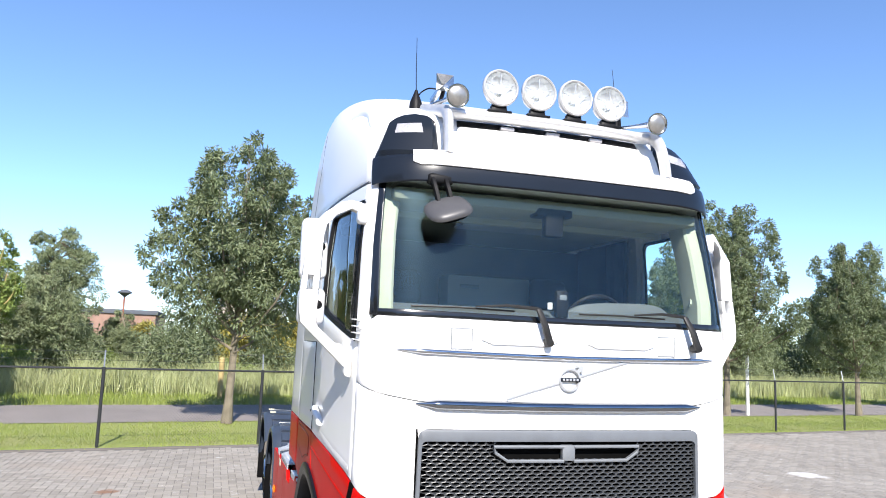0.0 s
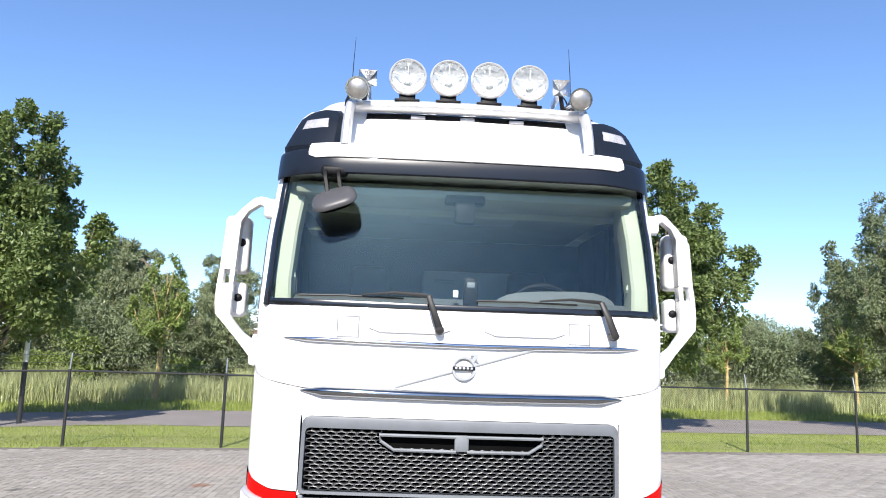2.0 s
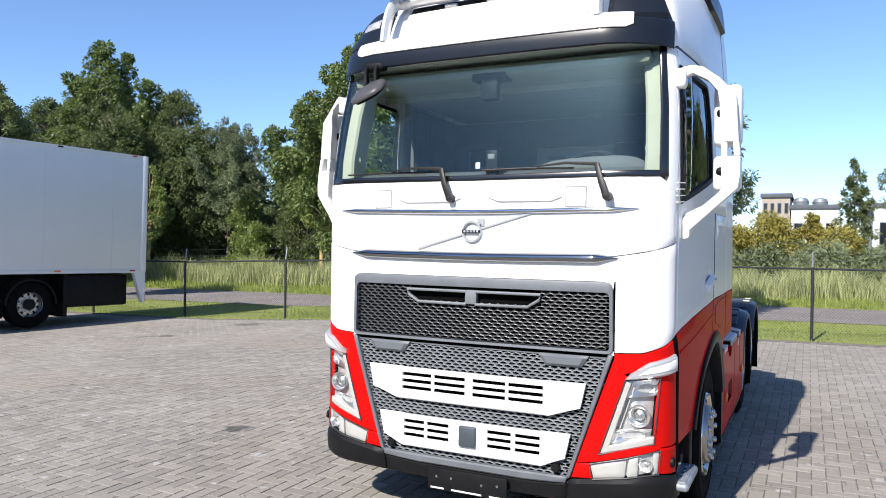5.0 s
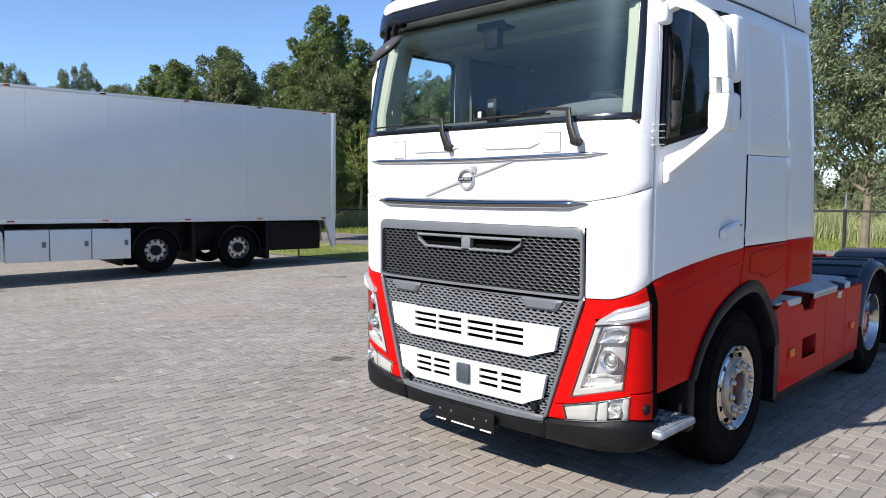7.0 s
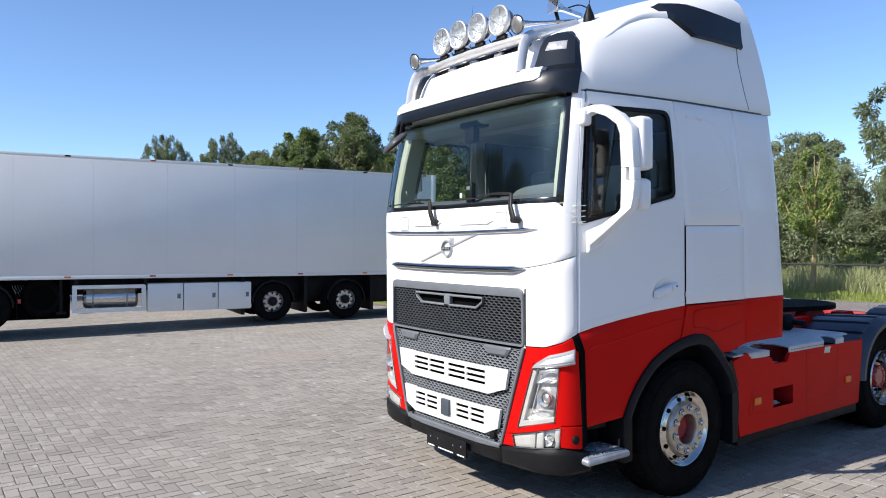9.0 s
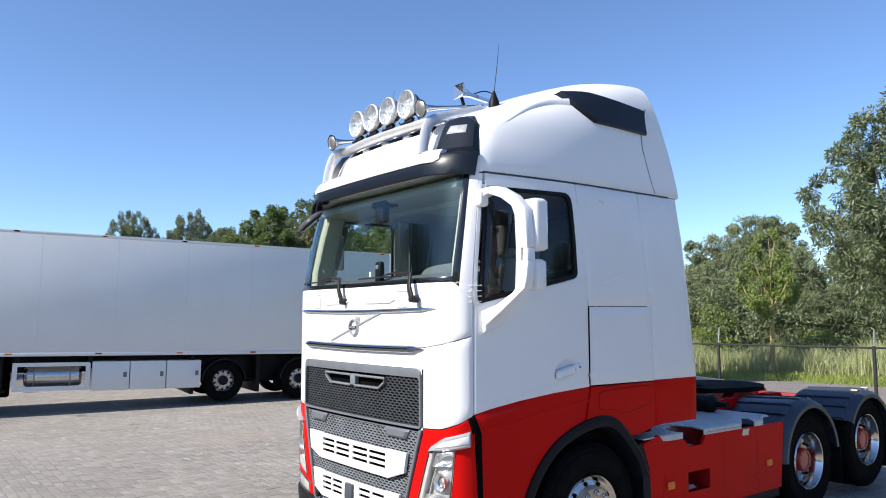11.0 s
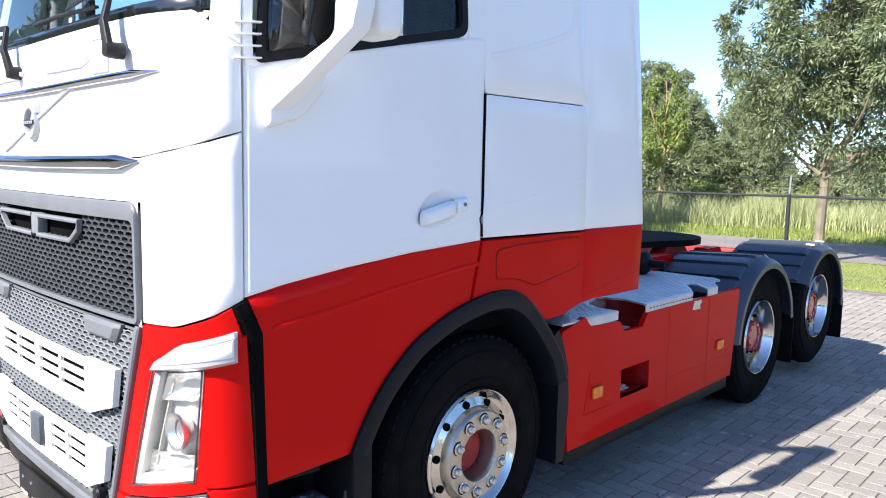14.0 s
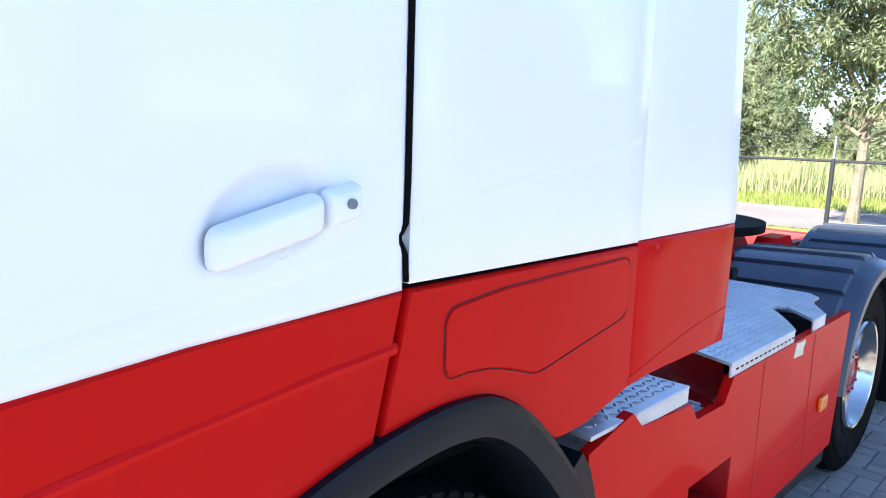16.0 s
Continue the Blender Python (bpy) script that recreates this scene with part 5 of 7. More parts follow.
def roof_side(s):
    # dark plastic air vent high on the flank and the seam behind it
    bm = bmesh.new()
    if s > 0:
      skin(bm, [(US(0.14, 3.47), 3.49), (US(0.8, 3.47), 3.475)], [(US(-0.08, 3.72), 3.72), (US(0.2, 3.76), 3.75), (US(0.82, 3.68), 3.68)], nu=12, nv=5, side=s, out=0.034, thick=0.05, edge=0.028, rim=0.03)
      part("roof_vent", bm, NAVY, roof, "dark grey plastic vent panel")
    bm = bmesh.new()
    for lo, hi in (([(US(0.865, 3.0), 2.99), (US(0.872, 3.0), 2.99)], [(US(0.83, 3.7), 3.72), (US(0.838, 3.7), 3.72)]), ([(US(-0.95, 2.975), 2.966), (US(1.05, 2.975), 2.966)], [(US(-0.95, 2.975), 2.976), (US(1.05, 2.975), 2.976)])):
        skin(bm, lo, hi, nu=10, nv=6, side=s, out=0.002, thick=0.02, edge=0.0005, rim=0.001)
    part("roof_seam", bm, DGREY, roof)
    # pressed crease rising to the vent
    bm = bmesh.new()
    sweep(bm, smooth_line([P(s * US(y, z), z) - normal(s * US(y, z), z) * 0.012 for y, z in ((-0.78, 3.31), (-0.6, 3.42), (-0.4, 3.53), (-0.2, 3.6), (-0.02, 3.62))], 4), (0.06, 0.016), 16, up=(s, 0, 0), taper=[0.3 + 0.7 * i / 16 for i in range(17)])
    part("roof_crease", bm, WHITE, roof)
    # dark corner of the sun visor with its marker lamp
    bm = bmesh.new()
    skin(bm, [(0.77, 3.08), (1.0, 3.085), (US(-0.97, 3.08), 3.09)], [(0.80, 3.37), (0.85, 3.43), (0.93, 3.445), (1.0, 3.435), (1.045, 3.41), (US(-0.885, 3.34), 3.34)], nu=16, nv=12, side=s, out=0.034, thick=0.08, edge=0.034, rim=0.05)
    c = part("visor_corner", bm, NAVY, truck, "dark grey roof corner panel")
    bm = bmesh.new()
    skin(bm, [(0.88, 3.262), (1.05, 3.252)], [(0.89, 3.325), (1.04, 3.315)], nu=5, nv=2, side=s, out=0.041, thick=0.03, edge=0.006, rim=0.01)
    part("marker_lamp", bm, mat("clear_marker", (0.42, 0.41, 0.42), 0.2, coat=0.8, vary=0.3, scale=50), c, "pale clear marker lamp")
    bm = bmesh.new()
    skin(bm, [(0.90, 3.275), (0.98, 3.27)], [(0.905, 3.31), (0.975, 3.305)], nu=3, nv=2, side=s, out=0.044, thick=0.01, edge=0.003, rim=0.006)
    part("marker_bulb", bm, LAMPIN, c)


sides(roof_side)


# sun visor: dark lower lip and white upper blade, standing off the glass
bm = bmesh.new()
UV = US(-1.0, 3.0)
prof = [(2.99, 0.0), (2.94, 0.068), (2.936, 0.078), (2.942, 0.088), (2.985, 0.1), (3.03, 0.105), (3.08, 0.1), (3.095, 0.092), (3.105, 0.07), (3.11, 0.02), (3.1, -0.02)]
rows = []
for t in np.linspace(-1, 1, 61):
    u = t * UV
    f = 1 - 0.85 * max(0, (abs(t) - 0.66) / 0.34) ** 1.4
    rows.append([bm.verts.new(P(u, z) + normal(u, 2.9) * (d * f + 0.004)) for z, d in prof])
for a, b in zip(rows, rows[1:]):
    for j in range(len(prof) - 1):
        bm.faces.new((a[j], b[j], b[j + 1], a[j + 1]))
bm.faces.new(rows[0])
bm.faces.new(rows[-1])
visor = part("sun_visor", bm, NAVY, truck, "dark grey sun visor with white blade over the windscreen")
bm = bmesh.new()
rows = []
prof = [(3.025, 0.100), (3.025, 0.112), (3.04, 0.12), (3.10, 0.108), (3.125, 0.09), (3.13, 0.06), (3.14, 0.02)]
for t in np.linspace(-1, 1, 49):
    u = t * 0.935
    f = 1 - 0.85 * max(0, (abs(u) / UV - 0.66) / 0.34) ** 1.4
    k = 0.02 * max(0, (abs(t) - 0.96) / 0.04)
    rows.append([bm.verts.new(P(u, z + (k if j < 3 else 0)) + normal(u, 2.9) * (d * f + 0.006)) for j, (z, d) in enumerate(prof)])
for a, b in zip(rows, rows[1:]):
    for j in range(len(prof) - 1):
        bm.faces.new((a[j], b[j], b[j + 1], a[j + 1]))
bm.faces.new(rows[0])
bm.faces.new(rows[-1])
part("visor_blade", bm, WHITE, visor, "white visor blade")
panel("roof_front", [(-0.66, 3.14), (0.66, 3.14)], [(-0.66, 3.335), (0, 3.345), (0.66, 3.335)], WHITE, truck, "white front of the roof above the visor", nu=14, nv=6, out=0.02, thick=0.05, edge=0.008)
slotp = panel("marker_slot", [(-0.66, 3.338), (0, 3.348), (0.66, 3.338)], [(-0.66, 3.395), (0.66, 3.395)], GLOSSB, truck, "black slot with three marker lamps", nu=14, nv=3, out=0.004, thick=0.03, edge=0.002)
for x in (-0.3, 0.0, 0.3):
    part("marker_lamp", boxed((x - 0.045, P(x, 3.37).y - 0.03, 3.352), (x + 0.045, P(x, 3.37).y + 0.02, 3.378), 0.008), mat("clear_marker", (0.42, 0.41, 0.42), 0.2, coat=0.8, vary=0.3, scale=50), slotp)

# ---- lamp bar with four round lamps, horns and aerials ----
bar = bmesh.new()
sweep(bar, [(x, -1.065 + 0.05 * (x / 0.7) ** 2, 3.425 + 0.0 * x) for x in np.linspace(-0.68, 0.68, 17)], (0.05, 0.034), 14, up=(0, 0, 1))
bar = part("lamp_bar", bar, BRUSHED, truck, "bright steel lamp bar across the roof")
for s in (1, -1):
    bm = bmesh.new()
    sweep(bm, smooth_line([(s * 0.715, -1.185, 3.13), (s * 0.712, -1.165, 3.25), (s * 0.705, -1.12, 3.37), (s * 0.70, -1.03, 3.43), (s * 0.70, -0.86, 3.48), (s * 0.72, -0.62, 3.56)], 5), (0.042, 0.03), 10, up=(1, 0, 0))
    part("bar_post", bm, BRUSHED, bar, "silver bent tube holding the lamp bar")
LX = (-0.37, -0.123, 0.123, 0.37)


def lamp(x):
    y, z = -1.10 + 0.05 * (x / 0.7) ** 2, 3.60
    R = 0.112
    bm = bmesh.new()
    lathe(bm, [(0.0, 0.12), (0.05, 0.115), (0.085, 0.075), (R - 0.004, 0.02), (R - 0.002, 0.0)], (x, y, z), "y", 32)
    body = part("spot_lamp", bm, GLOSSB, truck, "round chrome-rimmed spot lamp on the roof bar")
    bm = bmesh.new()
    lathe(bm, [(R - 0.004, 0.02), (R + 0.003, 0.008), (R + 0.002, -0.01), (R - 0.006, -0.018), (R - 0.012, -0.012), (R - 0.012, 0.0)], (x, y, z), "y", 36)
    part("rim", bm, BRUSHED, body)
    bm = bmesh.new()
    lathe(bm, [(R - 0.012, -0.006), (0.08, 0.022), (0.05, 0.042), (0.028, 0.05), (0.026, 0.02), (0.02, 0.012), (0.0, 0.01)], (x, y, z), "y", 14)
    part("reflector", bm, SPOTR, body, "faceted frosted silver reflector", 0)
    bm = bmesh.new()
    for k in range(5):
        a = k * math.pi * 2 / 5
        box(bm, (-0.0025, 0.0, 0.03), (0.0025, 0.008, 0.09))
        for v in bm.verts[-8:]:
            v.co = Matrix.Translation((x, y - 0.002, z)) @ Matrix.Rotation(a, 4, "Y") @ v.co
    part("reflector_ribs", bm, LAMPIN, body)
    bm = bmesh.new()
    lathe(bm, [(R - 0.011, -0.012), (0.08, -0.022), (0.04, -0.029), (0.0, -0.031)], (x, y, z), "y", 32)
    part("lens", bm, CLEAR, body).visible_shadow = False
    bm = bmesh.new()
    sweep(bm, [(x, y + 0.03, z - R + 0.006), (x, y + 0.02, z - R - 0.03)], (0.05, 0.02), 8, square=True)
    box(bm, (x - 0.075, y - 0.01, z - R - 0.04), (x + 0.075, y + 0.06, z - R - 0.025), 0.004)
    part("bracket", bm, BLACK, body)


for x in LX:
    lamp(x)


def horn(s):
    x = s * 0.665
    bm = bmesh.new()
    prof = [(0.012, 0.62), (0.013, 0.3), (0.018, 0.15), (0.03, 0.06), (0.05, 0.025), (0.068, 0.012), (0.07, 0.0), (0.062, 0.0), (0.055, 0.008)]
    lathe(bm, prof, (0, 0, 0), "y", 24)
    bmesh.ops.transform(bm, matrix=pose(x, -1.17, 3.485, 12, 0, 0), verts=bm.verts)
    h = part("air_horn", bm, STEEL, truck, "round-mouthed steel air horn with long tube")
    bm = bmesh.new()
    lathe(bm, [(0.0, -0.006), (0.03, -0.005), (0.056, 0.004), (0.062, 0.01)], (0, 0, 0), "y", 24)
    bmesh.ops.transform(bm, matrix=pose(x, -1.17, 3.485, 12, 0, 0), verts=bm.verts)
    part("horn_cap", bm, mat("dull_horn_cover", (0.46, 0.44, 0.41), 0.36, metal=0.75, vary=0.3, scale=30), h, "dull brown horn cover")
    # square-mouthed horn
    xs = s * 0.63
    bm = bmesh.new()
    rings = []
    for h2, d in ((0.058, 0.0), (0.05, 0.012), (0.03, 0.05), (0.016, 0.11), (0.014, 0.3)):
        rings.append([bm.verts.new((a * h2, d, b * h2)) for a, b in ((-1, -1), (1, -1), (1, 1), (-1, 1))])
    for a, b in zip(rings, rings[1:]):
        for j in range(4):
            bm.faces.new((a[j], a[(j + 1) % 4], b[(j + 1) % 4], b[j]))
    bm.faces.new(rings[-1])
    apex = bm.verts.new((0, 0.05, 0))
    for j in range(4):
        bm.faces.new((rings[0][j], rings[0][(j + 1) % 4], apex))
    bmesh.ops.transform(bm, matrix=pose(xs, -0.78, 3.70, -5, 0, 0), verts=bm.verts)
    q = part("square_horn", bm, STEEL, truck, "square-mouthed steel horn", 20)
    bm = bmesh.new()
    sweep(bm, [(xs, -0.75, 3.66), (xs + s * 0.03, -0.72, 3.5)], 0.014, 8)
    part("horn_bracket", bm, BLACK, q)
    bm = bmesh.new()
    sweep(bm, smooth_line([(xs, -0.62, 3.71), (xs + s * 0.05, -0.55, 3.73), (xs + s * 0.1, -0.5, 3.69), (xs + s * 0.11, -0.47, 3.6)], 5), 0.005, 6)
    part("horn_hose", bm, BLACK, q)
    # aerial
    bm = bmesh.new()
    b0 = Vector((s * 0.75, -0.52, 3.60))
    lathe(bm, [(0.045, -0.02), (0.042, 0.03), (0.022, 0.08), (0.012, 0.11), (0.008, 0.12)], b0, "z", 14)
    an = part("aerial", bm, BLACK, truck, "thin black whip aerial on a rubber foot")
    bm = bmesh.new()
    sweep(bm, [b0 + Vector((0, 0, 0.1)), b0 + Vector((0, 0.03, 0.3)), b0 + Vector((-0.005 * s, 0.06, 0.51))], 0.0035, 6, taper=[1, 0.8, 0.4])
    part("whip", bm, BLACK, an)


sides(horn)
bm = bmesh.new()
for x in LX:
    sweep(bm, smooth_line([(x + 0.02, -1.0, 3.52), (x + 0.06, -0.98, 3.46), (x + 0.13, -1.02, 3.452), (x + 0.2, -1.04, 3.455)], 4), 0.005, 5)
part("lamp_cables", bm, BLACK, bar)


# ---- mirrors ----
def mirror(s):
    # a flat white arm: pairs of inner and outer edge points (x, z) with the way back y
    pairs = [((1.16, 2.77), (1.16, 2.835), -0.985), ((1.215, 2.80), (1.215, 2.85), -0.95), ((1.29, 2.765), (1.262, 2.848), -0.90), ((1.338, 2.71), (1.35, 2.785), -0.85), ((1.347, 2.65), (1.435, 2.69), -0.83),
             ((1.358, 2.42), (1.455, 2.42), -0.83), ((1.362, 2.335), (1.465, 2.335), -0.835), ((1.368, 2.15), (1.465, 2.22), -0.85), ((1.355, 2.125), (1.455, 2.15), -0.86), ((1.275, 2.045), (1.305, 2.0), -0.93), ((1.195, 2.0), (1.195, 1.885), -1.0)]

    def slab(bm, cols):
        rings = []
        for (xi, zi), (xo, zo), y in cols:
            rings.append([bm.verts.new(v) for v in ((s * xi, y - 0.045, zi), (s * xo, y - 0.034, zo), (s * xo, y + 0.038, zo), (s * xi, y + 0.03, zi))])
        for p, q in zip(rings, rings[1:]):
            for j in range(4):
                bm.faces.new((p[j], p[(j + 1) % 4], q[(j + 1) % 4], q[j]))
        bm.faces.new(rings[0])
        bm.faces.new(rings[-1])
    bm = bmesh.new()
    slab(bm, pairs[:6])
    slab(bm, pairs[6:])
    y0, y1_ = pairs[5][2], pairs[6][2]
    slab(bm, [((1.358, 2.42), (1.392, 2.42), y0), ((1.362, 2.335), (1.394, 2.335), y1_)])
    slab(bm, [((1.425, 2.42), (1.455, 2.42), y0), ((1.43, 2.335), (1.465, 2.335), y1_)])
    bmesh.ops.recalc_face_normals(bm, faces=bm.faces)
    bmesh.ops.bevel(bm, geom=[e for e in bm.edges if len(e.link_faces) == 2 and e.calc_face_angle() > 0.7], offset=0.006, segments=2, affect="EDGES", profile=0.5)
    arm = part("mirror_arm", bm, WHITE, truck, "white angular mirror arm standing off the door", 40)
    bm = bmesh.new()
    box(bm, (min(s * 1.1, s * 1.185), -1.04, 2.715), (max(s * 1.1, s * 1.185), -0.95, 2.83), 0.025, 3)
    part("upper_mount", bm, WHITE, arm)
    bm = bmesh.new()
    a = [P(s * US(y), z) + normal(s * US(y), z) * 0.004 for y, z in ((-1.025, 1.975), (-1.02, 1.845), (-0.9, 1.885), (-0.82, 1.97), (-0.79, 2.035))]
    b = [p + Vector((s * 0.04, -0.008, 0.012)) for p in a]
    va, vb = [bm.verts.new(p) for p in a], [bm.verts.new(p) for p in b]
    bm.faces.new(va)
    bm.faces.new(vb)
    for i in range(5):
        bm.faces.new((va[i], va[(i + 1) % 5], vb[(i + 1) % 5], vb[i]))
    bmesh.ops.bevel(bm, geom=bm.edges[:], offset=0.014, segments=3, affect="EDGES", profile=0.5)
    part("lower_mount", bm, WHITE, arm)
    for z0, z1, y1 in ((2.405, 2.765, -0.66), (2.14, 2.35, -0.68)):
        bm = bmesh.new()
        x0, x1 = (s * 1.306, s * 1.462)
        box(bm, (min(x0, x1), -0.79, z0), (max(x0, x1), y1, z1), 0.035, 4)
        h = part("mirror_head", bm, WHITE, arm, "white rounded mirror housing")
        part("mirror_glass", boxed((min(x0, x1) + 0.016, y1 - 0.002, z0 + 0.016), (max(x0, x1) - 0.016, y1 + 0.003, z1 - 0.016), 0.002), MIRROR, arm)
        bm = bmesh.new()
        lathe(bm, [(0.0, -0.012), (0.018, -0.008), (0.026, 0.0), (0.026, 0.02)], (s * 1.35, -0.79, (z0 + z1) / 2 + 0.01), "y", 14)
        part("hinge", bm, BLACK, arm)


sides(mirror)
# front mirror hanging before the windscreen on the kerb side
bm = bmesh.new()
for dx in (-0.045, 0.03):
    sweep(bm, smooth_line([(-0.77 + dx, -1.2, 2.985), (-0.765 + dx, -1.25, 2.93), (-0.75 + dx, -1.27, 2.86), (-0.74 + dx, -1.285, 2.79)], 3), (0.012, 0.02), 8, square=True)
box(bm, (-0.84, -1.24, 2.94), (-0.69, -1.17, 3.0), 0.02, 3)
fm = part("front_mirror", bm, BLACK, truck, "black kerb mirror arm in front of the windscreen")
bm = bmesh.new()
bmesh.ops.create_uvsphere(bm, u_segments=28, v_segments=14, radius=1.0)
for v in bm.verts:
    x, y, z = v.co
    k = 1 - 0.16 * abs(x) ** 3
    v.co = (math.copysign(abs(x) ** 0.55, x) * 0.128, math.copysign(abs(y) ** 0.6, y) * 0.112 * k, (z if z > 0 else z * 0.4) * 0.04)
bmesh.ops.transform(bm, matrix=pose(-0.745, -1.32, 2.78, 36, -20, 0), verts=bm.verts)
part("mirror_hood", bm, mat("grey_mirror_hood", (0.075, 0.074, 0.078), 0.4, vary=0.2, scale=9, spec=0.4), fm, "dark grey rounded mirror hood")
bm = bmesh.new()
bmesh.ops.create_uvsphere(bm, u_segments=24, v_segments=8, radius=1.0)
for v in bm.verts:
    x, y, z = v.co
    v.co = (math.copysign(abs(x) ** 0.72, x) * 0.104, math.copysign(abs(y) ** 0.72, y) * 0.104, z * 0.006 - 0.019)
bmesh.ops.transform(bm, matrix=pose(-0.745, -1.32, 2.78, 36, -20, 0), verts=bm.verts)
part("mirror_glass", bm, mat("shaded_mirror_glass", (0.16, 0.17, 0.18), 0.03, metal=1.0), fm, "curved kerb mirror glass")


# ---- wipers ----
def wiper(px, reach):
    bm = bmesh.new()
    piv = Vector((px, -1.335, 2.085))
    lathe(bm, [(0.0, -0.03), (0.022, -0.028), (0.026, 0.0), (0.026, 0.03)], piv, "y", 14)
    el = Vector((px - 0.065, P(px, 2.27).y - 0.04, 2.268))
    sweep(bm, [piv + Vector((0, -0.015, 0)), piv.lerp(el, 0.5) + Vector((0, -0.025, 0)), el], (0.019, 0.011), 8, square=True, taper=[1.1, 0.95, 0.75])
    w = part("wiper", bm, WIPER, truck, "black windscreen wiper at rest")
    bm = bmesh.new()
    tip = Vector((px - reach, P(px - reach, 2.26).y - 0.03, 2.262))
    sweep(bm, [el, el.lerp(tip, 0.4) + Vector((0, -0.012, 0.012)), tip.lerp(el, 0.2)], (0.009, 0.006), 6, square=True, taper=[1.2, 0.9, 0.5])
    part("wiper_arm", bm, WIPER, w)
    bm = bmesh.new()
    sweep(bm, [Vector((x, P(x, 2.25).y - 0.014, 2.25 + 0.01 * i)) for i, x in ((0, px - 0.2), (0.3, px - 0.4), (0.6, px - reach), (0.2, max(-0.98, px - reach - 0.26)))], (0.005, 0.009), 6, square=True)
    part("wiper_blade", bm, WIPER, w)


wiper(-0.14, 0.52)
wiper(0.82, 0.5)

# ---- cab interior ----
part("cab_floor", boxed((-1.13, -0.95, 1.29), (1.13, 1.2, 1.33), 0.01), DARK, truck)
inn = part("headliner", boxed((-1.02, -0.98, 2.9), (1.02, 0.8, 2.95), 0.02), HEADER, truck, "beige roof lining and header")
bm = bmesh.new()
box(bm, (-1.0, -1.1, 2.86), (1.0, -0.72, 2.94), 0.03)
box(bm, (-0.98, -0.74, 2.82), (0.98, -0.7, 2.94), 0.012)
part("header_shelf", bm, HEADER, inn)
part("roof_blind", boxed((-0.32, -0.55, 2.885), (0.42, -0.1, 2.902), 0.01), INNERW, inn, "pale roof blind")
part("reading_lamp", boxed((0.5, -0.6, 2.87), (0.66, -0.53, 2.9), 0.01), WHITEP, inn)
for s in (1, -1):
    bm = bmesh.new()
    sweep(bm, [(s * 1.03, -1.06, 2.18), (s * 1.035, -1.05, 2.35), (s * 1.02, -0.99, 2.65), (s * 0.99, -0.93, 2.92)], (0.085, 0.055), 10, square=True, up=(1, 0, 0))
    part("pillar_trim", bm, BEIGE, inn, "beige pillar trim")
    bm = bmesh.new()
    sweep(bm, [(s * 1.03, -1.06, 2.37), (s * 0.98, -1.04, 2.38)], (0.03, 0.03), 8)
    part("grab_handle", bm, BEIGE, inn)
bm = bmesh.new()
sec = [(-1.2, 2.2), (-0.98, 2.285), (-0.76, 2.275), (-0.62, 2.08), (-0.6, 1.6), (-0.75, 1.2), (-1.2, 1.2)]
prism(bm, sec, -1.0, 1.0, "x")
bmesh.ops.bevel(bm, geom=[e for e in bm.edges if abs(e.verts[0].co.x - e.verts[1].co.x) > 1], offset=0.03, segments=3, affect="EDGES")
dash = part("dashboard", bm, DASH, truck, "dark grey dashboard")
bm = bmesh.new()
sweep(bm, smooth_line([(0.24, -0.80, 2.16), (0.32, -0.84, 2.25), (0.6, -0.86, 2.275), (0.86, -0.85, 2.265), (0.94, -0.8, 2.16)], 5), (0.09, 0.05), 10)
part("instrument_hood", bm, DASH, dash)
bm = bmesh.new()
ring = [(0.56 + 0.235 * math.cos(t), -0.55 - 0.09 * math.sin(t), 2.2 + 0.215 * math.sin(t)) for t in np.linspace(0, 2 * math.pi, 33)]
sweep(bm, ring, 0.017, 8, close=False, up=(0.1, 1, 0.3))
sweep(bm, [(0.34, -0.55, 2.2), (0.56, -0.58, 2.19), (0.78, -0.55, 2.2)], (0.02, 0.03), 6)
sweep(bm, [(0.56, -0.58, 2.19), (0.56, -0.8, 2.0)], 0.04, 8)
part("steering_wheel", bm, BLACK, truck, "dark steering wheel")
bm = bmesh.new()
box(bm, (0.0, -1.14, 2.23), (0.085, -1.09, 2.40), 0.02)
part("dash_device", bm, BLACK, dash, "black rounded device on the dashboard")
part("device_screen", boxed((0.02, -1.143, 2.34), (0.065, -1.139, 2.37), 0.002), GREY, dash)
part("toll_tag", boxed((-0.06, -1.15, 2.28), (-0.03, -1.14, 2.32), 0.003), WHITEP, dash)
bm = bmesh.new()
box(bm, (-0.06, -1.1, 2.72), (0.06, -1.03, 2.88), 0.015)
box(bm, (-0.12, -1.1, 2.84), (0.12, -0.98, 2.9), 0.015)
part("camera_housing", bm, BLACK, inn, "black sensor housing behind the glass")
for x in (-0.6, 0.6):
    bm = bmesh.new()
    box(bm, (x - 0.26, -0.25, 1.5), (x + 0.26, 0.3, 1.66), 0.06, 3)
    seat = part("seat", bm, FABRIC, truck, "dark cloth cab seat")
    bm = bmesh.new()
    box(bm, (x - 0.25, 0.18, 1.6), (x + 0.25, 0.36, 2.35), 0.07, 3)
    box(bm, (x - 0.15, 0.22, 2.34), (x + 0.15, 0.34, 2.6), 0.06, 3)
    part("backrest", bm, FABRIC, seat)
bm = bmesh.new()
box(bm, (-1.15, 0.4, 1.5), (1.15, 0.8, 1.95), 0.04)
bunk = part("bunk", bm, FABRIC, truck, "dark bunk behind the seats")
part("cabinet", boxed((-0.2, 0.38, 1.75), (0.5, 0.62, 2.60), 0.02), INNERW, truck, "pale drawer cabinet behind the seats")
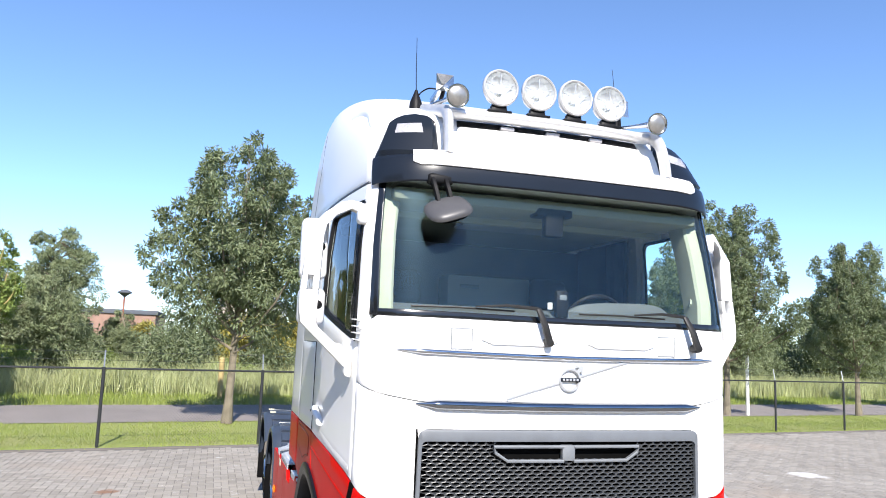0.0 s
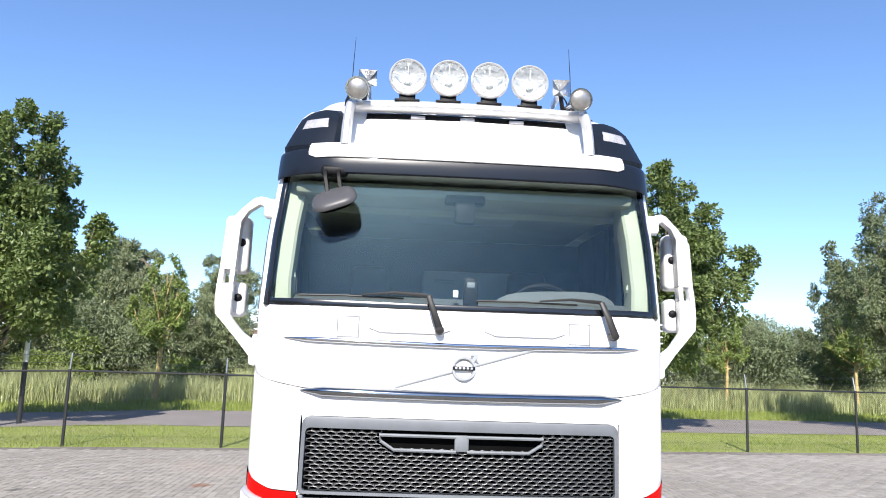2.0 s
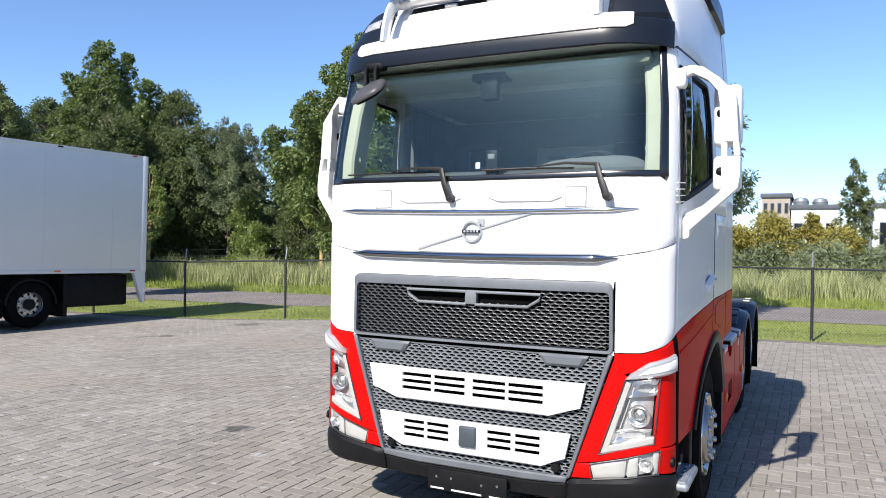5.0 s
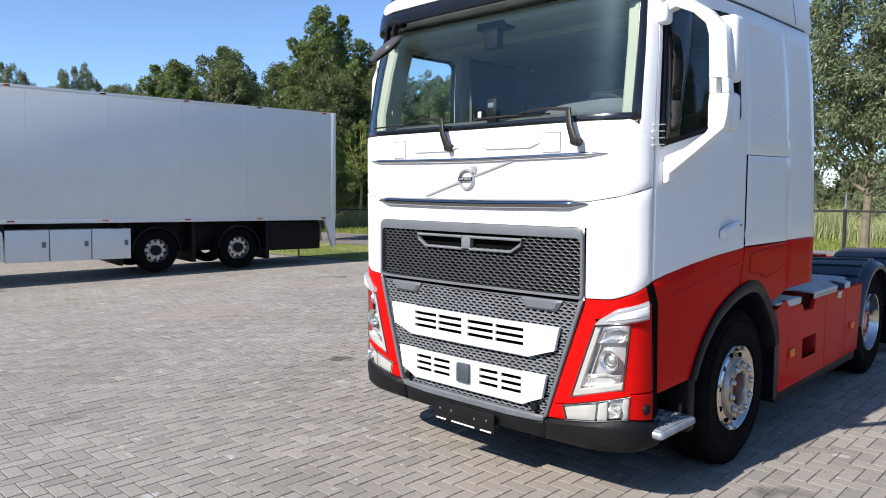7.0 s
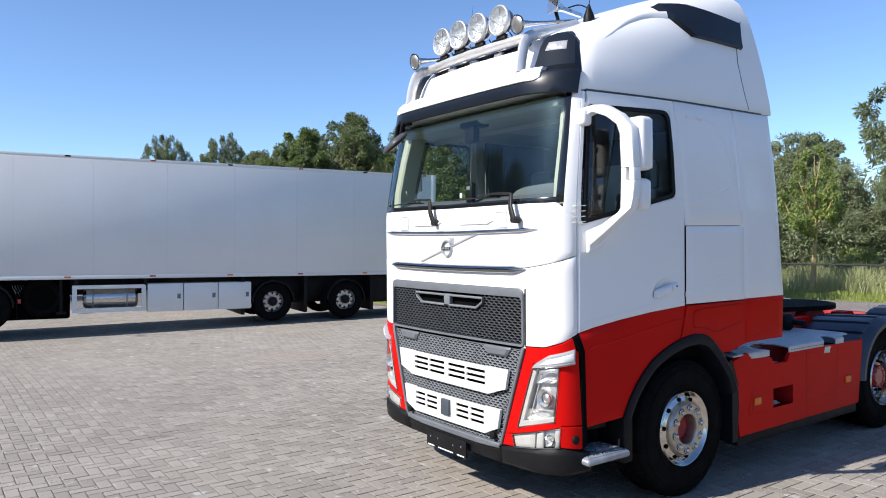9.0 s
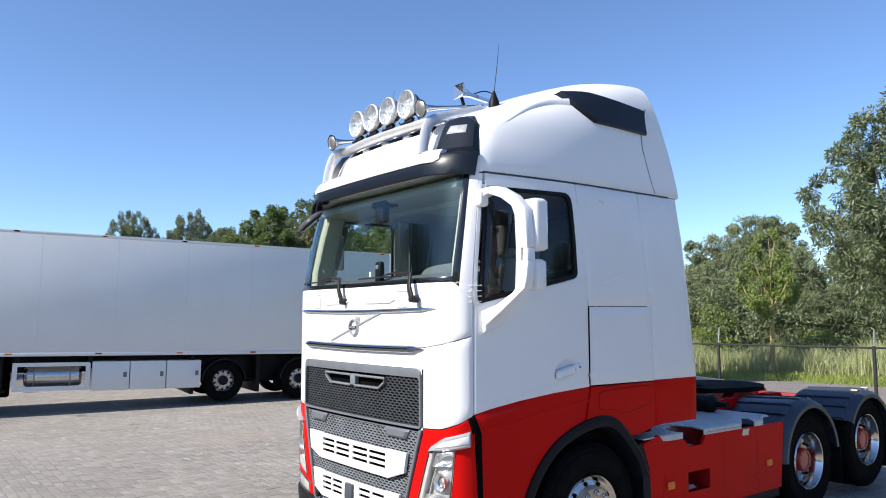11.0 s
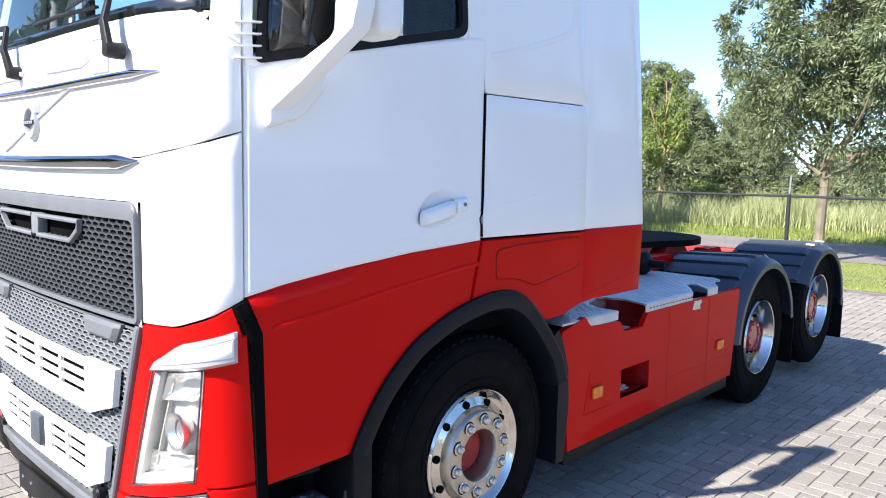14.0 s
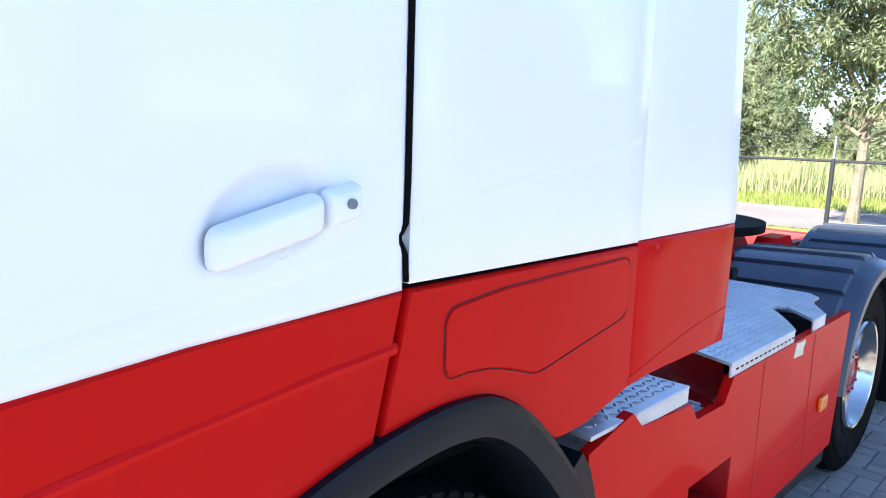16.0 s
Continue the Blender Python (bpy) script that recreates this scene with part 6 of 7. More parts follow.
part("cabinet_handle", boxed((-0.1, 0.372, 2.5), (0.06, 0.383, 2.53), 0.004), GREY, bpy.data.objects["cabinet"])
bm = bmesh.new()
for s in (1, -1):
    xs = [s * (1.12 + 0.015 * math.sin(i * 1.9)) for i in range(24)]
    pts = [Vector((xs[i], -0.02 + i * 0.012, 0)) for i in range(24)]
    for a, b in zip(pts, pts[1:]):
        bm.faces.new([bm.verts.new((p.x, p.y, z)) for p, z in ((a, 1.9), (b, 1.9), (b, 2.9), (a, 2.9))])
part("curtain", bm, CURTAIN, truck, "gathered grey side curtains")
part("inner_rear_wall", boxed((-1.15, 0.78, 1.1), (1.15, 0.815, 2.9), 0.01), CURTAIN, truck, "dark padded inner rear wall")
for s in (1, -1):
    bm = bmesh.new()
    box(bm, (min(s * 1.08, s * 1.13), -1.0, 1.2), (max(s * 1.08, s * 1.13), -0.05, 2.06), 0.02)
    box(bm, (min(s * 1.13, s * 1.17), 0.0, 1.2), (max(s * 1.13, s * 1.17), 0.8, 2.92), 0.01)
    part("inner_door_trim", bm, DASH, truck, "dark inner door trim")


# ---- wheels ----
def wheel(s, y, z, front, outer):
    R = 0.515
    w = 0.315
    x = lambda d: s * (outer - d)
    bm = bmesh.new()
    prof = [(0.277, 0.03), (0.30, 0.01), (0.318, 0.006), (0.322, 0.002), (0.33, 0.002), (0.334, 0.006), (0.36, 0.002), (0.40, 0.0), (0.43, 0.004), (0.434, -0.001), (0.446, 0.002), (0.45, 0.009), (0.47, 0.016), (0.475, 0.012), (0.492, 0.022), (0.496, 0.03), (R - 0.004, 0.05), (R, 0.075)]
    back = [(r, w - h) for r, h in prof[::-1]]
    groove = []
    for k in range(4):
        g = 0.075 + (w - 0.15) * (k + 0.5) / 4
        groove += [(R, g - 0.012), (R - 0.012, g - 0.008), (R - 0.012, g + 0.008), (R, g + 0.012)]
    lathe(bm, [(r, s * -h) for r, h in prof + groove + back], (s * outer, y, z), "x", 56)
    t = part("wheel", bm, RUBBER, truck, "black truck tyre on a polished aluminium rim" if front else "black truck tyre on a deep dished aluminium rim")
    vs, fs = [], []
    for k in range(64):
        for side in (0, 1):
            a0, a1 = 2 * math.pi * (k + 0.08) / 64, 2 * math.pi * (k + 0.72) / 64
            d0, d1 = (0.034, 0.088) if side == 0 else (w - 0.088, w - 0.034)
            n0 = len(vs)
            for dd, r in ((d0, R - 0.004), (d1, R + 0.006)) if side == 0 else ((d1, R - 0.004), (d0, R + 0.006)):
                for a in (a0, a1):
                    vs.append((x(dd), y + (r - 0.02) * math.cos(a), z + (r - 0.02) * math.sin(a)))
                    vs.append((x(dd), y + r * math.cos(a), z + r * math.sin(a)))
            fs += [(n0 + 1, n0 + 3, n0 + 7, n0 + 5), (n0, n0 + 1, n0 + 5, n0 + 4), (n0 + 2, n0 + 3, n0 + 7, n0 + 6), (n0, n0 + 2, n0 + 3, n0 + 1), (n0 + 4, n0 + 5, n0 + 7, n0 + 6)]
    tagged(mesh_part("tread_band", raw("tread_band", vs, fs), RUBBER, t, "", 0), kind="stuff")
    bm = bmesh.new()
    if front:
        prof = [(0.312, 0.012), (0.304, 0.0), (0.296, 0.004), (0.285, 0.022), (0.262, 0.036), (0.248, 0.03), (0.225, 0.02), (0.218, 0.024)]
    else:
        prof = [(0.312, 0.012), (0.304, 0.0), (0.296, 0.004), (0.285, 0.03), (0.272, 0.05), (0.262, 0.10), (0.255, 0.145), (0.235, 0.155), (0.145, 0.155), (0.14, 0.16), (0.14, 0.18)]
    lathe(bm, [(r * 0.92, s * -h) for r, h in prof], (s * outer, y, z), "x", 48)
    rim = part("rim", bm, ALU, t, "polished aluminium rim")
    if front:
        bm = bmesh.new()
        lathe(bm, [(r, s * -h) for r, h in ((0.203, 0.026), (0.201, 0.005), (0.196, -0.014), (0.188, -0.021), (0.122, -0.022), (0.114, -0.018), (0.109, -0.008), (0.107, 0.004), (0.103, 0.03), (0.1, 0.062))], (s * outer, y, z), "x", 48)
        part("wheel_disc", bm, SATIN, t, "satin grey wheel disc")
    face = -0.02 if front else 0.155
    for k in range(10):
        a = 2 * math.pi * (k + 0.3) / 10
        bm = bmesh.new()
        lathe(bm, [(0.026, s * 0.0), (0.026, s * 0.005), (0.02, s * 0.007), (0.019, s * 0.018), (0.013, s * 0.026), (0.0, s * 0.027)], (x(face), y + 0.154 * math.cos(a), z + 0.154 * math.sin(a)), "x", 10)
        part("wheel_nut", bm, NUT, t)
        if front:
            bm = bmesh.new()
            lathe(bm, [(0.0, s * 0.0015), (0.0315, s * 0.0015), (0.033, s * -0.004)], (x(face), y + 0.154 * math.cos(a), z + 0.154 * math.sin(a)), "x", 16)
            part("nut_seat", bm, BLACK, t, "black nut seat")
        a = 2 * math.pi * (k + 0.8) / 10
        rr = 0.222 if front else 0.245
        bm = bmesh.new()
        lathe(bm, [(0.0, s * 0.004), (0.0165, s * 0.004), (0.018, -s * 0.02)], (x(0.024 if front else 0.118), y + rr * math.cos(a), z + rr * math.sin(a)), "x", 14)
        part("hand_hole", bm, DARK, t)
    bm = bmesh.new()
    if front:
        lathe(bm, [(0.1, -s * 0.064), (0.088, -s * 0.062), (0.08, -s * 0.05), (0.066, -s * 0.046), (0.06, -s * 0.05), (0.0, -s * 0.046)], (s * outer, y, z), "x", 24)
    else:
        lathe(bm, [(0.118, -s * 0.17), (0.115, -s * 0.06), (0.106, -s * 0.045), (0.08, -s * 0.043), (0.076, -s * 0.05), (0.0, -s * 0.048)], (s * outer, y, z), "x", 24)
        for k in range(10):
            a = 2 * math.pi * k / 10
            lathe(bm, [(0.0, s * -0.038), (0.008, s * -0.038), (0.009, s * -0.05)], (s * outer, y + 0.096 * math.cos(a), z + 0.096 * math.sin(a)), "x", 6)
    part("hub", bm, REDF if front else BASIN, t, "faded red wheel hub")
    return t


Y2, Y3, Z3 = 3.28, 4.63, 0.585
for s in (1, -1):
    wheel(s, 0.0, 0.515, True, 1.215)
    wheel(s, Y2, 0.515, False, 1.195)
    wheel(s, Y3, Z3, False, 1.185)
    bm = bmesh.new()
    lathe(bm, [(0.3, 0.0), (0.46, 0.0), (0.505, 0.04), (0.513, 0.08), (0.513, 0.22), (0.46, 0.28), (0.3, 0.28)], (s * 0.56 if s > 0 else s * 0.84, Y2, 0.515), "x", 40)
    part("inner_tyre", bm, RUBBER, truck, "inner twin tyre")

# ---- chassis ----
for s in (1, -1):
    bm = bmesh.new()
    box(bm, (min(s * 0.39, s * 0.46), -0.9, 0.76), (max(s * 0.39, s * 0.46), 5.35, 1.0), 0.008)
    part("frame_rail", bm, REDF, truck, "red painted chassis rail")
for y in (1.3, 2.4, 3.95, 5.2):
    part("cross_member", boxed((-0.39, y - 0.06, 0.78), (0.39, y + 0.06, 0.97), 0.01), REDF, truck)
for y, z in ((0, 0.515), (Y2, 0.515), (Y3, Z3)):
    bm = bmesh.new()
    sweep(bm, [(-1.0, y, z), (1.0, y, z)], 0.075, 12, up=(0, 0, 1))
    if y == Y2:
        lathe(bm, [(0.0, -0.2), (0.16, -0.17), (0.22, 0), (0.16, 0.17), (0, 0.2)], (0, y, z), "y", 20)
    part("axle", bm, BLACK, truck)
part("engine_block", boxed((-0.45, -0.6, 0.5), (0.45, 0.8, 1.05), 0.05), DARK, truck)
# fifth wheel coupling
bm = bmesh.new()
poly = [(0.52 * math.cos(a), 3.38 + 0.55 * math.sin(a)) for a in np.linspace(-0.2, math.pi + 0.2, 24)] + [(-0.34, 2.78), (-0.12, 2.72), (-0.05, 3.1), (0.05, 3.1), (0.12, 2.72), (0.34, 2.78)]
prism(bm, [(x, y + 0.15) for x, y in poly], 1.135, 1.185, "z")
fw = part("fifth_wheel", bm, GREASE, truck, "greasy black fifth wheel coupling plate")
for s in (1, -1):
    bm = bmesh.new()
    prism(bm, [(3.1, 1.0), (3.7, 1.0), (3.55, 1.135), (3.25, 1.135)], s * 0.3, s * 0.42, "x")
    part("coupling_bracket", bm, REDF, fw)
for s in (1, -1):
    bm = bmesh.new()
    prism(bm, [(2.5, 1.0), (4.05, 1.0), (3.95, 1.1), (3.72, 1.1), (3.66, 1.05), (3.12, 1.05), (3.05, 1.1), (2.72, 1.1)], s * 0.44, s * 0.56, "x")
    part("mounting_bracket", bm, RED, fw, "red coupling mounting bracket")
bm = bmesh.new()
lathe(bm, [(0.0, -0.2), (0.07, -0.19), (0.085, -0.16), (0.085, 0.14), (0.06, 0.17), (0.03, 0.18), (0.03, 0.3), (0.0, 0.3)], (0.52, 2.45, 1.09), "x", 18)
part("air_cylinder", bm, BLACK, truck, "black brake air cylinder behind the cab")
bm = bmesh.new()
for k in range(3):
    sweep(bm, smooth_line([(0.35 + 0.05 * k, 1.5, 1.02), (0.42 + 0.06 * k, 1.9, 1.08 + 0.02 * k), (0.38 + 0.05 * k, 2.3, 1.05), (0.3 + 0.04 * k, 2.9, 1.04)], 5), 0.012, 6)
part("brake_hoses", bm, BLACK, truck, "thin black brake hoses on the chassis")
bm = bmesh.new()
for k in range(4):
    sweep(bm, smooth_line([(-0.3 + 0.12 * k, 0.95, 1.75 - 0.05 * k), (-0.28 + 0.13 * k, 1.15, 1.35), (-0.2 + 0.12 * k, 1.3, 1.1), (-0.15 + 0.08 * k, 1.6, 1.05)], 6), 0.016, 6)
part("air_lines", bm, BLACK, truck, "coiled black air lines behind the cab")
for y, h in ((1.75, 0.2), (2.1, 0.16), (2.45, 0.2)):
    bm = bmesh.new()
    lathe(bm, [(0.0, -0.5), (0.1, -0.48), (0.115, -0.4), (0.115, 0.4), (0.1, 0.48), (0, 0.5)], (0.0, y, 0.86), "x", 16)
    part("air_tank", bm, BLACK, truck)


def flank_deck(s):
    X = 1.243
    # red side skirt: an outline with a stepped top and a step opening
    bm = bmesh.new()
    n = 0.03
    top = [(0.575, 0.965), (0.775, 1.012), (0.83, 0.96), (1.115, 0.945), (1.165, 0.885), (1.36, 0.88), (1.42, 0.955), (2.70, 0.955)]
    tz = lambda y: float(np.interp(y, [p[0] for p in top], [p[1] for p in top]))
    cuts = [0.575, 0.66, 0.775, 0.83, 1.115, 1.15, 1.165, 1.36, 1.42, 1.46, 2.0, 2.62, 2.70]
    bz = lambda y: float(np.interp(y, [0.575, 0.66, 2.62, 2.70], [0.93, 0.35, 0.36, 0.9]))
    for y0, y1 in zip(cuts, cuts[1:]):
        spans = [(bz(y0), bz(y1), tz(y0), tz(y1))]
        if y0 >= 1.15 and y1 <= 1.46:
            spans = [(bz(y0), bz(y1), 0.515, 0.515), (0.675, 0.675, tz(y0), tz(y1))]
        for a0, a1, b0, b1 in spans:
            prism(bm, [(y0, a0), (y1, a1), (y1, b1), (y0, b0)], s * X, s * (X - n), "x")
    bmesh.ops.remove_doubles(bm, verts=bm.verts, dist=0.0005)
    inner = [f for f in bm.faces if all(len([g for g in e.link_faces]) > 2 for e in f.edges) and abs(f.normal.y) > 0.99]
    bmesh.ops.delete(bm, geom=inner, context="FACES_ONLY")
    sk = part("side_skirt", bm, RED, truck, "glossy red side skirt with step opening", 20)
    bm = bmesh.new()
    for y0, y1, z0, z1 in ((1.13, 1.48, 0.50, 0.515), (1.13, 1.48, 0.675, 0.69), (1.135, 1.15, 0.51, 0.68), (1.46, 1.475, 0.51, 0.68)):
        box(bm, (min(s * 1.02, s * (X - 0.002)), y0, z0), (max(s * 1.02, s * (X - 0.002)), y1, z1), 0.003)
    box(bm, (min(s * 1.01, s * 1.02), 1.13, 0.5), (max(s * 1.01, s * 1.02), 1.48, 0.69))
    part("step_pocket", bm, BASIN, sk, "red step pocket with shade in its colour")
    bm = bmesh.new()
    for k in range(9):
        box(bm, (min(s * 1.12, s * 1.16), 1.165 + 0.022 * k, 0.515), (max(s * 1.12, s * 1.16), 1.178 + 0.022 * k, 0.534 + 0.004 * (k % 2)), 0.002)
    box(bm, (min(s * 1.11, s * 1.17), 1.16, 0.514), (max(s * 1.11, s * 1.17), 1.37, 0.519))
    part("pocket_tread", bm, DECK, sk, "serrated aluminium tread")
    # round red basin below the deck, cut by the skirt
    bm = bmesh.new()
    rows = []
    for k, (r, z) in enumerate(((0.0, 0.845), (0.16, 0.845), (0.21, 0.855), (0.235, 0.89), (0.245, 0.985), (0.27, 0.99))):
        rows.append([bm.verts.new((s * min(1.213, 1.05 + r * math.cos(t)), 1.27 + r * 0.95 * math.sin(t), min(z, 0.872) if 1.05 + r * math.cos(t) > 1.2 else z)) for t in np.linspace(0, 2 * math.pi, 33)[:-1]])
    for p, q in zip(rows, rows[1:]):
        for j in range(32):
            bm.faces.new((p[j], p[(j + 1) % 32], q[(j + 1) % 32], q[j]))
    bmesh.ops.remove_doubles(bm, verts=bm.verts, dist=0.0004)
    part("upper_pocket", bm, BASIN, sk, "round red step basin with shade in its colour")
    bm = bmesh.new()
    prism(bm, [(s * 1.10, 1.16), (s * 1.19, 1.14), (s * 1.19, 1.33), (s * 1.12, 1.33)], 0.858, 0.863, "z")
    for k in range(8):
        box(bm, (min(s * 1.115, s * 1.185), 1.155 + 0.022 * k, 0.86), (max(s * 1.115, s * 1.185), 1.168 + 0.022 * k, 0.874 + 0.004 * (k % 2)), 0.002)
    part("basin_tread", bm, DECK, sk, "serrated aluminium tread")
    for y0, y1, z0, z1 in ((0.84, 0.8415, 0.505, 0.72), (1.68, 1.6815, 0.36, 0.945), (2.22, 2.2215, 0.37, 0.945), (1.68, 2.64, 0.52, 0.5215)):
        part("skirt_seam", boxed((min(s * X, s * (X + 0.0015)), y0, z0), (max(s * X, s * (X + 0.0015)), y1, z1)), REDF, sk)
    bm = bmesh.new()
    prism(bm, [(0.79, 0.50), (1.05, 0.50), (1.05, 0.506), (0.80, 0.506), (0.845, 0.72), (0.838, 0.72)], s * X, s * (X + 0.002), "x")
    part("lamp_swage", bm, RED, sk)
    part("black_sill", boxed((min(s * 1.1, s * 1.225), 0.66, 0.27), (max(s * 1.1, s * 1.225), 2.62, 0.35), 0.01), BLACK, sk, "black rubber sill")
    for y, z in ((0.905, 0.605), (2.41, 0.61)):
        part("side_marker", boxed((min(s * X, s * (X + 0.016)), y - 0.045, z - 0.03), (max(s * X, s * (X + 0.016)), y + 0.045, z + 0.03), 0.006), AMBER, sk, "orange side marker lamp")
        bm = bmesh.new()
        lathe(bm, [(0.0, s * 0.004), (0.018, s * 0.003), (0.02, 0.0)], (s * (X + 0.016), y, z), "x", 12)
        part("marker_reflector", bm, AMBER, sk)
    bm = bmesh.new()
    prism(bm, [(1.98, 0.895), (2.085, 0.89), (2.08, 0.92), (2.1, 0.93), (2.095, 0.948), (2.04, 0.945), (2.0, 0.95)], s * X, s * (X + 0.003), "x")
    part("sticker", bm, STICKER, sk, "torn cream sticker")
    # chequer plate deck in two pieces, with folded outer lips
    MAIN = [(0.47, 1.34), (0.86, 1.34), (0.95, 1.42), (1.06, 1.455), (1.15, 1.43), (1.238, 1.40), (1.238, 1.99), (1.18, 2.09), (1.1, 2.21), (1.05, 2.27), (1.055, 2.33), (1.09, 2.345), (1.13, 2.31), (1.238, 2.2), (1.238, 2.35), (1.19, 2.43), (1.15, 2.5), (1.12, 2.58), (1.12, 2.66), (1.06, 2.72), (0.47, 2.72)]
    FRONT = [(0.7, 0.62), (1.238, 0.585), (1.238, 1.10), (1.12, 1.10), (1.02, 1.15), (0.97, 1.24), (0.95, 1.335), (0.7, 1.335)]
    bm = bmesh.new()
    for poly in (MAIN, FRONT):
        prism(bm, [(s * a, b) for a, b in poly], 0.992, 1.003, "z")
    for y0, y1 in ((1.40, 1.985), (2.2, 2.35), (0.80, 1.10)):
        box(bm, (min(s * 1.232, s * 1.2385), y0, 0.955), (max(s * 1.232, s * 1.2385), y1, 0.9925))
    for y0, y1 in ((1.40, 1.985), (2.2, 2.35), (0.80, 1.10)):
        sweep(bm, [(s * 1.2345, y0, 0.9985), (s * 1.2345, y1, 0.9985)], 0.0062, 8)
    dk = part("deck_plate", bm, DECK, truck, "worn aluminium chequer plate deck", 20)
    bm = bmesh.new()
    box(bm, (min(s * 0.5, s * 1.2), 1.5, 0.86), (max(s * 0.5, s * 1.2), 2.62, 0.90))
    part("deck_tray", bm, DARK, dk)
    for k in range(14):
        y = 1.44 + 0.04 * k
        bm = bmesh.new()
        box(bm, (min(s * 1.238, s * 1.2395), y, 0.972), (max(s * 1.238, s * 1.2395), y + 0.02, 0.978))
        part("lip_slot", bm, DARK, dk)
    # dark panel added between cab floor and deck to block a sun spot
    part("inner_panel", boxed((min(s * 0.66, s * 0.70), 0.56, 0.7), (max(s * 0.66, s * 0.70), 1.34, 1.3), 0.01), DARK, dk)

    def within(x, y, poly, m=0.012):
        def hit(px, py):
            c = False
            for (x0, y0), (x1, y1) in zip(poly, poly[1:] + poly[:1]):
                if (y0 > py) != (y1 > py) and px < (x1 - x0) * (py - y0) / (y1 - y0) + x0:
                    c = not c
            return c
        return all(hit(x + a, y + b) for a in (-m, m) for b in (-m, m))
    vs, fs = [], []
    step = 0.030
    for i in range(72):
        for j in range(27):
            y, x = 0.6 + step * i, 0.48 + step * j
            if not (within(x, y, MAIN) or within(x, y, FRONT)):
                continue
            a = math.radians(45 if (i + j) % 2 else -45)
            c, q = math.cos(a), math.sin(a)
            k = len(vs)
            for du, dv, h in ((-0.0145, 0, 0), (-0.004, -0.0045, 0), (0.004, -0.0045, 0), (0.0145, 0, 0), (0.004, 0.0045, 0), (-0.004, 0.0045, 0), (-0.006, 0, 0.0035), (0.006, 0, 0.0035)):
                vs.append((s * (x + du * c - dv * q), y + du * q + dv * c, 1.0032 + h))
            fs += [(k + 6, k, k + 1), (k + 1, k + 2, k + 7, k + 6), (k + 2, k + 3, k + 7), (k + 3, k + 4, k + 7), (k + 4, k + 5, k + 6, k + 7), (k + 5, k, k + 6)]
    tagged(mesh_part("deck_studs", raw("deck_studs", vs, fs), DECK, dk, "", 0), kind="stuff")


sides(flank_deck)


def fender(s, yc, zc, a0, a1, lift, back):
    """A half-round mudguard with raised ribs over one wheel."""
    bm = bmesh.new()
    R = 0.585
    x0, x1 = 0.5, 1.245
    cols, steps = [], []
    pads = 11
    w = (a1 - a0) / pads
    for k in range(pads):
        p = a0 + w * k
        steps += [(p, 0), (p + w * 0.1, 0), (p + w * 0.13, 1.1), (p + w * 0.35, 1), (p + w * 0.65, 0.8), (p + w * 0.95, 0.6), (p + w * 0.98, 0)]
    for ang, up in steps + [(a1, 0)]:
        a = math.radians(ang)
        rib = 0.02 * up
        pr = [(x0, R - 0.06), (x0 + 0.02, R - 0.035), (0.56, R - 0.03), (0.572, R - 0.03 + rib), (0.9, R - 0.014 + rib), (1.08, R - 0.006 + rib), (1.15, R - 0.006 + rib), (1.162, R - 0.006), (1.2, R - 0.012), (1.228, R - 0.026), (x1, R - 0.046), (x1, R - 0.085), (x1 - 0.012, R - 0.085), (x1 - 0.015, R - 0.04)]
        cols.append([bm.verts.new((s * x, yc + r * math.cos(a), zc + r * 1.02 * math.sin(a))) for x, r in pr])
    for p, q in zip(cols, cols[1:]):
        for j in range(len(p) - 1):
            bm.faces.new((p[j], q[j], q[j + 1], p[j + 1]))
    f = part("mudguard", bm, MUDG, truck, "ribbed grey-black plastic mudguard", 25)
    bm = bmesh.new()
    e = math.radians(back)
    y, z = yc + R * math.cos(e), zc + R * math.sin(e)
    box(bm, (min(s * 0.62, s * 1.235), y - 0.012, 0.22), (max(s * 0.62, s * 1.235), y + 0.012, z + 0.05), 0.004)
    part("mud_flap", bm, RUBBER, f, "black rubber mud flap")
    return f


for s in (1, -1):
    fender(s, Y2, 0.53, 178, 8, 0, 4)
    f = fender(s, Y3 - 0.02, 0.545, 150, 0, 0, 0)
    for a in (55, 80, 105):
        y, z = Y3 + 0.602 * math.cos(math.radians(a)), 0.545 + 0.614 * math.sin(math.radians(a))
        bm = bmesh.new()
        box(bm, (-0.035, -0.012, -0.006), (0.035, 0.012, 0.006), 0.003)
        bmesh.ops.transform(bm, matrix=Matrix.Translation((s * 1.14, y - 0.02, z)) @ Matrix.Rotation(math.radians(a - 90), 4, "X"), verts=bm.verts)
        part("bracket_clip", bm, STICKER, f)
part("rear_cross_beam", boxed((-1.1, 5.25, 0.62), (1.1, 5.33, 0.8), 0.01), REDF, truck, "red rear cross beam")
for s in (1, -1):
    bm = boxed((min(s * 0.75, s * 1.1), 5.33, 0.63), (max(s * 0.75, s * 1.1), 5.37, 0.78), 0.01)
    part("tail_lamp", bm, REDLENS, truck, "red tail lamp cluster")


# ---- parked box trailer ----
trailer = thing("trailer", "long pale grey-white box trailer parked beside the yard", "trailer")
LT = 13.6
TB, TH = 1.22, 2.88


def tp(name, bm, material, label="", parent=None, smooth=30):
    return part(name, bm, material, parent or trailer, label, smooth)


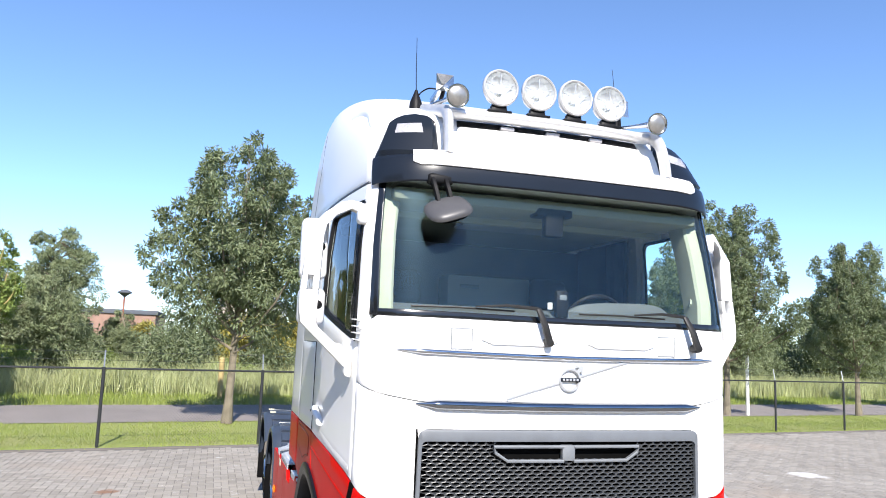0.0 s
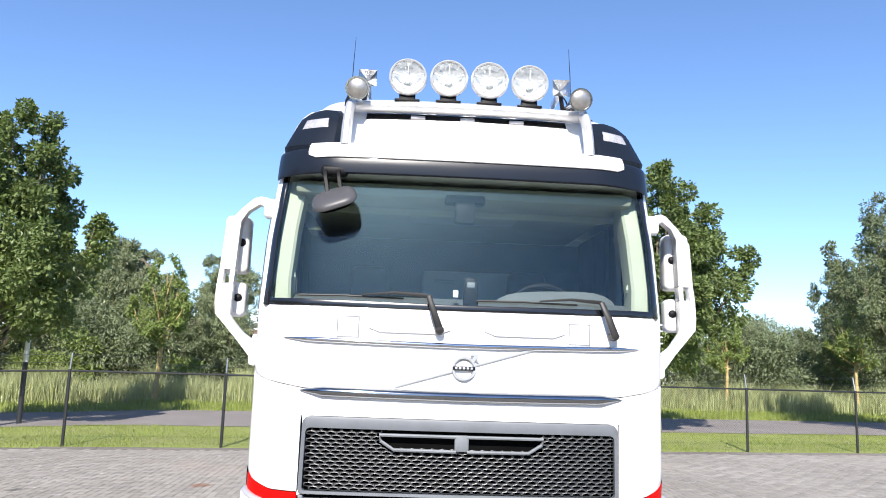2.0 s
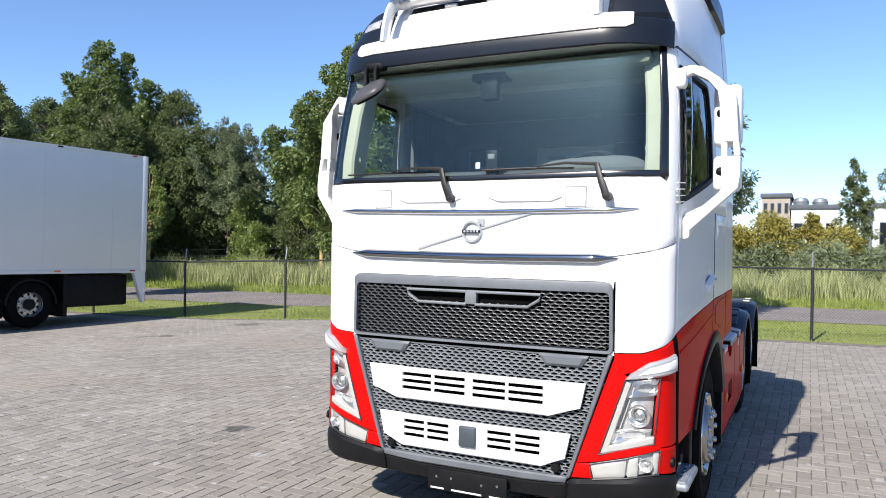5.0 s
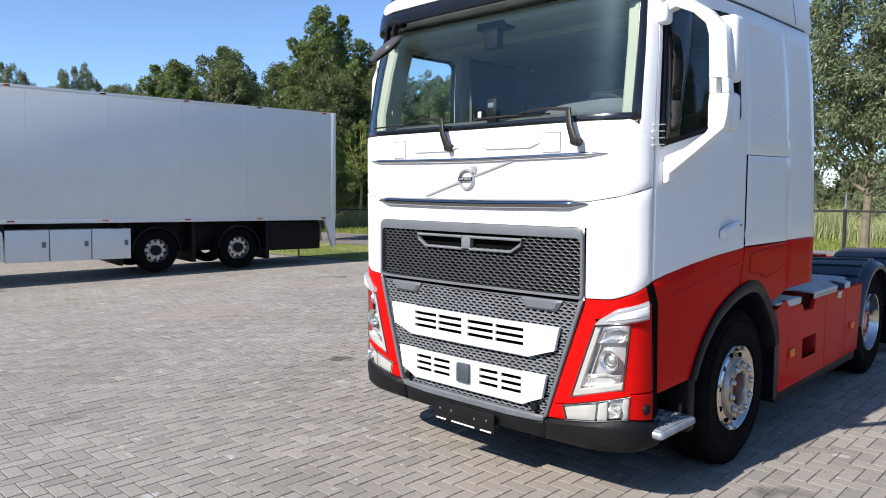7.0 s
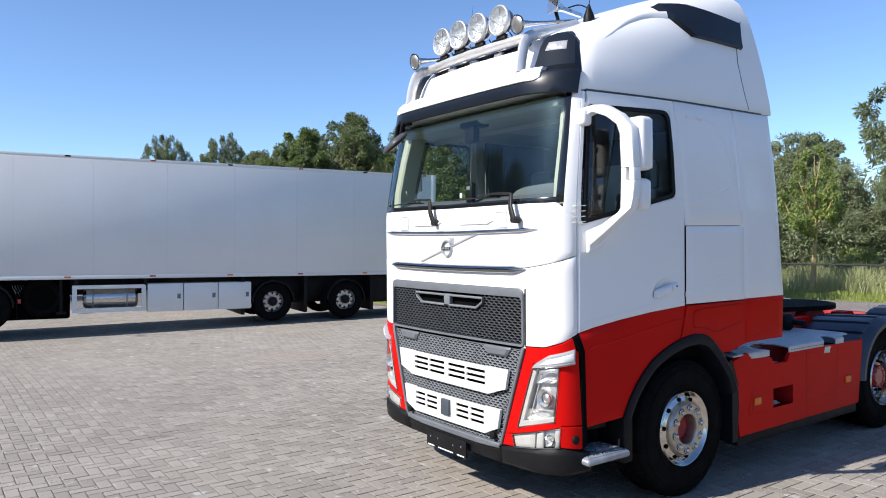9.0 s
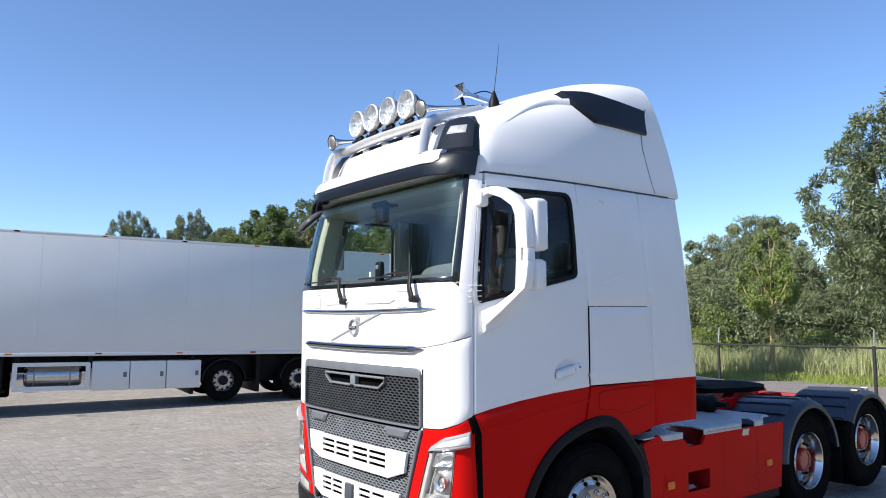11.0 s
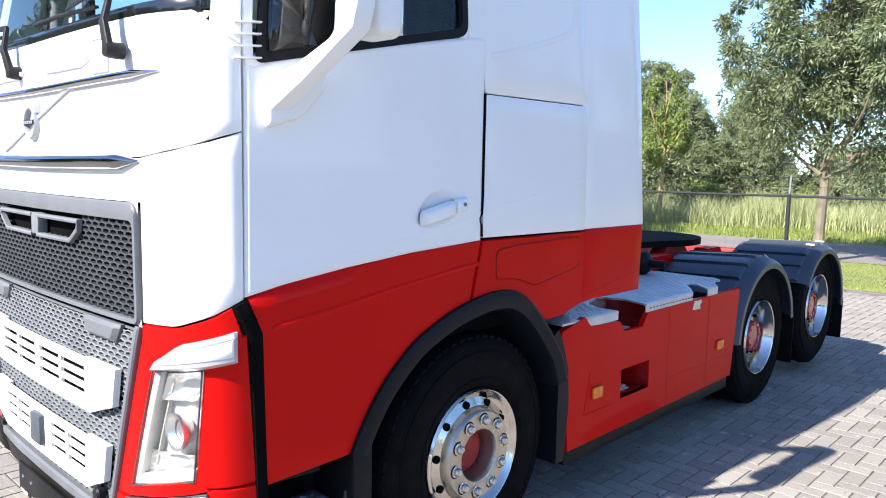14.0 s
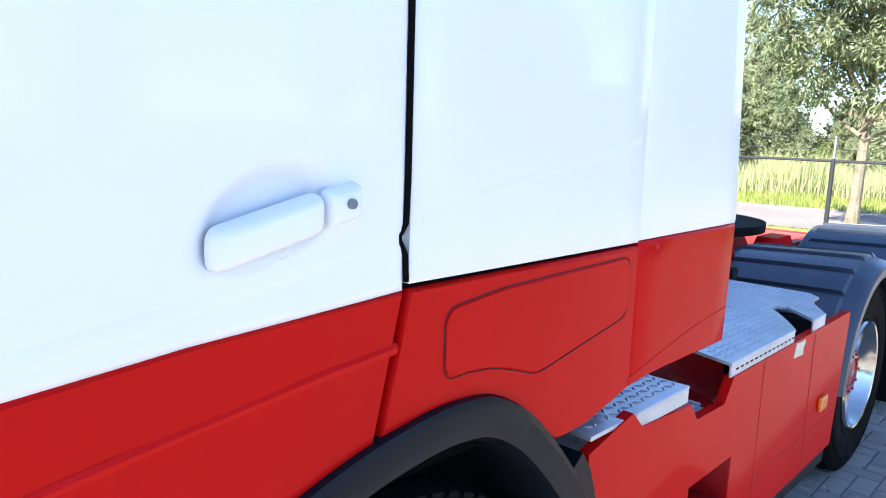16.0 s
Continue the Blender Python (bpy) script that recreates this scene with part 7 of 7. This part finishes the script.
body = tp("box_body", boxed((-2.55, -LT, TB), (0, 0, TB + TH), 0.02), TRAILER, "smooth pale panelled box body")
for k in range(8):
    y = -0.9 - 1.65 * k
    tp("panel_seam", boxed((-0.001, y - 0.004, TB + 0.1), (0.0025, y + 0.004, TB + TH - 0.08)), mat("seam_grey", (0.66, 0.665, 0.65), 0.4) if k == 0 else bpy.data.materials["seam_grey"], parent=body)
tp("bottom_rail", boxed((-0.06, -LT, TB - 0.02), (0.012, 0, TB + 0.07), 0.004), TRAILER, "pale lower rail", body)
tp("top_rail", boxed((-0.06, -LT, TB + TH - 0.06), (0.012, 0, TB + TH + 0.012), 0.004), TRAILER, "pale upper rail", body)
for k in range(8):
    y = -0.35 - 1.87 * k
    tp("top_marker", boxed((0.0, y - 0.06, TB + TH - 0.035), (0.028, y + 0.06, TB + TH + 0.0), 0.004), BLACK if k % 2 else REDLENS, parent=body)
    tp("bottom_marker", boxed((0.0, y - 0.07, TB + 0.015), (0.028, y + 0.07, TB + 0.05), 0.004), AMBER if k % 2 else REDLENS, parent=body)
tp("rear_frame", boxed((-2.57, -0.12, TB), (0.016, 0.03, TB + TH + 0.015), 0.01), WHITEP, "white rear door frame")
bm = bmesh.new()
prism(bm, [(-0.3, TB), (0.02, TB), (0.02, 0.45), (-0.05, 0.45)], -0.12, 0.0, "x")
tp("rear_flap", bm, WHITEP, "white tapered rear corner panel")
for z in (0.52, 0.6, 0.68):
    tp("rear_lamp", boxed((-0.1, 0.02, z - 0.03), (-0.02, 0.05, z + 0.03), 0.005), REDLENS)
tp("chassis_beam", boxed((-1.75, -12.4, 0.78), (-0.8, -0.1, TB - 0.02), 0.02), BLACK, "dark trailer chassis")
for i, y in enumerate((-7.95, -7.1, -6.25)):
    b = tp("side_locker", boxed((-0.5, y + 0.01, 0.37), (-0.02, y + 0.84, 1.06), 0.012), TRAILER, "pale side locker box")
    tp("locker_lock", boxed((-0.022, y + 0.7, 0.68), (-0.006, y + 0.78, 0.8), 0.006), GREY, parent=b)
bm = bmesh.new()
for z0, z1 in ((0.40, 0.5), (0.96, 1.05)):
    box(bm, (-0.07, -9.6, z0), (-0.02, -8.0, z1), 0.006)
for y in (-9.6, -8.08):
    box(bm, (-0.068, y, 0.44), (-0.022, y + 0.1, 1.02), 0.004)
tp("side_guard", bm, WHITEP, "white side guard frame round the tank")
bm = bmesh.new()
lathe(bm, [(0.0, -0.62), (0.2, -0.6), (0.24, -0.54), (0.24, 0.54), (0.2, 0.6), (0, 0.62)], (-0.36, -8.75, 0.72), "y", 24)
tank = tp("fuel_tank", bm, STEEL, "steel fuel tank")
for y in (-9.15, -8.4):
    bm = bmesh.new()
    lathe(bm, [(0.244, -0.02), (0.25, -0.02), (0.25, 0.02), (0.244, 0.02)], (-0.36, y, 0.72), "y", 24)
    tp("tank_strap", bm, GALV, parent=tank)
for y in (-9.5, -7.98):
    tp("guard_hanger", boxed((-0.4, y - 0.04, 0.9), (-0.1, y + 0.04, TB), 0.006), BLACK)


def trailer_wheel(y, inset=0.1, hub=0.52, shine=TRAILRIM):
    bm = bmesh.new()
    lathe(bm, [(0.29, -0.03), (0.34, -0.005), (0.42, 0.0), (0.48, -0.015), (0.515, -0.05), (0.52, -0.08), (0.52, -0.28), (0.48, -0.35), (0.3, -0.35)], (-inset, y, hub), "x", 40)
    w = tp("wheel", bm, RUBBER, "black trailer tyre on an aluminium rim")
    bm = bmesh.new()
    lathe(bm, [(0.285, -0.025), (0.275, -0.012), (0.262, -0.03), (0.25, -0.09), (0.235, -0.11), (0.13, -0.11), (0.11, -0.09), (0.1, -0.04), (0.0, -0.035)], (-inset, y, hub), "x", 32)
    part("rim", bm, shine, w, "dull aluminium rim")
    bm = bmesh.new()
    lathe(bm, [(0.125, -0.09), (0.12, -0.02), (0.1, -0.008), (0.0, -0.006)], (-inset, y, hub), "x", 20)
    part("hub", bm, BLACK, w)
    for k in range(10):
        a = 2 * math.pi * k / 10
        bm = bmesh.new()
        lathe(bm, [(0.0, 0.004), (0.026, 0.004), (0.028, -0.02)], (-inset - 0.108, y + 0.215 * math.cos(a + 0.3), hub + 0.215 * math.sin(a + 0.3)), "x", 10)
        part("hand_hole", bm, DARK, w)
        bm = bmesh.new()
        lathe(bm, [(0.019, -0.01), (0.017, 0.035), (0.0, 0.038)], (-inset - 0.105, y + 0.158 * math.cos(a), hub + 0.158 * math.sin(a)), "x", 8)
        part("wheel_nut", bm, CHROME if shine is TRAILRIM else shine, w)
    bm = bmesh.new()
    n = 20
    pr = []
    for i in range(n + 1):
        a = math.pi * i / n
        pr.append([bm.verts.new((x, y + r2 * math.cos(a), hub + r2 * math.sin(a))) for x, r2 in ((-0.48, 0.57), (-0.06, 0.57), (-0.055, 0.53))])
    for p, q in zip(pr, pr[1:]):
        for j in range(2):
            bm.faces.new((p[j], q[j], q[j + 1], p[j + 1]))
    tp("mudguard", bm, BLACK)


for y in (-4.8, -2.74):
    trailer_wheel(y)
    tp("mud_flap", boxed((-0.5, y - 0.62, 0.25), (-0.08, y - 0.6, 0.62), 0.003), RUBBER)
    bm = bmesh.new()
    sweep(bm, [(-2.4, y, 0.52), (-0.15, y, 0.52)], 0.08, 10, up=(0, 0, 1))
    tp("axle", bm, BLACK)
for y in (-4.8, -2.74):
    bm = bmesh.new()
    lathe(bm, [(0.3, 0.0), (0.52, 0.03), (0.52, 0.3), (0.3, 0.33)], (-2.45, y, 0.52), "x", 28)
    tp("wheel", bm, RUBBER, "far side trailer tyre")
bm = bmesh.new()
box(bm, (-2.2, -1.9, 0.4), (-0.25, -0.3, 1.15), 0.05)
box(bm, (-2.0, -5.75, 0.44), (-0.62, -1.95, TB - 0.03), 0.05)
for y in (-5.6, -3.9, -1.95):
    box(bm, (-2.3, y - 0.05, 0.2), (-0.12, y + 0.05, TB - 0.03), 0.01)
tp("tail_lift_box", bm, BLACK, "dark running gear and tail lift under the floor")
for y, x in ((-10.22, -0.38),):
    bm = bmesh.new()
    lathe(bm, [(0.29, -0.02), (0.36, 0.0), (0.43, -0.02), (0.46, -0.08), (0.46, -0.24), (0.3, -0.28)], (x, y, 0.76), "x", 32)
    sp = tp("spare_wheel", bm, RUBBER, "spare wheel under the trailer floor")
    bm = bmesh.new()
    lathe(bm, [(0.29, -0.03), (0.2, -0.1), (0.1, -0.1), (0.0, -0.1)], (x, y, 0.76), "x", 24)
    part("rim", bm, DARK, sp)
bm = bmesh.new()
for y in (-9.82,):
    sweep(bm, [(-0.36, y, 0.42), (-0.36, y, TB)], 0.05, 8)
    box(bm, (-0.46, y - 0.1, 0.36), (-0.26, y + 0.1, 0.42), 0.01)
tp("support_leg", bm, BLACK, "dark landing leg wound up")
trailer_wheel(-11.34, 0.1, 0.57)
tp("mud_flap", boxed((-0.5, -10.74, 0.3), (-0.08, -10.72, 0.95), 0.003), RUBBER)
tp("tail_lamp", boxed((-0.2, -10.71, 0.66), (-0.1, -10.64, 0.76), 0.006), REDLENS, "red tail lamp of the coupled tractor")
for k in range(5):
    bm = bmesh.new()
    sweep(bm, smooth_line([(-0.75, -10.62 - 0.055 * k, 1.08), (-0.6, -10.6 - 0.055 * k, 1.0), (-0.58, -10.54 - 0.055 * k, 0.88), (-0.62, -10.5 - 0.055 * k, 0.74)], 3), 0.012, 6)
    tp("air_line", bm, GALV, "pale looped air line")
# one block for the tractor frame, near-black and low to fill in underside shade
tp("catwalk", boxed((-2.2, -13.4, 0.22), (-0.68, -9.62, TB - 0.03), 0.06), DARK, "coupled tractor frame block, black for the shade under the trailer")
trailer.matrix_basis = pose(-12.45, 7.2, -0.175, -0.95, 0, -6.9) @ Matrix.Diagonal((0.955, 0.955, 0.955, 1))

# ---- poles beside the lane ----
def pole(x, y, h, r, material, top, label, name="pole"):
    ob = thing(name, label, name, "poles beside the lane")
    z = dip(x)
    bm = bmesh.new()
    sweep(bm, [(0, 0, -0.02), (0, 0, h * 0.62)], r, 12)
    part("shaft", bm, material, ob)
    bm = bmesh.new()
    lathe(bm, [(r, h * 0.62), (r * 0.96, h * 0.97), (r * 0.6, h), (0, h + 0.005)], (0, 0, 0), "z", 12)
    part("head", bm, top, ob)
    ob.location = (x, y, z)
    return ob


pole(-9.6, 13.6, 2.4, 0.06, POST, WHITEP, "dark marker pole with white head in the grass verge")
pole(16.2, 16.9, 2.3, 0.06, WHITEP, WHITEP, "white painted marker pole beside the lane")
pole(-1.6, 20.6, 1.35, 0.09, BARKY, BARKY, "weathered wooden stake in the verge", "stake")
lampp = thing("street_lamp", "tall street lamp with flat round head far behind trees", "street lamp", place=(-7.6, 46.0, -0.1))
bm = bmesh.new()
sweep(bm, [(0, 0, 0), (0, 0, 4.6)], 0.06, 8)
part("mast", bm, mat("rusty_red_mast", (0.3, 0.12, 0.08), 0.6, vary=0.2), lampp)
bm = bmesh.new()
lathe(bm, [(0.05, 4.4), (0.3, 4.6), (0.45, 4.66), (0.45, 4.72), (0.2, 4.85), (0, 4.88)], (0, 0, 0), "z", 16)
part("lantern", bm, FARD, lampp)


# ---- far buildings ----
def building(name, label, x, y, w, d, h, wall, storeys, bays, roofmat, turn=0.0):
    ob = thing(name, label, "building", "far buildings", place=(x, y, -0.1), turn=turn)
    part("wall", boxed((0, 0, 0), (w, d, h), 0.0), wall, ob, "", 0)
    part("roof", boxed((-0.15, -0.15, h), (w + 0.15, d + 0.15, h + 0.35), 0.03), roofmat, ob)
    for i in range(storeys):
        for j in range(bays):
            a = w * (j + 0.2) / bays
            z = h * (i + 0.35) / storeys
            wn_ = part("window", boxed((a, -0.06, z), (a + w * 0.55 / bays, 0.02, z + h * 0.42 / storeys), 0.0), FARD, ob, "", 0)
            part("pane", boxed((a + 0.05, -0.07, z + 0.05), (a + w * 0.55 / bays - 0.05, -0.055, z + h * 0.42 / storeys - 0.05)), GLOSSB, wn_, "", 0)
    return ob


b1 = building("building", "white flat-roofed hall far behind the trees", 0.5, 60, 3.4, 12, 4.9, FARW, 1, 3, FARD)
building("building", "white low hall with flat roof far off", 6.2, 60, 18.0, 14, 5.0, FARW, 1, 8, FARD)
building("building", "red brick hall with dark flat roof far off", -14.5, 58, 8.0, 12, 3.6, BRICKF, 1, 4, FARD)
building("building", "beige brick office block with windows far off", -1.7, 61, 2.1, 8, 5.9, FARB, 3, 4, FARD)
for i, x in enumerate((1.0, 2.4)):
    bm = bmesh.new()
    lathe(bm, [(0.55, 0.0), (0.6, 0.3), (0.45, 0.55), (0.0, 0.65)], (x + 0.2, 61 + i, 5.25), "z", 16)
    part("roof_fan", bm, GALV, b1).location = (-0.5, -60, 0.0)


# ---- bushes, reeds and grass ----
def scrub(name, label, seed, spots, per, size, leaf, slim=0.42):
    rng = np.random.default_rng(seed)
    centres, radii = [], []
    for x, y, h, r in spots:
        n = int(10 + 5 * h)
        for k in range(n):
            f = rng.random() ** 0.8
            a = rng.random() * 6.283
            rr = r * math.sqrt(rng.random()) * (1.05 - 0.6 * f)
            centres.append((x + rr * math.cos(a), y + rr * math.sin(a), 0.25 + (h - 0.3) * f))
            radii.append(r * (0.25 + 0.2 * rng.random()))
    v, f = leaf_cloud(rng, centres, radii, per, size, slim, 0.25)
    ob = mesh_part(name, cloud_mesh(name, v, f), leaf, None, "", 0)
    return tagged(ob, label, "bushes", kind="stuff")


rng = np.random.default_rng(77)


def spots(n, s0, s1, d0, d1, h0, h1, r0, r1):
    out = []
    for i in range(n):
        p = along(s0 + (s1 - s0) * (i + rng.random()) / n, d0 + (d1 - d0) * rng.random())
        low = 0.62 if -2.5 < p.x < 6.5 or -7.5 < p.x < -3.5 else 1.0
        out.append((p.x, p.y, (h0 + (h1 - h0) * rng.random()) * low, (r0 + (r1 - r0) * rng.random()) * (0.6 + 0.4 * low)))
    return out


scrub("bushes", "dense green bushes behind the reeds", 1, spots(46, -48, 45, 14.5, 19, 1.8, 3.6, 1.2, 2.1), 150, 0.16, LEAF)
scrub("bushes", "dark green undergrowth of the wooded belt", 2, spots(40, -60, 50, 19, 25, 2.2, 4.2, 1.6, 2.8), 190, 0.19, LEAFD)
scrub("bushes", "pale willow scrub behind the reeds", 3, spots(16, -14, 34, 15, 20, 2.5, 4.4, 1.2, 1.9), 260, 0.16, LEAFW, 0.22)
scrub("bushes", "yellow-green sunlit bushes", 4, spots(12, -20, 16, 14.5, 17, 1.2, 2.6, 0.8, 1.4) + [(-22.5, 22.0, 4.0, 0.95), (-21.6, 21.6, 2.6, 0.8)], 150, 0.14, LEAFY)
scrub("bushes", "bushes tinged with autumn yellow", 5, [(0.1, 33, 3.3, 1.3), (2.1, 33, 3.5, 0.65), (1.2, 33, 2.5, 0.9), (-1.2, 33, 2.7, 1.0), (-5.5, 36, 2.6, 0.9), (6.0, 33, 2.4, 1.4), (0.6, 27.5, 2.9, 1.1), (2.9, 27.8, 2.6, 1.0), (-1.0, 27.2, 2.4, 0.9)], 190, 0.15, LEAFO)


def blades(name, label, category, seed, n, s0, s1, d0, d1, h0, h1, w, material, keep=None, lean=0.25):
    rng = np.random.default_rng(seed)
    s, d = s0 + (s1 - s0) * rng.random(n), d0 + (d1 - d0) * rng.random(n)
    x, y = s * FX - d * FY, 10.2 + s * FY + d * FX
    t = np.clip((-x - 6.5) / 6, 0, 1)
    z = -0.18 * t * t * (3 - 2 * t) - 0.015
    clump = 0.75 + 0.25 * np.sin(s * 1.3 + d) * np.sin(s * 0.37 - d * 0.8) + 0.1 * np.sin(s * 4.1)
    h = (h0 + (h1 - h0) * rng.random(n)) * clump
    a = rng.random(n) * 6.283
    dx, dy = np.cos(a) * w, np.sin(a) * w
    lx, ly = rng.normal(size=n) * lean * h, rng.normal(size=n) * lean * h
    base = np.stack([x, y, z], 1)
    side = np.stack([dx, dy, 0 * z], 1)
    mid = base + np.stack([lx * 0.35, ly * 0.35, h * 0.6], 1)
    tip = base + np.stack([lx, ly, h], 1)
    verts = np.stack([base - side, base + side, mid - side * 0.7, mid + side * 0.7, tip], 1).reshape(-1, 3)
    k = np.arange(n) * 5
    faces = np.concatenate([np.stack([k, k + 1, k + 3], 1), np.stack([k, k + 3, k + 2], 1), np.stack([k + 2, k + 3, k + 4], 1)])
    return tagged(mesh_part(name, cloud_mesh(name, verts, faces), material, None, "", 0), label, category, kind="stuff")


blades("grass", "short mown grass of the verge", "grass", 11, 60000, -17, 22, -0.33, 3.95, 0.03, 0.075, 0.006, GRASSL)
blades("grass", "longer grass along the far side of the lane", "grass", 12, 34000, -30, 32, 8.3, 11.9, 0.08, 0.28, 0.012, GRASSL)
blades("reeds", "tall pale green reeds along the ditch", "reeds", 13, 60000, -36, 38, 11.55, 15.0, 0.75, 1.5, 0.012, REED, lean=0.26)

# more trees of the wooded belt; copies of belt are added out of view
for src, x, y, turn, k in ((dark, -21.0, 26.0, 70, 0.85), (dark, -33.0, 16.0, 130, 1.0), (dark, -40.0, 24.0, 200, 1.1), (dark, -14.0, 31.0, 300, 0.75), (dark, -31.0, 30.0, 20, 0.95), 
                           (dark, -20.0, 23.5, 110, 0.72), (dark, 24.0, 33.0, 45, 0.72), (dark, 34.0, 30.0, 145, 0.8),
                           (willow, -9.6, 25.0, 90, 0.8), (willow, 10.0, 29.5, 180, 0.75), (willow, 16.5, 30.0, 30, 0.7), (willow, -12.0, 27.5, 200, 1.05), (willow, -13.5, 27.2, 320, 1.08), (willow, -15.3, 27.0, 15, 0.97), (willow, 27.0, 30.0, 60, 0.8),
                           (willow, -5.6, 28.5, 150, 0.5), (ash, -24.0, 22.5, 210, 1.12), (ash2, -32.3, 21.8, 300, 1.35), (dark, -34, 10.5, 10, 0.74), (dark, -26, 12, 250, 0.78), (dark, -28, 18.5, 160, 0.9), (dark, -37, 15, 280, 0.95),
                           (belt, -26, -38, 30, 2.2), (belt, -31, -34, 140, 2.3), (belt, -35, -29.5, 250, 2.4), (belt, -38.5, -24, 80, 2.3), (belt, -41.5, -18.5, 200, 2.2), (belt, -45, -14.5, 310, 2.1), (belt, -7, -33, 100, 1.0), (belt, 2, -31, 190, 0.9), (belt, 10, -34, 280, 1.0), (belt, 19, -30, 60, 0.95), (belt, 28, -24, 150, 0.85),
                           (belt, 30, -14, 240, 0.85), (belt, 33, -4, 330, 0.85), (belt, 31, 6, 20, 0.85), (belt, -26, -26, 200, 1.0),
                           (belt, -20, -29, 40, 1.05), (belt, -31, -20, 130, 1.1), (belt, -34, -13, 310, 1.0), (belt, -11, -31, 170, 1.1), (belt, 6, -31, 20, 1.05), (belt, 14.5, -31, 120, 1.0), (belt, 24, -27, 250, 1.05), (belt, -22, -17, 75, 1.3), (belt, -28, -12, 215, 1.3), (belt, -15, -21, 300, 1.25)):
    copy_thing(src, pose(x, y, -0.12, 0, 0, turn) @ Matrix.Diagonal((k, k, k, 1)))
for x, y, turn, k, slim_ in ((-36.0, 6.3, 50, 1.12, 0.7), (-36.5, 7.9, 190, 1.0, 0.7), (-36.0, 9.4, 290, 1.16, 0.75), (-37.0, 4.6, 20, 0.9, 0.4), (-34.0, 10.6, 110, 1.0, 0.9), (-31.5, 10.8, 60, 0.98, 1.0), (-29.5, 11.6, 170, 1.02, 1.0)):
    copy_thing(ash, pose(x, y, -0.12, 0, 0, turn) @ Matrix.Diagonal((k * slim_, k * slim_, k, 1)))
conifer = tree("tree", "dark narrow conifer standing before a white hall", 31, 6.6, 1.15, 0.05, 70, 110, 0.2, LEAFD, BARK, 0.12, slim=0.3, point=1.0)
conifer.matrix_basis = pose(4.1, 42.0, -0.1) @ Matrix.Diagonal((1, 1, 1.06, 1))

# ---- block paving in herringbone ----
PW = 0.104
GAP = 0.0048
cells = []
for k in range(-330, 330):
    for m in range(-170, 170):
        ox, oy = (k + 2 * m) * PW, (k - 2 * m) * PW
        for kind in (0, 1):
            cx, cy = (ox + PW, oy + PW / 2) if kind == 0 else (ox + PW / 2, oy + 2 * PW)
            if -21.0 < cx < (19.0 if cy > -1 else 13.0) and -11.0 < cy < 10.2 + 0.15 * cx - 0.5:
                cells.append((cx, cy, kind))
cells = np.array(cells)
rng = np.random.default_rng(5)
near = ((cells[:, 0] > -0.5) & (cells[:, 0] < 1.9) & (cells[:, 1] > -3.5) & (cells[:, 1] < -2.3)) | ((cells[:, 0] > 1.6) & (cells[:, 0] < 2.6) & (cells[:, 1] > 1.6) & (cells[:, 1] < 2.6))


def brick_shape():
    a, b, e = PW - GAP, PW / 2 - GAP, 0.003
    top = [(-a + e, -b + e, 0.0015), (a - e, -b + e, 0.0015), (a - e, b - e, 0.0015), (-a + e, b - e, 0.0015)]
    rim_ = [(-a, -b, 0.0002), (a, -b, 0.0002), (a, b, 0.0002), (-a, b, 0.0002)]
    low_ = [(x, y, -0.02) for x, y, _ in rim_]
    v = np.array(top + rim_ + low_)
    f = [(0, 1, 2, 3)]
    for o in (0, 4):
        f += [(o + j, o + 4 + j, o + 4 + (j + 1) % 4, o + (j + 1) % 4) for j in range(4)]
    return v, f


BV, BF = brick_shape()
far = cells[~near]
n = len(far)
tilt = rng.normal(size=(n, 2)) * 0.0035
lift = rng.normal(size=n) * 0.0007
V = np.repeat(BV[None], n, 0)
V[:, :, 2] += V[:, :, 0] * tilt[:, :1] + V[:, :, 1] * tilt[:, 1:] + lift[:, None]
turned = far[:, 2] > 0.5
W = V.copy()
W[turned, :, 0], W[turned, :, 1] = -V[turned, :, 1], V[turned, :, 0]
W[:, :, 0] += far[:, :1]
W[:, :, 1] += far[:, 1:2]
t = np.clip((-far[:, 0] - 6.5) / 6, 0, 1)
W[:, :, 2] += (-0.18 * t * t * (3 - 2 * t))[:, None]
tri = []
for f in BF:
    tri += [(f[0], f[1], f[2]), (f[0], f[2], f[3])]
tri = np.array(tri)
faces = (np.arange(n)[:, None, None] * len(BV) + tri[None]).reshape(-1, 3)
pv = mesh_part("pavers", cloud_mesh("pavers", W.reshape(-1, 3), faces), PAVER, yard, "", 0)
tagged(pv, "grey concrete block pavers in herringbone", kind="stuff")
bme = raw("paver", [tuple(v) for v in BV], BF)
bme.materials.append(PAVERO)
for cx, cy, kind in cells[near]:
    ob = new("paver", bme)
    ob.parent = yard
    ob.location = (cx, cy, 0.0006 * rng.normal())
    ob.rotation_euler = (0.0035 * rng.normal(), 0.0035 * rng.normal(), kind * math.pi / 2)
